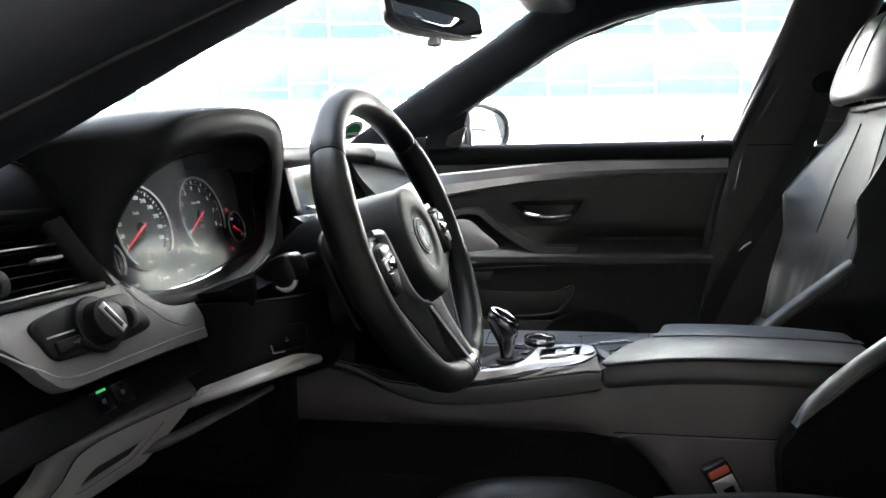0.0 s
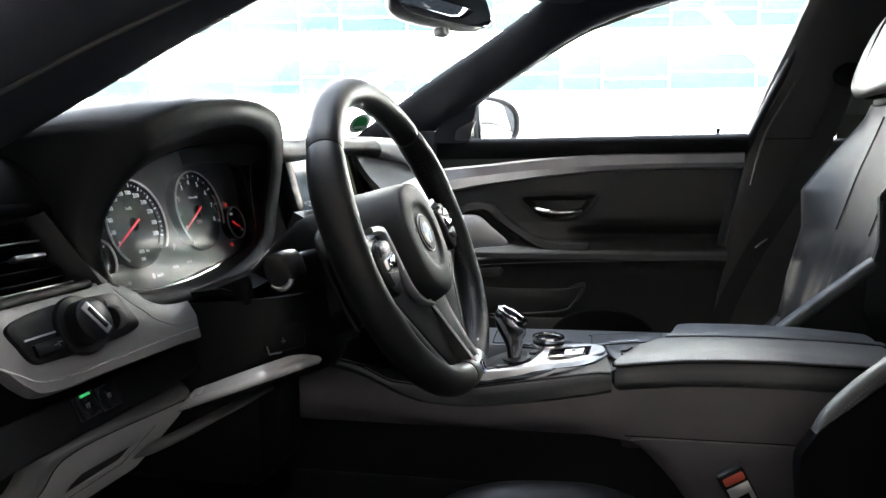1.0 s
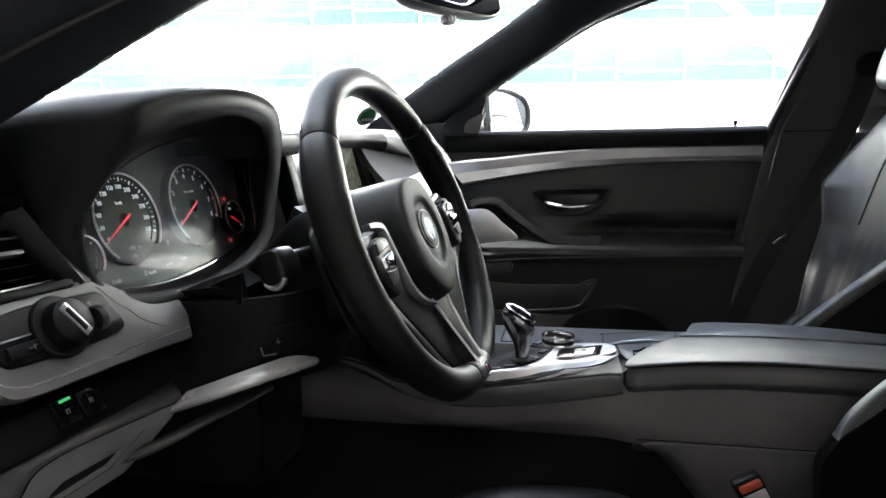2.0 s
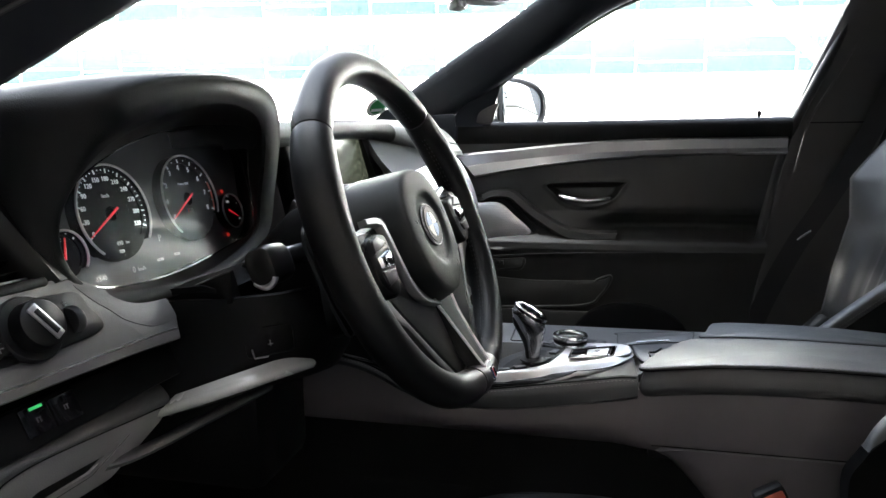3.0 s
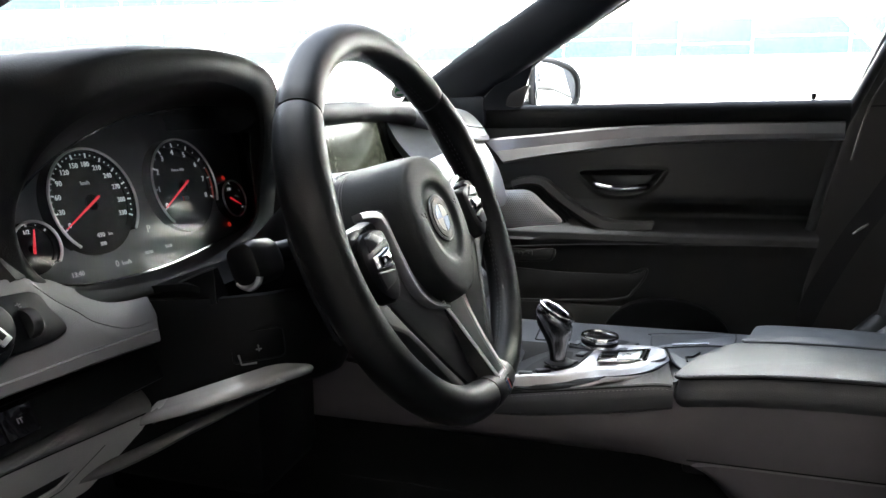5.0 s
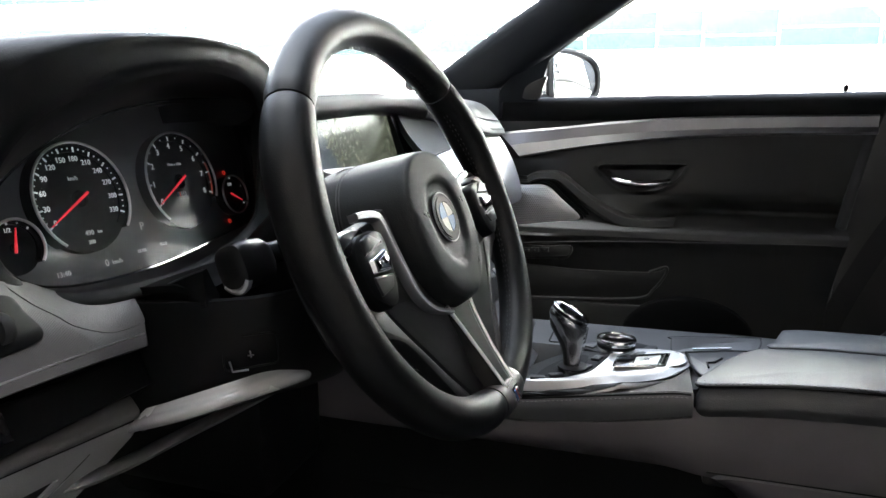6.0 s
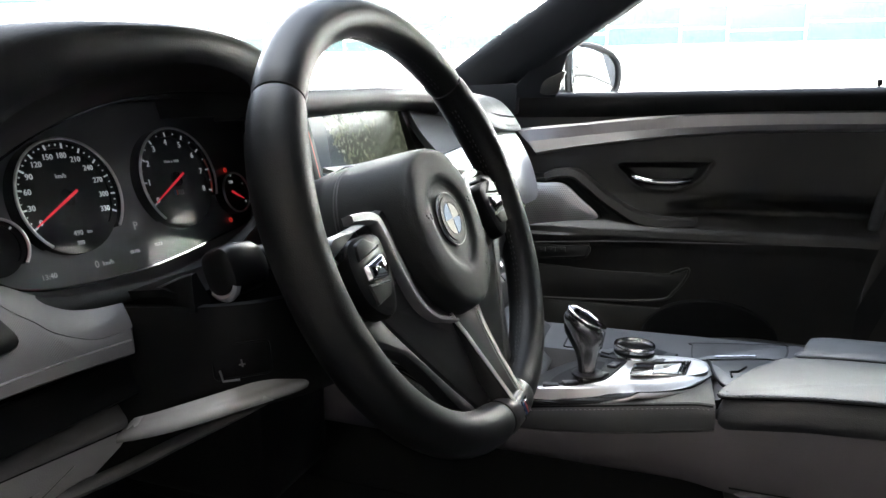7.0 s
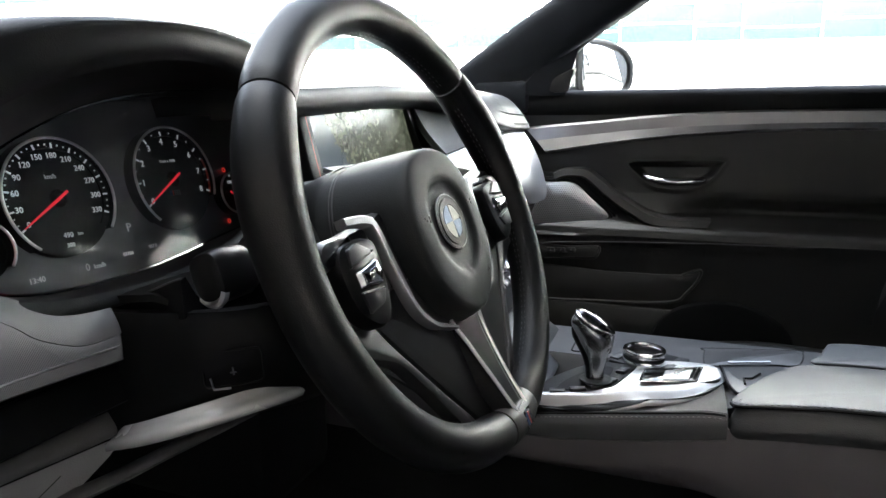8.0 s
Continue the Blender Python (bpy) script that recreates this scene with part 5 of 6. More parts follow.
part("small_display", on(STACK, box(0.12, 0.022, 0.003, 0.001, (0, 0.008, 0.0))), GLOSS, stack)
for x, y in ((-0.095, 0.008), (0.095, 0.008), (-0.06, -0.050), (0.0, -0.050), (0.06, -0.050)):
    knob = part("knob", on(STACK @ Matrix.Translation((x, y, 0.0)), lathe([(0.0150, 0), (0.0150, 0.010), (0.0135, 0.0135), (0.0, 0.0135)], 32)), RUBBER, stack)
    part("knob_ring", on(STACK @ Matrix.Translation((x, y, 0.0)), lathe([(0.0155, 0.006), (0.0162, 0.008), (0.0155, 0.0125), (0.0145, 0.0142), (0.0125, 0.0138), (0.0125, 0.006)], 32)), CHROME, knob, "chrome ring")

# ---- centre console ----
console = thing("centre_console", "dark centre console with leather sides and a grey tray", "console", (0.03, -0.1, 0.24))
lip = curve([(0.42, 0.520), (0.328, 0.505), (0.248, 0.470), (0.189, 0.457), (0.10, 0.458), (0.0, 0.472), (-0.098, 0.491)], 40)
# plain side panel with its lower joint
rows = [[(-0.092 - 0.004 * math.sin(math.pi * f) + 0.016 * max(0.0, 1 - f / 0.45) ** 2 * smoothstep(-0.13, -0.06, y), y, 0.410 + (z + 0.012 - 0.410) * f) for f in np.linspace(0, 1, 12)] for y, z in curve([(0.80, 0.52), (0.328, 0.505), (0.248, 0.470), (0.189, 0.457), (0.10, 0.458), (0.0, 0.472), (-0.10, 0.491), (-0.3, 0.50), (-0.60, 0.50)], 50)]
part("side_panel", shell(rows, 0.01), SIDE_GREY, console, "dark leather side panel")
# lower side in the carpet's black, which stands for the shade down there
rows = [[(-0.060, y, 0.423), (-0.062, y, 0.412), (-0.066, y, 0.40), (-0.078, y, 0.34), (-0.09, y, 0.24)] for y in np.linspace(0.80, -0.26, 16)]
part("lower_side", shell(rows, 0.01), CARPET, console, "lower side panel, blackened for the footwell's shade")
rows = [[(-0.0925 - 0.003 * f + 0.035 * g ** 2, y - 0.145 * f ** 0.62 * (1 - smoothstep(-0.13, -0.62, y)) + 0.012 * g, 0.4185 - 0.18 * f) for f in np.linspace(0, 1, 16)] for y, g in [(-0.125, 1.0), (-0.128, 0.75), (-0.132, 0.5), (-0.138, 0.25), (-0.146, 0.0)] + [(v, 0.0) for v in np.linspace(-0.17, -0.62, 14)]]
part("rear_side", shell(rows, 0.01), SIDE_GREY, console, "dark leather lower panel beside the seat")
part("side_joint", tube([(-0.0955, y, 0.4195) for y in np.linspace(-0.12, -0.60, 12)], 0.0011, 6), RING_BLACK, console, "joint between the side panels")
# leather wing beside the tray
def wing_seam(y):
    return min(0.5235, 0.511 - 0.165 * y) if y < 0.16 else 0.4846 + 0.10 * (y - 0.16)


rows = []
for y, z in lip:
    s = max(wing_seam(y), z + 0.018)
    rows.append([(-0.097, y, z), (-0.103, y, z + 0.004), (-0.1055, y, z * 0.4 + s * 0.6), (-0.1035, y, s - 0.003), (-0.1015, y, s - 0.0008), (-0.0995, y, s + 0.0020), (-0.094, y, s - 0.006), (-0.084, y, s - 0.012), (-0.055, y, s - 0.014)])
wing = part("side_wing", shell(rows, 0.008), LEATHER_LIT, console, "stitched leather wing along the console's edge")
seam_at = [(y, max(wing_seam(y), float(np.interp(-y, -lip[:, 0], lip[:, 1])) + 0.018)) for y in np.linspace(0.40, -0.095, 40)]
part("joint", tube([(-0.1015, y, s) for y, s in seam_at], 0.0013, 6), RING_BLACK, wing, "dark joint along the wing's edge")
stitches([(-0.1040, y, s - 0.0040) for y, s in seam_at], "stitching", wing, GREY_THREAD, 0.0036, 0.0022, 0.0007)
part("far_side", box(0.012, 1.0, 0.28, 0.004, (0.166, -0.10, 0.380)), PLASTIC_GREY, console)
part("top_panel", shell([[(x, y, 0.5235 - (1 - smoothstep(0.025, 0.045, x)) * (0.012 * smoothstep(-0.118, -0.100, y) + 0.023 * smoothstep(-0.012, 0.010, y))) for x in np.linspace(-0.055, 0.172, 40)] for y in np.linspace(0.20, -0.30, 60)], 0.012), CONSOLE_TOP, console, "dark grey top panel")
part("front_panel", on(axes((0.02, 0.165, 0.535), (1, 0, 0), (0, 0.80, 0.60)), box(0.27, 0.11, 0.012, 0.004)), CONSOLE_TOP, console)
part("lid_line", tube([(x, y, 0.5238) for x, y in rounded([(0.052, 0.105), (0.150, 0.105), (0.150, 0.052), (0.060, 0.050)], 0.008, 5)], 0.0014, 6, True), RING_BLACK, console, "dark joint of the lid ahead of the knob")
# silver tray
def deck(y):
    """Height of the tray and the gate: level at the armrest, falling away ahead of it."""
    return 0.529 - 0.13 * max(0.0, y)


tray_line = curve([(-0.0900, 0.100), (-0.0850, 0.072), (-0.0660, 0.037), (-0.036, 0.0225), (-0.006, 0.0130), (0.030, 0.001), (0.044, -0.030), (0.0495, -0.066), (0.040, -0.088), (0.012, -0.0955), (-0.006, -0.0885), (-0.022, -0.070), (-0.047, -0.038), (-0.068, -0.004), (-0.0835, 0.030), (-0.0905, 0.065)], 110, True)
tray = part("tray", loft([[(x, y, deck(y) + z) for x, y in tray_line] for z in (-0.014, 0.0)]), TRAY, console, "satin silver tray round the parking brake switch")
rim_path = curve([(-0.0985, 0.165), (-0.0985, 0.100), (-0.0982, 0.060), (-0.0960, 0.024), (-0.0870, -0.016), (-0.0700, -0.0490), (-0.0480, -0.0735), (-0.0180, -0.0915), (0.014, -0.1030), (0.040, -0.1010), (0.054, -0.088), (0.0580, -0.066), (0.0525, -0.030)], 80)
way = np.gradient(rim_path, axis=0)
way /= np.linalg.norm(way, axis=1, keepdims=True)
rows = []
for (x, y), (tx, ty) in zip(rim_path, way):
    low = min(wing_seam(y) + 0.8 * (x + 0.0985), 0.5195)
    top = deck(y)
    w = 1.0 + 1.4 * smoothstep(0.07, 0.0, y) * (1 - smoothstep(-0.02, 0.04, x))
    rows.append(curve([(x - ty * o, y + tx * o, z) for o, z in ((-0.0008, low - 0.003), (0.0, low + 0.001), (0.0028 * w, low * 0.55 + top * 0.45), (0.0062 * w, top - 0.0012), (0.0090 * w, top + 0.0004), (0.0090 * w + 0.004, top + 0.0004))], 14))
part("tray_flank", shell(rows, 0.003), TRAY, tray, "satin silver flank sloping down to the wing", smooth=70)
strip_rows = []
for k, (x, y) in enumerate(rim_path[:62]):
    yy = 0.40 + (-0.0975 - 0.40) * (k / 61) ** 0.75
    s_out = max(wing_seam(yy), float(np.interp(-yy, -lip[:, 0], lip[:, 1])) + 0.018)
    low = min(wing_seam(y) + 0.8 * (x + 0.0985), 0.5195)
    a, b = np.array((-0.0995, yy, s_out + 0.0018)), np.array((x + 0.002, y, low + 0.0004))
    strip_rows.append([a * (1 - f) + b * f + np.array((0, 0, 0.0012 * math.sin(math.pi * f))) for f in np.linspace(0, 1, 6)])
part("wing_top", shell(strip_rows, 0.004), PLASTIC, wing, "smooth black top of the wing", smooth=70)
# black selector gate and its buttons
gate_line = curve([(-0.0905, 0.135), (-0.030, 0.118), (0.020, 0.078), (0.037, 0.032), (0.031, 0.0055), (-0.004, 0.0165), (-0.034, 0.0260), (-0.0640, 0.0405), (-0.0825, 0.076), (-0.0885, 0.105)], 70, True)
gate = part("gate", loft([[(x, y, deck(y) + z) for x, y in gate_line] for z in (-0.014, -0.0015)]), PLASTIC, console, "black selector gate")
part("gate_well", loft([[(x, y, deck(y) + z) for x, y in curve([(-0.072, 0.102), (-0.030, 0.092), (0.010, 0.058), (0.006, 0.040), (-0.030, 0.044), (-0.060, 0.060)], 40, True)] for z in (-0.006, -0.0008)]), RING_BLACK, gate, "black well round the lever")
for k in range(4):
    x, y = (-0.0815, -0.0735, -0.0605, -0.0440)[k], (0.1010, 0.0765, 0.0555, 0.0400)[k]
    m = pose(x, y, deck(y) - 0.0005, -7, 0, (-78, -66, -48, -34)[k])
    key = part("key", on(m, box(0.0205, 0.0125, 0.006, 0.0016)), SPOKE, gate)
    part("key_mark", on(m, box(0.006, 0.0015, 0.0005, 0, (0, 0, 0.0032))), GREY_PRINT, key)
m = pose(-0.004, 0.0260, deck(0.026) - 0.0005, -7, 0, -22)
key = part("key", on(m, box(0.020, 0.013, 0.005, 0.0015)), PLASTIC_GREY, gate)
part("key_mark", on(m, box(0.006, 0.005, 0.0005, 0, (0, 0, 0.0027))), GREY_PRINT, key)
# parking brake switch in its slot
slot = plate(rounded([(-0.046, 0.002), (-0.004, -0.002), (0.031, -0.073), (-0.022, -0.064)], 0.004, 5), 0.0015, 0.0005, Matrix.Translation((0, 0, 0.5285)))
part("switch_slot", slot, GLOSS, tray, "black slot in the tray")
brake = part("brake_switch", plate(rounded([(-0.036, -0.024), (-0.002, -0.027), (0.0165, -0.062), (-0.024, -0.0555)], 0.003, 4), 0.0055, 0.0015, Matrix.Translation((0, 0, 0.527))), SATIN, tray, "silver parking brake switch")
part("switch_mark", on(pose(-0.010, -0.042, 0.5330, 0, 0, -78), tube(arc(0.0036, 0, 360, 0, 16), 0.0005, 4)), GREY_PRINT, brake)
part("switch_frame", tube([(x, y, 0.5300) for x, y in rounded([(-0.047, 0.003), (-0.003, -0.001), (0.0325, -0.0745), (-0.023, -0.0655)], 0.004, 5)], 0.0012, 6, True), CHROME, tray, "thin bright frame of the slot")
part("switch_bar", tube([(0.0235, -0.0665, 0.531), (-0.0205, -0.0590, 0.531)], 0.0018, 6), CHROME, tray)
# lid of the cup holder with its handle
cup = curve([(0.066, -0.078), (0.120, -0.080), (0.134, -0.086), (0.165, -0.203), (0.158, -0.214), (0.112, -0.204), (0.096, -0.190), (0.058, -0.088)], 60, True)
lid = part("cup_lid", plate(cup, 0.004, 0.001, Matrix.Translation((0, 0, 0.5205))), CONSOLE_TOP, console, "dark lid of the cup holder")
part("lid_joint", tube([(x, y, 0.5240) for x, y in cup], 0.0013, 6, True), RUBBER, lid)
part("lid_handle", tube([(0.078, -0.108, 0.5255), (0.099, -0.164, 0.5255)], 0.0024, 8, flat=0.6), CHROME, lid, "bright lid handle")
recess_line = curve([(-0.030, -0.112), (0.052, -0.100), (0.064, -0.106), (0.090, -0.190), (0.03, -0.20), (-0.05, -0.16)], 50, True)
part("recess", plate(recess_line, 0.003, 0.001, Matrix.Translation((0, 0, 0.5215))), CONSOLE_TOP, console, "grey panel ahead of the armrest")
part("recess_joint", tube([(x, y, 0.5242) for x, y in recess_line], 0.0022, 6, True), RING_BLACK, console, "dark joint round the panel")
part("latch", tube([(0.000, -0.124, 0.526), (0.020, -0.124, 0.526), (0.024, -0.134, 0.526), (0.046, -0.146, 0.526)], 0.0014, 8), RING_BLACK, console, "dark armrest latch")

# gear lever
LX = -0.047
lever = thing("gear_lever", "chrome and black gear lever with a glossy cap", "gear lever", (LX, 0.058, 0.525))
part("collar", on(pose(LX, 0.057, 0.524), lathe([(0.022, 0), (0.021, 0.002), (0.018, 0.003), (0.013, 0.0035), (0, 0.0035)], 32)), RING_BLACK, lever)
stem = []
for y, z, w, d in ((0.0575, 0.524, 0.0085, 0.0085), (0.0578, 0.541, 0.0100, 0.0090), (0.0585, 0.558, 0.0130, 0.0105), (0.0620, 0.575, 0.0200, 0.0145), (0.0660, 0.590, 0.0230, 0.0170), (0.0680, 0.601, 0.0195, 0.0160), (0.0695, 0.609, 0.0125, 0.0110), (0.0700, 0.6115, 0.0020, 0.0020)):
    stem.append([(LX + 1.18 * d * math.cos(a), y + 1.12 * w * math.sin(a), z + 0.38 * w * math.sin(a) * smoothstep(0.55, 0.59, z)) for a in np.linspace(0, 2 * math.pi, 28, endpoint=False)])
part("stem", loft([curve([r[i] for r in stem], 40) for i in range(28)], closed=False, loop=True), GUNMETAL, lever, "polished dark metal stem and head")
CAP = axes((LX - 0.001, 0.0605, 0.6035), (1, 0, 0), (0, 0.87, 0.49))
part("cap", on(CAP, lathe([(0.0180, -0.006), (0.0176, 0.001), (0.0135, 0.0052), (0.0, 0.0070)], 32, Matrix.Diagonal((1.12, 1.52, 1, 1)))), GLOSS, lever, "gloss black cap with shift marks")
part("cap_ring", on(CAP, tube([(0.0204 * math.cos(a), 0.0276 * math.sin(a), -0.0008) for a in np.linspace(0, 2 * math.pi, 40, endpoint=False)], 0.0015, 6, True)), CHROME, lever, "chrome ring of the cap")
part("shift_marks", on(CAP, merged(box(0.010, 0.0012, 0.0006, 0, (0, 0.004, 0.0070)), box(0.0012, 0.012, 0.0006, 0, (0, 0.002, 0.0070)))), GREY_PRINT, lever)
part("leather", tube(curve([(LX, 0.0620, 0.524), (LX, 0.0640, 0.545), (LX, 0.0695, 0.563), (LX, 0.0775, 0.582), (LX, 0.0830, 0.596)], 24), np.interp(np.linspace(0, 1, 24), [0, 0.4, 0.8, 1], [0.0080, 0.0088, 0.0120, 0.0090]), 16), LEATHER_RIM, lever, "black leather front of the lever")
# rotary controller
dial = thing("rotary_controller", "chrome-ringed rotary controller with a black top", "control knob", (0.045, 0.003, 0.525))
part("base", on(pose(0.052, -0.005, 0.521, 0, 0, -25), box(0.080, 0.085, 0.010, 0.004)), PLASTIC, dial)
for k in (-1, 1):
    part("key", on(pose(0.052, -0.005, 0.5265, 0, 0, -25), box(0.070, 0.014, 0.004, 0.0015, (0, 0.036 * k, 0))), PLASTIC_GREY, dial)
KNOB = pose(0.040, 0.002, 0.524) @ Matrix.Diagonal((0.88, 0.88, 0.80, 1.0))
part("body", on(KNOB, lathe([(0.032, 0.0), (0.0325, 0.004), (0.0320, 0.009), (0.0305, 0.011), (0, 0.011)], 48)), CHROME, dial, "chrome knob body")
part("waist", on(KNOB, lathe([(0.0322, 0.010), (0.0324, 0.014), (0.0318, 0.0152), (0.0312, 0.016), (0, 0.016)], 48)), RING_BLACK, dial)
part("ring", on(KNOB, lathe([(0.0305, 0.014), (0.0335, 0.018), (0.0338, 0.023), (0.0320, 0.0262), (0.0285, 0.0265), (0.0272, 0.0240), (0.0272, 0.014)], 48)), CHROME, dial, "bright chrome ring")
part("top", on(KNOB, lathe([(0.0272, 0.0220), (0.0268, 0.0234), (0, 0.0237)], 48)), GLOSS, dial, "black touch pad top")

# armrest in two halves
armrest = thing("armrest", "black stitched leather armrest in two halves", "armrest", (0.02, -0.32, 0.48))


def edge_height(y):
    """Height of the lid's stitched edge: it climbs from the console and levels out."""
    return float(np.interp(-y, [0.10, 0.13, 0.16, 0.20, 0.27, 0.35, 0.45, 0.56], [0.535, 0.5395, 0.5430, 0.5475, 0.5510, 0.5515, 0.5490, 0.544]))


def cushion(outline, lift, name, label, crown=0.0022):
    p = np.array(curve(outline, 80, True))
    c = p.mean(0)
    t = np.roll(p, -1, 0) - np.roll(p, 1, 0)
    nrm = np.stack([t[:, 1], -t[:, 0]], 1)
    nrm /= np.linalg.norm(nrm, axis=1, keepdims=True)
    if np.sum((p - c) * nrm) < 0:
        nrm = -nrm
    rings = []
    for inset, z in ((0.014, -0.046), (0.004, -0.043), (0.0005, -0.036), (0.0, -0.029), (0.0025, -0.018), (0.0060, -0.009), (0.0052, -0.0045), (0.0010, -0.0022), (0.0, -0.0006), (0.0005, 0.0005), (0.0020, 0.0013), (0.006, 0.0018), (0.012, 0.0021)):
        rings.append([(x, y, edge_height(y) + lift + z) for x, y in p - nrm * inset])
    for k in (0.8, 0.55, 0.28, 0.01):
        q = c + (p - nrm * 0.012 - c) * k
        rings.append([(x, y, edge_height(y) + lift + 0.0021 + crown * (1 - k * k)) for x, y in q])
    return part(name, loft(rings), LEATHER_LIT, armrest, label), p, nrm


near, line, nrm = cushion([(-0.098, -0.112), (-0.086, -0.100), (-0.06, -0.112), (0.0, -0.150), (0.034, -0.185), (0.040, -0.22), (0.040, -0.40), (0.036, -0.53), (0.02, -0.545), (-0.06, -0.535), (-0.090, -0.52), (-0.100, -0.48), (-0.101, -0.30), (-0.100, -0.15)], 0.0, "lid", "near half of the armrest lid")
cushion([(0.048, -0.205), (0.075, -0.218), (0.115, -0.232), (0.132, -0.245), (0.136, -0.30), (0.134, -0.45), (0.118, -0.54), (0.10, -0.555), (0.05, -0.545), (0.044, -0.53), (0.044, -0.25)], 0.001, "lid", "far half of the armrest lid")
edge_line = [(x, y) for x, y in line - nrm * 0.0012 if x < -0.080 and y > -0.515]
edge_line.sort(key=lambda q: -q[1])
stitches([(x, y, edge_height(y) + 0.0016) for x, y in edge_line], "stitching", near, GREY_THREAD, 0.0042, 0.0022, 0.0009)
part("seam", tube([(x + 0.0022, y, edge_height(y) - 0.0036) for x, y in edge_line], 0.0014, 6), RING_BLACK, near, "dark seam below the edge")
part("arm_body", box(0.215, 0.43, 0.10, 0.01, (0.025, -0.33, 0.44)), PLASTIC_GREY, armrest)

# ---- passenger door ----
door = thing("door_1", "closed passenger door with charcoal leather and a silver strip", "car door", (0.72, -0.1, 0.3), kind="structure")


def rear_y(z):
    return -0.431 - 0.16 * max(0.0, z - 0.45) - 0.02 * max(0, z - 0.8)


dish = curve([(-0.079, 0.070), (0.0, 0.075), (0.111, 0.075), (0.115, 0.066), (0.100, 0.040), (0.080, 0.024), (0.050, 0.013), (0.0, 0.0115), (-0.032, 0.019), (-0.060, 0.043)], 60, True)


def depth_in(u, v, line):
    """How far a point lies inside an outline; negative outside."""
    a, b = line, np.roll(line, -1, 0)
    ab = b - a
    f = np.clip(((u - a[:, 0]) * ab[:, 0] + (v - a[:, 1]) * ab[:, 1]) / (ab ** 2).sum(1), 0, 1)
    d = np.hypot(a[:, 0] + f * ab[:, 0] - u, a[:, 1] + f * ab[:, 1] - v).min()
    crossed = ((a[:, 1] > v) != (b[:, 1] > v)) & (u < ab[:, 0] * (v - a[:, 1]) / (ab[:, 1] + 1e-12) + a[:, 0])
    return d if crossed.sum() % 2 else -d


def door_x(y, z):
    """How far the lining stands from the car's middle."""
    zs = [0.22, 0.40, 0.50, 0.575, 0.590, 0.603, 0.618, 0.632, 0.655, 0.70, 0.78, 0.83, 0.90, 0.918, 0.93]
    xs = [0.690, 0.680, 0.672, 0.660, 0.652, 0.648, 0.650, 0.664, 0.690, 0.700, 0.696, 0.694, 0.692, 0.700, 0.715]
    x = float(np.interp(z, zs, xs))
    hollow = math.exp(-((z - 0.660) / 0.026) ** 2) if z > 0.634 else smoothstep(0.624, 0.634, z) * 0.36
    x += 0.02 * smoothstep(0.12, 0.34, y) * (0.6 < z < 0.80) + 0.050 * smoothstep(0.02, -0.20, y) * hollow
    if 0.69 < z < 0.80 and -0.14 < y < 0.11:
        d = depth_in(-y, z - 0.70, dish)
        x += 0.024 * smoothstep(0.0, 0.016, d) - 0.0028 * math.exp(-((d + 0.0035) / 0.0035) ** 2)
    return x


def lining_rows(heights, across):
    return [[(door_x(y, z), y, z) for y in np.linspace(0.40, rear_y(z), across)] for z in heights]


part("lining", shell(lining_rows(np.concatenate([np.linspace(0.6648, 0.69, 9), np.linspace(0.693, 0.782, 46), np.linspace(0.79, 0.90, 8), np.linspace(0.905, 0.93, 8)]), 190), -0.02), LEATHER_GREY, door, "charcoal leather door lining with a handle recess", smooth=60)
part("arm_shelf", shell(lining_rows(np.linspace(0.6028, 0.665, 22), 60), -0.02), LEATHER_GREY, door, "charcoal leather armrest shelf over a deep hollow", smooth=60)
rows = lining_rows(np.concatenate([np.linspace(0.22, 0.56, 10), np.linspace(0.575, 0.604, 6)]), 40)
part("lower_lining", shell(rows, -0.02), DOOR_PLASTIC, door, "black plastic lower door lining")
part("sill_pad", shell([[(x, y, z) for x, z in curve([(0.700, 0.886), (0.690, 0.896), (0.686, 0.910), (0.690, 0.921), (0.704, 0.9265), (0.725, 0.925), (0.735, 0.915)], 16)] for y in np.linspace(0.34, -0.505, 20)], -0.01), LEATHER_SOFT, door, "black padded window sill")


def strip_edges(y):
    f = (0.28 - y) / 0.78
    low = 0.792 + 0.056 * (1 - (1 - min(1, f * 1.25)) ** 2)
    high = 0.848 + 0.037 * (1 - (1 - min(1, f * 1.5)) ** 2)
    return low, high


rows = []
for y in np.linspace(0.275, -0.497, 44):
    low, high = strip_edges(y)
    fold = low + (high - low) * (0.30 + 0.16 * smoothstep(-0.25, 0.20, y))
    pts = [(0.696, low - 0.001), (0.6795, low - 0.0004), (0.6760, low + 0.0012), (0.6798, low * 0.5 + fold * 0.5), (0.6836, fold - 0.0005), (0.6840, fold + 0.0006), (0.6830, fold * 0.6 + high * 0.4), (0.6815, fold * 0.1 + high * 0.9), (0.6830, high - 0.0010), (0.698, high)]
    rows.append([(x, y + 0.05 * ((z - low) / (high - low)) * smoothstep(0.15, 0.275, y), z) for x, z in pts])
part("trim_strip", shell(rows, -0.003), STRIP, door, "long satin silver trim strip folded along its length", smooth=14)
low_line = [(0.6765, y, strip_edges(y)[0] + 0.0006) for y in np.linspace(0.272, -0.495, 40)]
part("strip_edge", tube(low_line, 0.0011, 6), BRUSHED, door, "bright lower edge of the trim strip")

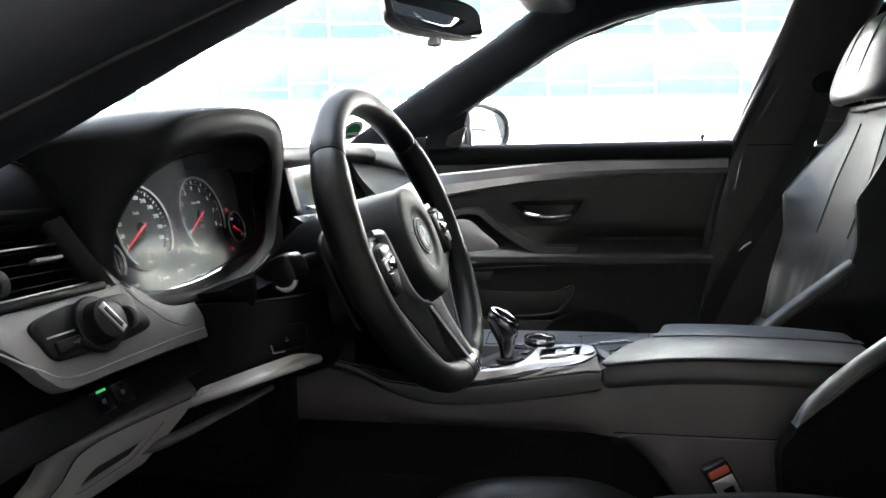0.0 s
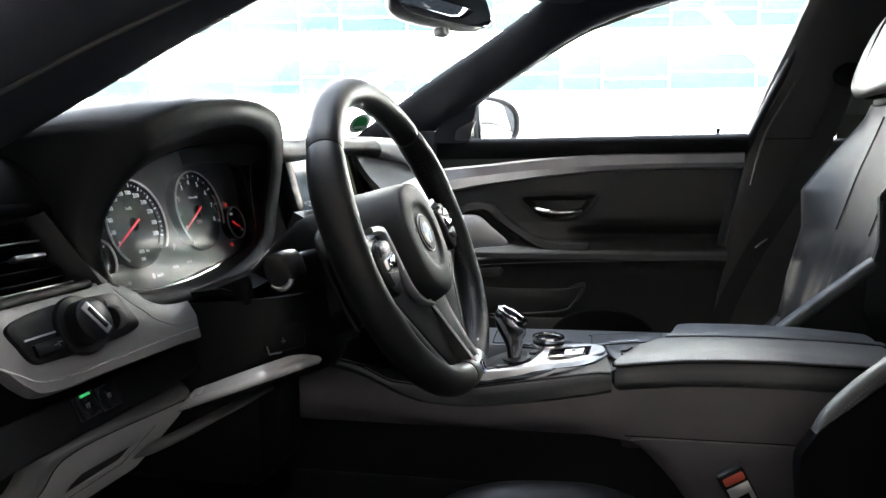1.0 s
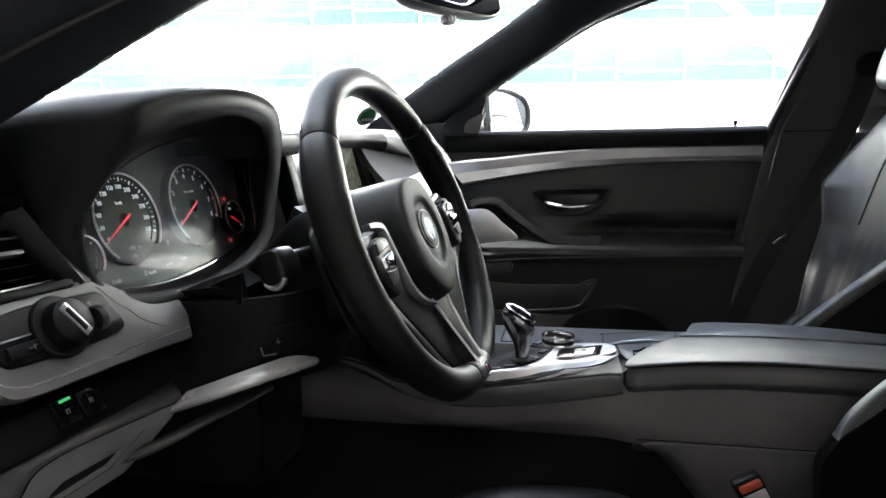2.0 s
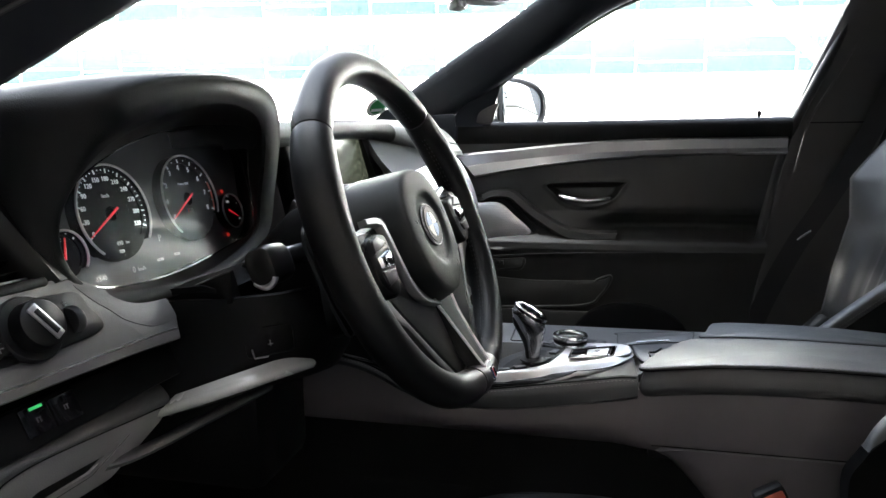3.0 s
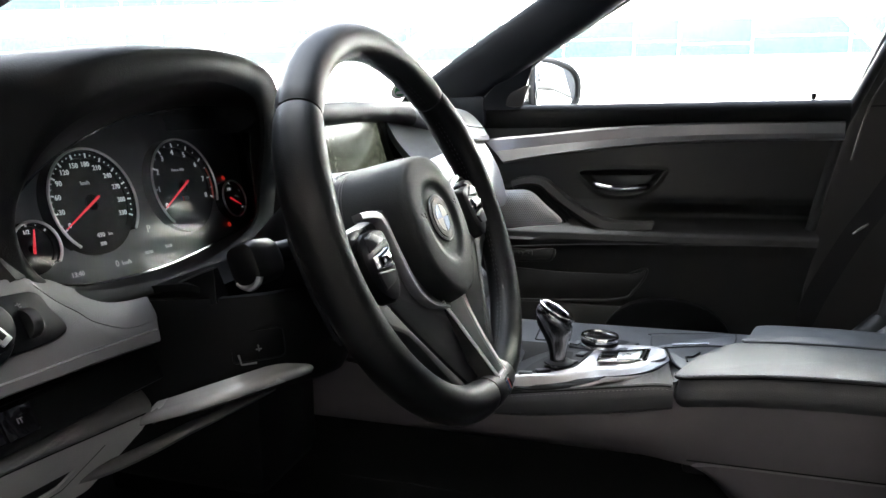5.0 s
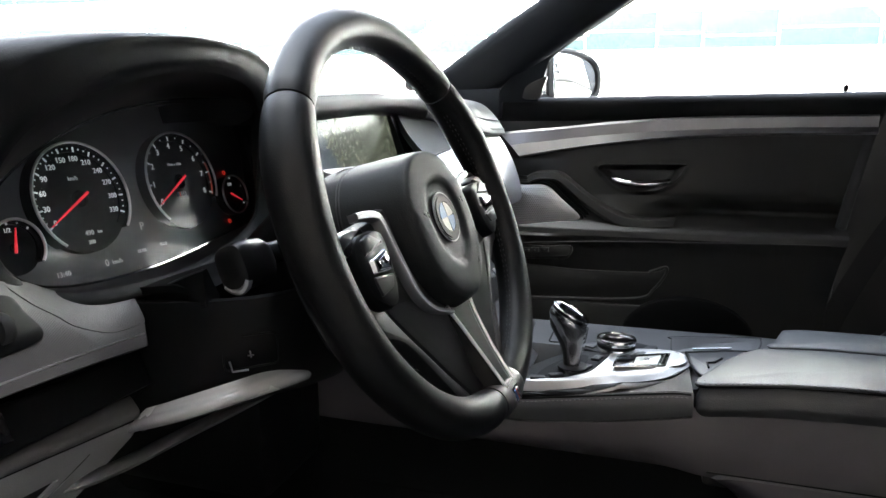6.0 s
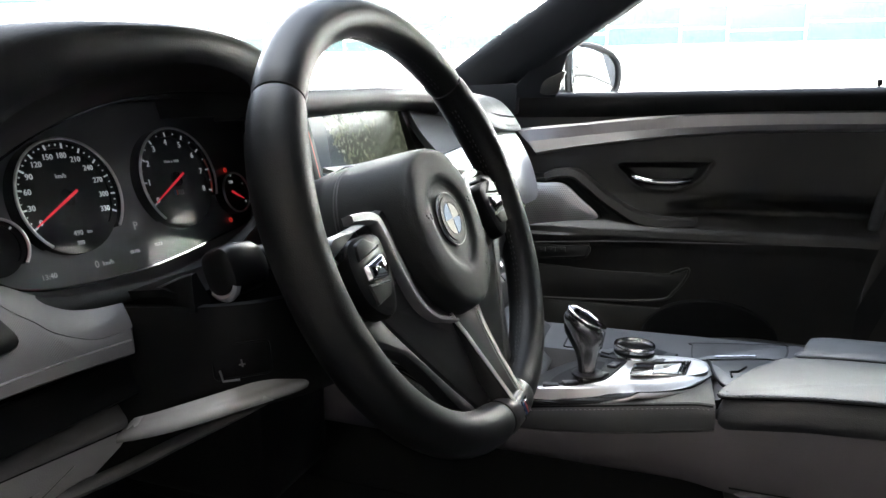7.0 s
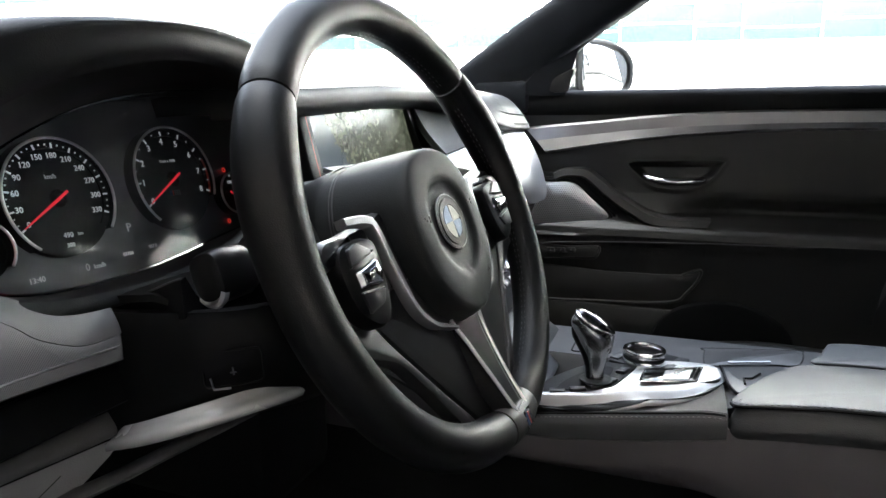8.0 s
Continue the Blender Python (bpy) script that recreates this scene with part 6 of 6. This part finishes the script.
# inner handle in its dish
DOORX = axes((0.690, 0, 0.70), (0, -1, 0), (0, 0, 1))
handle = part("handle_rim", on(DOORX, tube([(x, y, -0.0035) for x, y in (np.array(dish) - (0.016, 0.042)) * 1.015 + (0.016, 0.042)], 0.0022, 8, True)), LEATHER_GREY, door, "raised rim of the handle recess")
part("handle", on(DOORX, tube(curve([(-0.050, 0.041, -0.012), (-0.040, 0.037, 0.000), (-0.012, 0.030, 0.010), (0.03, 0.029, 0.012), (0.068, 0.032, 0.008), (0.086, 0.035, -0.006)], 30), [0.006 + 0.003 * math.sin(math.pi * k / 29) for k in range(30)], 12, flat=0.9)), CHROME, handle, "chrome pull handle")

# swept grab moulding with its stitched edge
top_line = curve([(-0.250, 0.040), (-0.226, 0.0500), (-0.176, 0.0505), (-0.142, 0.028), (-0.106, -0.001), (-0.060, -0.030), (-0.026, -0.045), (0.020, -0.056), (0.102, -0.057)], 50)
low_edge = curve([(-0.250, 0.030), (-0.226, 0.0390), (-0.183, 0.0385), (-0.153, 0.015), (-0.121, -0.012), (-0.078, -0.042), (-0.024, -0.074), (0.036, -0.074), (0.094, -0.068)], 50)
rows = []
for a, b in zip(top_line, low_edge):
    rows.append([(a[0], a[1], -0.004), (a[0], a[1], 0.016), (a[0] * 0.8 + b[0] * 0.2, a[1] * 0.8 + b[1] * 0.2, 0.024), (a[0] * 0.3 + b[0] * 0.7, a[1] * 0.3 + b[1] * 0.7, 0.026), (b[0], b[1], 0.016), (b[0], b[1], -0.004)])
grab = part("grab_moulding", on(DOORX, shell(rows, 0.006)), LEATHER_GREY, door, "swept leather grab moulding")
part("piping", on(DOORX, tube([(a[0], a[1], 0.017) for a in top_line], 0.0020, 8)), LEATHER_SOFT, grab)


# loudspeaker grille in a black surround
grille_line = curve([(-0.300, 0.010), (-0.250, 0.022), (-0.203, 0.020), (-0.165, -0.012), (-0.122, -0.052), (-0.140, -0.066), (-0.200, -0.080), (-0.300, -0.092)], 60, True)
speaker = part("speaker_grille", on(DOORX, plate(grille_line, 0.008, 0.002, Matrix.Translation((0, 0, 0.014)))), BRUSHED, door, "silver perforated loudspeaker grille")
gl = np.array(grille_line)


def inside(x, y, poly):
    hit = False
    for (x0, y0), (x1, y1) in zip(poly, np.roll(poly, -1, 0)):
        if (y0 > y) != (y1 > y) and x < (x1 - x0) * (y - y0) / (y1 - y0) + x0:
            hit = not hit
    return hit


bmh = bmesh.new()
shrunk = (gl - (-0.21, -0.035)) * 0.90 + (-0.21, -0.035)
row = 0
y = -0.090
while y < 0.03:
    x = -0.30 + (0.0026 if row % 2 else 0)
    while x < -0.11:
        if inside(x, y, shrunk):
            vs = [bmh.verts.new((x + 0.0012 * math.cos(a), y + 0.0012 * math.sin(a), 0.0225)) for a in np.linspace(0, 2 * math.pi, 6, endpoint=False)]
            bmh.faces.new(vs)
        x += 0.0052
    y += 0.0045
    row += 1
bmh.transform(DOORX)
tagged(part("perforation", bmh, RUBBER, speaker, smooth=0), kind="stuff")
part("speaker_surround", on(DOORX, plate([((x + 0.21) * 1.24 - 0.205, (y + 0.035) * 1.30 - 0.030) for x, y in grille_line], 0.020, 0.003, Matrix.Translation((0, 0, -0.014)))), RING_BLACK, speaker, "black surround of the loudspeaker")
for k, lift in ((1.08, 0.014), (1.17, 0.010)):
    ring = [((x + 0.21) * k - 0.21, (y + 0.035) * k - 0.035, lift) for x, y in grille_line]
    part("speaker_rim", on(DOORX, tube(ring, 0.0028, 8, True)), LEATHER_SOFT, speaker)

# armrest line, memory switches, map pocket
part("arm_joint", on(axes((0.648, 0, 0.70), (0, -1, 0), (0, 0, 1)), tube(curve([(-0.30, -0.124, 0.006), (-0.06, -0.108, 0.008), (0.20, -0.100, 0.007), (0.42, -0.095, 0.004)], 30), 0.0014, 6)), RUBBER, door, "dark joint below the armrest")
MEM = axes((0.6585, 0, 0.70), (0, -1, 0), (0, 0, 1))
mem = part("switch_plate", on(MEM, plate(curve([(-0.30, -0.130), (-0.20, -0.128), (-0.137, -0.125), (-0.146, -0.157), (-0.20, -0.160), (-0.30, -0.165)], 40, True), 0.006, 0.0015, Matrix.Translation((0, 0, -0.002)))), LEATHER_GREY, door, "seat memory switch plate")
part("plate_joint", on(MEM, tube([(x, y, 0.0042) for x, y in rounded([(-0.290, -0.128), (-0.135, -0.1195), (-0.1435, -0.1505), (-0.290, -0.165)], 0.006, 5)], 0.0011, 6, True)), RING_BLACK, mem, "dark joint round the switch plate")
for k in range(3):
    key = part("switch", on(MEM, box(0.020, 0.0115, 0.003, 0.001, (-0.2510 + 0.0245 * k, -0.1405 + 0.0016 * k, 0.0050))), PLASTIC_GREY, mem)
    part("switch_mark", on(MEM, box(0.003, 0.0035, 0.0006, 0, (-0.2510 + 0.0245 * k, -0.1405 + 0.0016 * k, 0.0067))), GREY_PRINT, key)
pocket = curve([(-0.30, -0.183), (-0.10, -0.184), (0.055, -0.180), (0.088, -0.168), (0.084, -0.190), (0.060, -0.222), (0.040, -0.240), (-0.05, -0.250), (-0.30, -0.262)], 60, True)
PKT = axes((0.664, 0, 0.70), (0, -1, 0), (0, 0, 1))
pk = part("map_pocket", on(PKT, plate(pocket, 0.004, 0.002, Matrix.Translation((0, 0, 0.002)))), DOOR_PLASTIC, door, "dark mouth of the map pocket")
part("pocket_lip", on(PKT, tube([(x, y, 0.006) for x, y in curve([(0.050, -0.180), (0.088, -0.166), (0.083, -0.192), (0.060, -0.224), (0.038, -0.243), (-0.05, -0.254), (-0.30, -0.266)], 30)], 0.0035, 8)), LEATHER_GREY, pk)
part("lower_pad", on(PKT, box(0.40, 0.075, 0.014, 0.006, (-0.12, -0.302, 0.004))), LEATHER_GREY, pk, "grey pocket front")
# added dark oval that stands in for the passenger seat's cushion bolster
oval = ellipse(0.14, -0.335, 0.15, 0.10, 40)
part("bolster_form", on(PKT, plate(oval, 0.020, 0.010, Matrix.Translation((0, 0, 0.0)))), CARPET, door, "dark rounded form low on the door, standing in for the seat's bolster")

# lock pin, rubber seal, window pane and its frame
part("lock_pin", on(pose(0.715, -0.437, 0.918), lathe([(0.008, 0), (0.008, 0.003), (0.0035, 0.005), (0.0035, 0.020), (0.0055, 0.022), (0.0060, 0.030), (0.004, 0.034), (0, 0.034)], 16)), PLASTIC, door, "black lock pin")
seal = curve([(0.712, -0.425, 0.30), (0.706, -0.436, 0.45), (0.702, -0.446, 0.59), (0.700, -0.490, 0.848), (0.702, -0.517, 0.922), (0.703, -0.568, 1.04), (0.695, -0.622, 1.165), (0.678, -0.662, 1.265)], 60)
part("door_seal", tube(seal, 0.012, 10), RUBBER, door, "black rubber door seal")
frame_line = curve([(0.712, -0.520, 0.925), (0.708, -0.578, 1.05), (0.700, -0.632, 1.17), (0.676, -0.685, 1.29), (0.660, -0.60, 1.318), (0.668, -0.40, 1.300), (0.678, -0.28, 1.275), (0.688, -0.15, 1.237), (0.694, -0.063, 1.204), (0.700, 0.091, 1.115), (0.703, 0.203, 1.042), (0.703, 0.245, 0.985), (0.703, 0.235, 0.925)], 90)
part("window_frame", tube(frame_line, 0.0095, 10), RUBBER, door, "black window frame")
rows = []
for z in np.linspace(0.91, 1.31, 14):
    back_y = float(np.interp(z, [0.925, 1.05, 1.17, 1.31], [-0.53, -0.585, -0.64, -0.69]))
    front_y = float(np.interp(z, [0.925, 1.04, 1.115, 1.204, 1.237, 1.275, 1.30, 1.31], [0.24, 0.205, 0.091, -0.063, -0.15, -0.28, -0.40, -0.52]))
    rows.append([(0.712 - 0.10 * max(0, z - 0.93) ** 1.3, y, z) for y in np.linspace(front_y, back_y, 10)])
pane = part("window_pane", shell(rows, 0.004), GLASS, door, "clear side window pane")
pane.visible_shadow = False
# mirror triangle and pillar foot
part("mirror_triangle", shell([[(0.690 - 0.02 * f, y0 + (y1 - y0) * f, z0 + (z1 - z0) * f) for f in np.linspace(0, 1, 5)] for (y0, z0), (y1, z1) in (((0.235, 0.925), (0.34, 0.925)), ((0.232, 0.955), (0.33, 0.95)), ((0.222, 0.985), (0.30, 0.985)), ((0.210, 1.04), (0.24, 1.045)))], -0.015), HEADLINER, door, "black corner panel at the window's front")
part("tweeter", plate(curve([(-0.230, 0.232), (-0.218, 0.262), (-0.210, 0.284), (-0.235, 0.275), (-0.262, 0.262), (-0.280, 0.236)], 40, True), 0.010, 0.003, axes((0.678, 0, 0.70), (0, -1, 0), (0, 0, 1))), PLASTIC_GREY, door, "grey tweeter cover")

# belt line of the centre pillar, belt and its slot
belt = thing("seat_belt", "black seat belt with a bright latch plate", "seat belt", (0.70, -0.60, 0.62))
run = curve([(0.690, -0.735, 1.075), (0.688, -0.70, 0.95), (0.685, -0.64, 0.82), (0.680, -0.575, 0.70), (0.680, -0.53, 0.62), (0.690, -0.48, 0.50), (0.70, -0.44, 0.38)], 40)
part("webbing", loft([[(p[0], p[1] - 0.022, p[2] - 0.01), (p[0] - 0.002, p[1], p[2]), (p[0], p[1] + 0.022, p[2] + 0.01), (p[0] + 0.002, p[1], p[2])] for p in run]), WEB, belt)
part("anchor", on(axes((0.690, -0.735, 1.075), (0, -1, 0), (0, 0, 1)), plate(curve(ellipse(0, 0, 0.035, 0.03, 16), 32, True), 0.02, 0.006)), PLASTIC, belt, "black belt anchor")
for k in range(2):
    part("latch_plate", on(pose(0.674, -0.548 + 0.006 * k, 0.650 - 0.006 * k, -38), box(0.006, 0.030, 0.0045, 0.001)), CHROME, belt, "bright latch plate")

# ---- seats ----
def seat_back(cx):
    """Front face of a backrest: flat middle, two wings that stand forward."""
    rows = []
    for z in np.linspace(0.48, 0.985, 60):
        lean = -0.572 - 0.30 * (z - 0.48)
        width = 0.255 - 0.065 * smoothstep(0.80, 0.965, z) - 0.03 * smoothstep(0.60, 0.48, z)
        row = []
        for u in np.linspace(-1, 1, 41):
            a = abs(u)
            wing = min(1, max(0, (a - 0.32) / 0.42)) - 0.15 * smoothstep(0.72, 0.80, a)
            out = wing * float(np.interp(z, [0.48, 0.70, 0.79, 0.955, 1.0], [0.02, 0.034, 0.068, 0.004, 0.0]))
            lumbar = 0.004 * smoothstep(0.715, 0.660, z + 0.08 * a * a) * (a < 0.62)
            pleat = 0.0050 * abs(math.sin(u * 19)) * (a < 0.55) * smoothstep(0.69, 0.64, z)
            row.append((cx + u * width, lean + out + lumbar - pleat - (0.30 if u < 0 else 0.10) * smoothstep(0.75, 1.02, a), z))
        rows.append(row)
    return rows


def car_seat(name, cx, label, dy=0.0):
    seat = thing(name, label, "car seat", (cx, -0.35, 0.23))
    shift = Matrix.Translation((0, dy, 0))
    rows = seat_back(cx)
    part("backrest", on(shift, shell([r[5:] for r in rows], 0.10)), SEAT_LEATHER, seat, "black leather backrest with side wings", smooth=85)
    # the flank takes darker leather in place of the shade on that side
    for cut in (slice(0, 6),):
        part("backrest_side", on(shift, shell([[np.array(p) - (0, 0.002, 0) for p in r[cut]] for r in rows], 0.10)), LEATHER_SOFT, seat, "backrest flank, darkened for its shaded side")
    for s in (-1, 1):
        line = []
        for z in np.linspace(0.56, 0.93, 24):
            i = int(round((z - 0.48) / 0.505 * 59))
            j = 20 + s * 15
            p = rows[i][j]
            line.append((p[0], p[1] + 0.002, p[2]))
        stitches(line, "stitching", seat, lift=(0, 0.002 + dy, 0))
    for j in (14, 26):
        valley = [(rows[i][j][0], rows[i][j][1] + 0.0005 + dy, rows[i][j][2]) for i in range(26, 56)]
        part("seam", tube(valley, 0.0022, 6), RING_BLACK, seat, "dark seam between middle and wing")
    # cushion with raised side bolsters
    rows = []
    for y in np.linspace(-0.62, 0.0, 30):
        f = (y + 0.62) / 0.62
        row = []
        for u in np.linspace(-1, 1, 33):
            a = abs(u)
            bol = smoothstep(0.52, 0.74, a) - 0.95 * smoothstep(0.82, 1.0, a)
            z = 0.335 + 0.02 * f + 0.055 * bol * (1 - 0.5 * smoothstep(0.6, 1.0, f)) + 0.12 * smoothstep(0.25, 0.0, f) * bol - 0.05 * smoothstep(0.88, 1.0, f) - 0.09 * smoothstep(0.9, 1.0, a)
            pleat = 0.003 * abs(math.sin(u * 16)) * (a < 0.5)
            row.append((cx + u * 0.255, y, z - pleat))
        rows.append(row)
    part("cushion", on(shift, shell(rows, -0.13)), SEAT_LEATHER, seat, "black leather cushion with side bolsters")
    part("base", on(shift, box(0.40, 0.42, 0.10, 0.02, (cx, -0.33, 0.275))), PLASTIC, seat)
    # headrest on two posts
    head = []
    for z, d, w in ((0.992, 0.030, 0.085), (0.997, 0.046, 0.105), (1.02, 0.058, 0.124), (1.06, 0.060, 0.130), (1.11, 0.056, 0.126), (1.15, 0.048, 0.114), (1.176, 0.035, 0.097), (1.187, 0.015, 0.06)):
        cy = -0.700 - 0.28 * (z - 1.0)
        head.append([(cx + x, cy + y, z) for x, y in ellipse(0, 0, w, d, 40, 3.0)])
    hr = part("headrest", on(shift, loft([curve([h[i] for h in head], 26) for i in range(40)], closed=False, loop=True)), SEAT_LEATHER, seat, "padded leather headrest with two seams")
    for x in (-0.045, 0.035):
        pts = [(cx + x, -0.700 - 0.28 * (z - 1.0) + d * 1.005, z) for z, d in ((1.008, 0.046), (1.03, 0.056), (1.07, 0.058), (1.12, 0.055), (1.16, 0.047), (1.183, 0.034))]
        part("seam", on(shift, tube(curve(pts, 24), 0.0016, 6)), RUBBER, hr)
    for s in (-1, 1):
        part("post", on(shift, tube([(cx + s * 0.055, -0.735, 0.95), (cx + s * 0.055, -0.712, 1.01)], 0.006, 12)), CHROME, seat, "chrome headrest post")
    part("shoulder_bar", on(shift, box(0.20, 0.06, 0.014, 0.005, (cx, -0.735, 0.985))), PLASTIC_GREY, seat)
    return seat


passenger = car_seat("passenger_seat", 0.385, "black leather sports seat beside the passenger door")
driver = car_seat("driver_seat", -0.445, "black leather sports seat at the open door", -0.10)
# its inner bolsters beside the console, in darker leather to stand for footwell shade
ridge = [(0.18, 0.295, 0.02), (0.15, 0.310, 0.045), (0.08, 0.322, 0.058), (0.0, 0.326, 0.062), (-0.08, 0.326, 0.060), (-0.15, 0.308, 0.052), (-0.20, 0.282, 0.040), (-0.235, 0.25, 0.02)]
rings = [[(-0.215 + r * 0.95 * math.cos(a), y, z + r * math.sin(a) * (1.0 if math.sin(a) > 0 else 1.9)) for a in np.linspace(0, 2 * math.pi, 28, endpoint=False)] for y, z, r in curve(ridge, 30)]
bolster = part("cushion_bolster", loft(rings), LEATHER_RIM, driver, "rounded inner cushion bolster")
stitches([(-0.215 + r * 0.95 * math.cos(2.2), y, z + r * math.sin(2.2) + 0.001) for y, z, r in curve(ridge, 40)[5:34]], "stitching", bolster, GREY_THREAD)


def lower_wing(seat, cx, path, half=0.016):
    """A backrest's lower side wing: a narrow rounded front edge with a stitched rim and a plain flank darkened for
    shade.
    """
    p = curve(path, 40)
    d = np.gradient(p, axis=0)
    d /= np.linalg.norm(d, axis=1, keepdims=True)
    back = np.stack([-d[:, 1], d[:, 0]], 1)
    back *= np.sign(-back[:, 1:2])
    rings = []
    for i, (y, z) in enumerate(p):
        k = smoothstep(-0.5, 5, i) * (1 - 0.3 * smoothstep(34, 39.5, i))
        rings.append([(cx + u * half, y + back[i, 0] * (v + 0.012) * k, z + back[i, 1] * (v + 0.012) * k) for u, v in ellipse(0, 0, 1, 0.012, 24, 3.0)])
    # paler leather on the edge, darker on the flank: lit and shaded sides
    edge = part("wing_edge", loft(rings), LEATHER_LIT, seat, "smooth leather front edge of the side wing, lightened as lit")
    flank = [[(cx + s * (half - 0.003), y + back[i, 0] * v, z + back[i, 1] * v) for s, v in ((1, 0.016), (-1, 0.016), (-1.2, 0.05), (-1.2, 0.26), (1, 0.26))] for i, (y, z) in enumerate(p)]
    part("wing_flank", loft(flank), LEATHER_SOFT, seat, "flank of the side wing, darkened for its shaded side")
    for v in (0.012, 0.017):
        stitches([(cx - half - 0.0006, y + b[0] * v, z + b[1] * v) for (y, z), b in list(zip(p, back))[4:]], "stitching", edge, GREY_THREAD)


lower_wing(driver, -0.185, [(-0.362, 0.480), (-0.368, 0.497), (-0.382, 0.520), (-0.415, 0.557), (-0.470, 0.606), (-0.54, 0.66), (-0.62, 0.72)], 0.011)
lower_wing(passenger, 0.208, [(-0.385, 0.47), (-0.415, 0.508), (-0.452, 0.546), (-0.535, 0.618), (-0.605, 0.675), (-0.66, 0.705)])

# side of the seat away from the light, its shade painted near-black
side = curve([(-0.366, 0.490), (-0.352, 0.470), (-0.338, 0.440), (-0.342, 0.380), (-0.352, 0.300), (-0.36, 0.245), (-0.60, 0.245), (-0.78, 0.245), (-0.78, 0.45), (-0.70, 0.70), (-0.58, 0.655), (-0.47, 0.575), (-0.40, 0.520)], 70, True)
part("seat_flank", loft([[(x, y * k + (k - 1) * 0.55, (z - 0.45) * k + 0.45) for y, z in side] for x, k in ((-0.1985, 0.955), (-0.1975, 0.972), (-0.192, 0.98), (-0.176, 0.98))]), FLANK_SHADE, driver, "flank of the seat, painted near-black for its shade", smooth=50)

# buckle beside the driver's seat
buckle = thing("belt_buckle", "black seat belt buckle with a red release key", "belt buckle", (-0.187, -0.24, 0.40))
BUCKLE = axes((-0.185, -0.268, 0.388), (0.12, -0.85, 0.45), (0, 0.47, 0.88))
part("case", on(BUCKLE, box(0.040, 0.085, 0.020, 0.005, (0.0, -0.01, 0))), PLASTIC, buckle)
part("release_key", on(BUCKLE, box(0.032, 0.014, 0.010, 0.003, (0, 0.020, 0.006))), ORANGE, buckle, "orange-red release key")
part("plate", on(BUCKLE, box(0.032, 0.045, 0.003, 0.001, (0, -0.012, 0.0105))), SATIN, buckle, "silver label plate")
part("label_block", on(BUCKLE, box(0.016, 0.018, 0.001, 0, (0.001, -0.014, 0.0125))), PLASTIC, buckle)

# ---- mirrors ----
mirror = thing("rear_view_mirror", "black rear-view mirror on the windscreen", "mirror", (0.0, 0.19, 1.15))
MIR = axes((0.012, 0.180, 1.130), (0.906, -0.423, 0.075), (0, 0.20, 1.0))
outline = curve(ellipse(0, 0, 0.148, 0.037, 40, 4.0), 80, True)
part("case", on(MIR, loft([[(x * k, y * k, z) for x, y in outline] for k, z in ((0.55, -0.042), (0.82, -0.036), (0.96, -0.020), (1.0, -0.004), (0.985, 0.002), (0.95, 0.003))])), PLASTIC, mirror, "black mirror case")
part("glass", plate([(x * 0.945, y * 0.90) for x, y in outline], 0.002, 0.0005, MIR @ Matrix.Translation((0, 0, 0.0025))), MIRROR, mirror, "mirror glass")
part("stalk", tube(curve([(-0.012, 0.215, 1.135), (-0.02, 0.255, 1.17), (-0.025, 0.29, 1.215)], 12), [0.016] * 12, 12), PLASTIC, mirror)
part("foot", loft([[(-0.03 + x, y, z) for x, y in ellipse(0, 0.28, w, 0.03, 24, 3)] for z, w in ((1.16, 0.035), (1.20, 0.045), (1.235, 0.05))]), PLASTIC, mirror)
part("sensor", on(MIR @ pose(-0.014, -0.047, -0.012), merged(box(0.030, 0.014, 0.020, 0.005), box(0.006, 0.010, 0.004, 0.001, (-0.007, 0, 0.011)), box(0.006, 0.010, 0.004, 0.001, (0.005, 0, 0.011)))), SATIN, mirror, "small grey sensor below the mirror")

wing = thing("door_mirror", "dark door mirror outside the passenger window", "mirror", (0.90, 0.17, 0.94))
WING = axes((0.915, 0.172, 1.000), (0.78, -0.62, 0.0), (0, 0.0, 1.0)) @ Matrix.Diagonal((1.22, 1.0, 1.0, 1.0))
wl = curve([(-0.078, 0.058), (-0.045, 0.068), (0.0, 0.067), (0.045, 0.055), (0.072, 0.028), (0.078, -0.010), (0.070, -0.045), (0.045, -0.063), (-0.02, -0.066), (-0.076, -0.064)], 70, True)
part("case", on(WING, loft([[(x * k, y * k, z) for x, y in wl] for k, z in ((0.45, -0.085), (0.80, -0.07), (0.96, -0.035), (1.0, 0.0), (0.985, 0.004), (0.94, 0.004))])), PAINT, wing, "dark painted mirror case")
part("rim", on(WING, tube([(x * 0.965, y * 0.965, 0.004) for x, y in wl], 0.0085, 8, True)), RUBBER, wing)
part("glass", plate([(x * 0.93, y * 0.93) for x, y in wl], 0.002, 0.0005, WING @ pose(0, 0, 0.0055, -2, 5)), MIRROR, wing, "mirror glass")
part("arm", tube([(0.86, 0.235, 0.935), (0.78, 0.26, 0.925), (0.72, 0.27, 0.92)], 0.022, 12), PLASTIC, wing)

# round emission sticker at the windscreen's lower corner
sticker = thing("windscreen_sticker", "round green and white sticker inside the windscreen", "sticker", (0.655, 0.538, 0.983))
STICK = axes((0.655, 0.538, 0.983), (0.80, -0.58, 0.10), (0.05, -0.75, 0.66))
part("disc", on(STICK, lathe([(0.036, 0), (0.036, 0.0006), (0, 0.0006)], 40)), WHITE_PRINT, sticker)
part("green_field", on(STICK @ Matrix.Translation((0, 0, 0.0012)), lathe([(0.025, 0), (0.025, 0.0004), (0, 0.0004)], 40)), BADGE_GREEN, sticker, "green printed field")
part("bar", on(STICK @ Matrix.Translation((0, -0.012, 0.0020)), box(0.036, 0.009, 0.0006)), WHITE_PRINT, sticker, "white writing field")
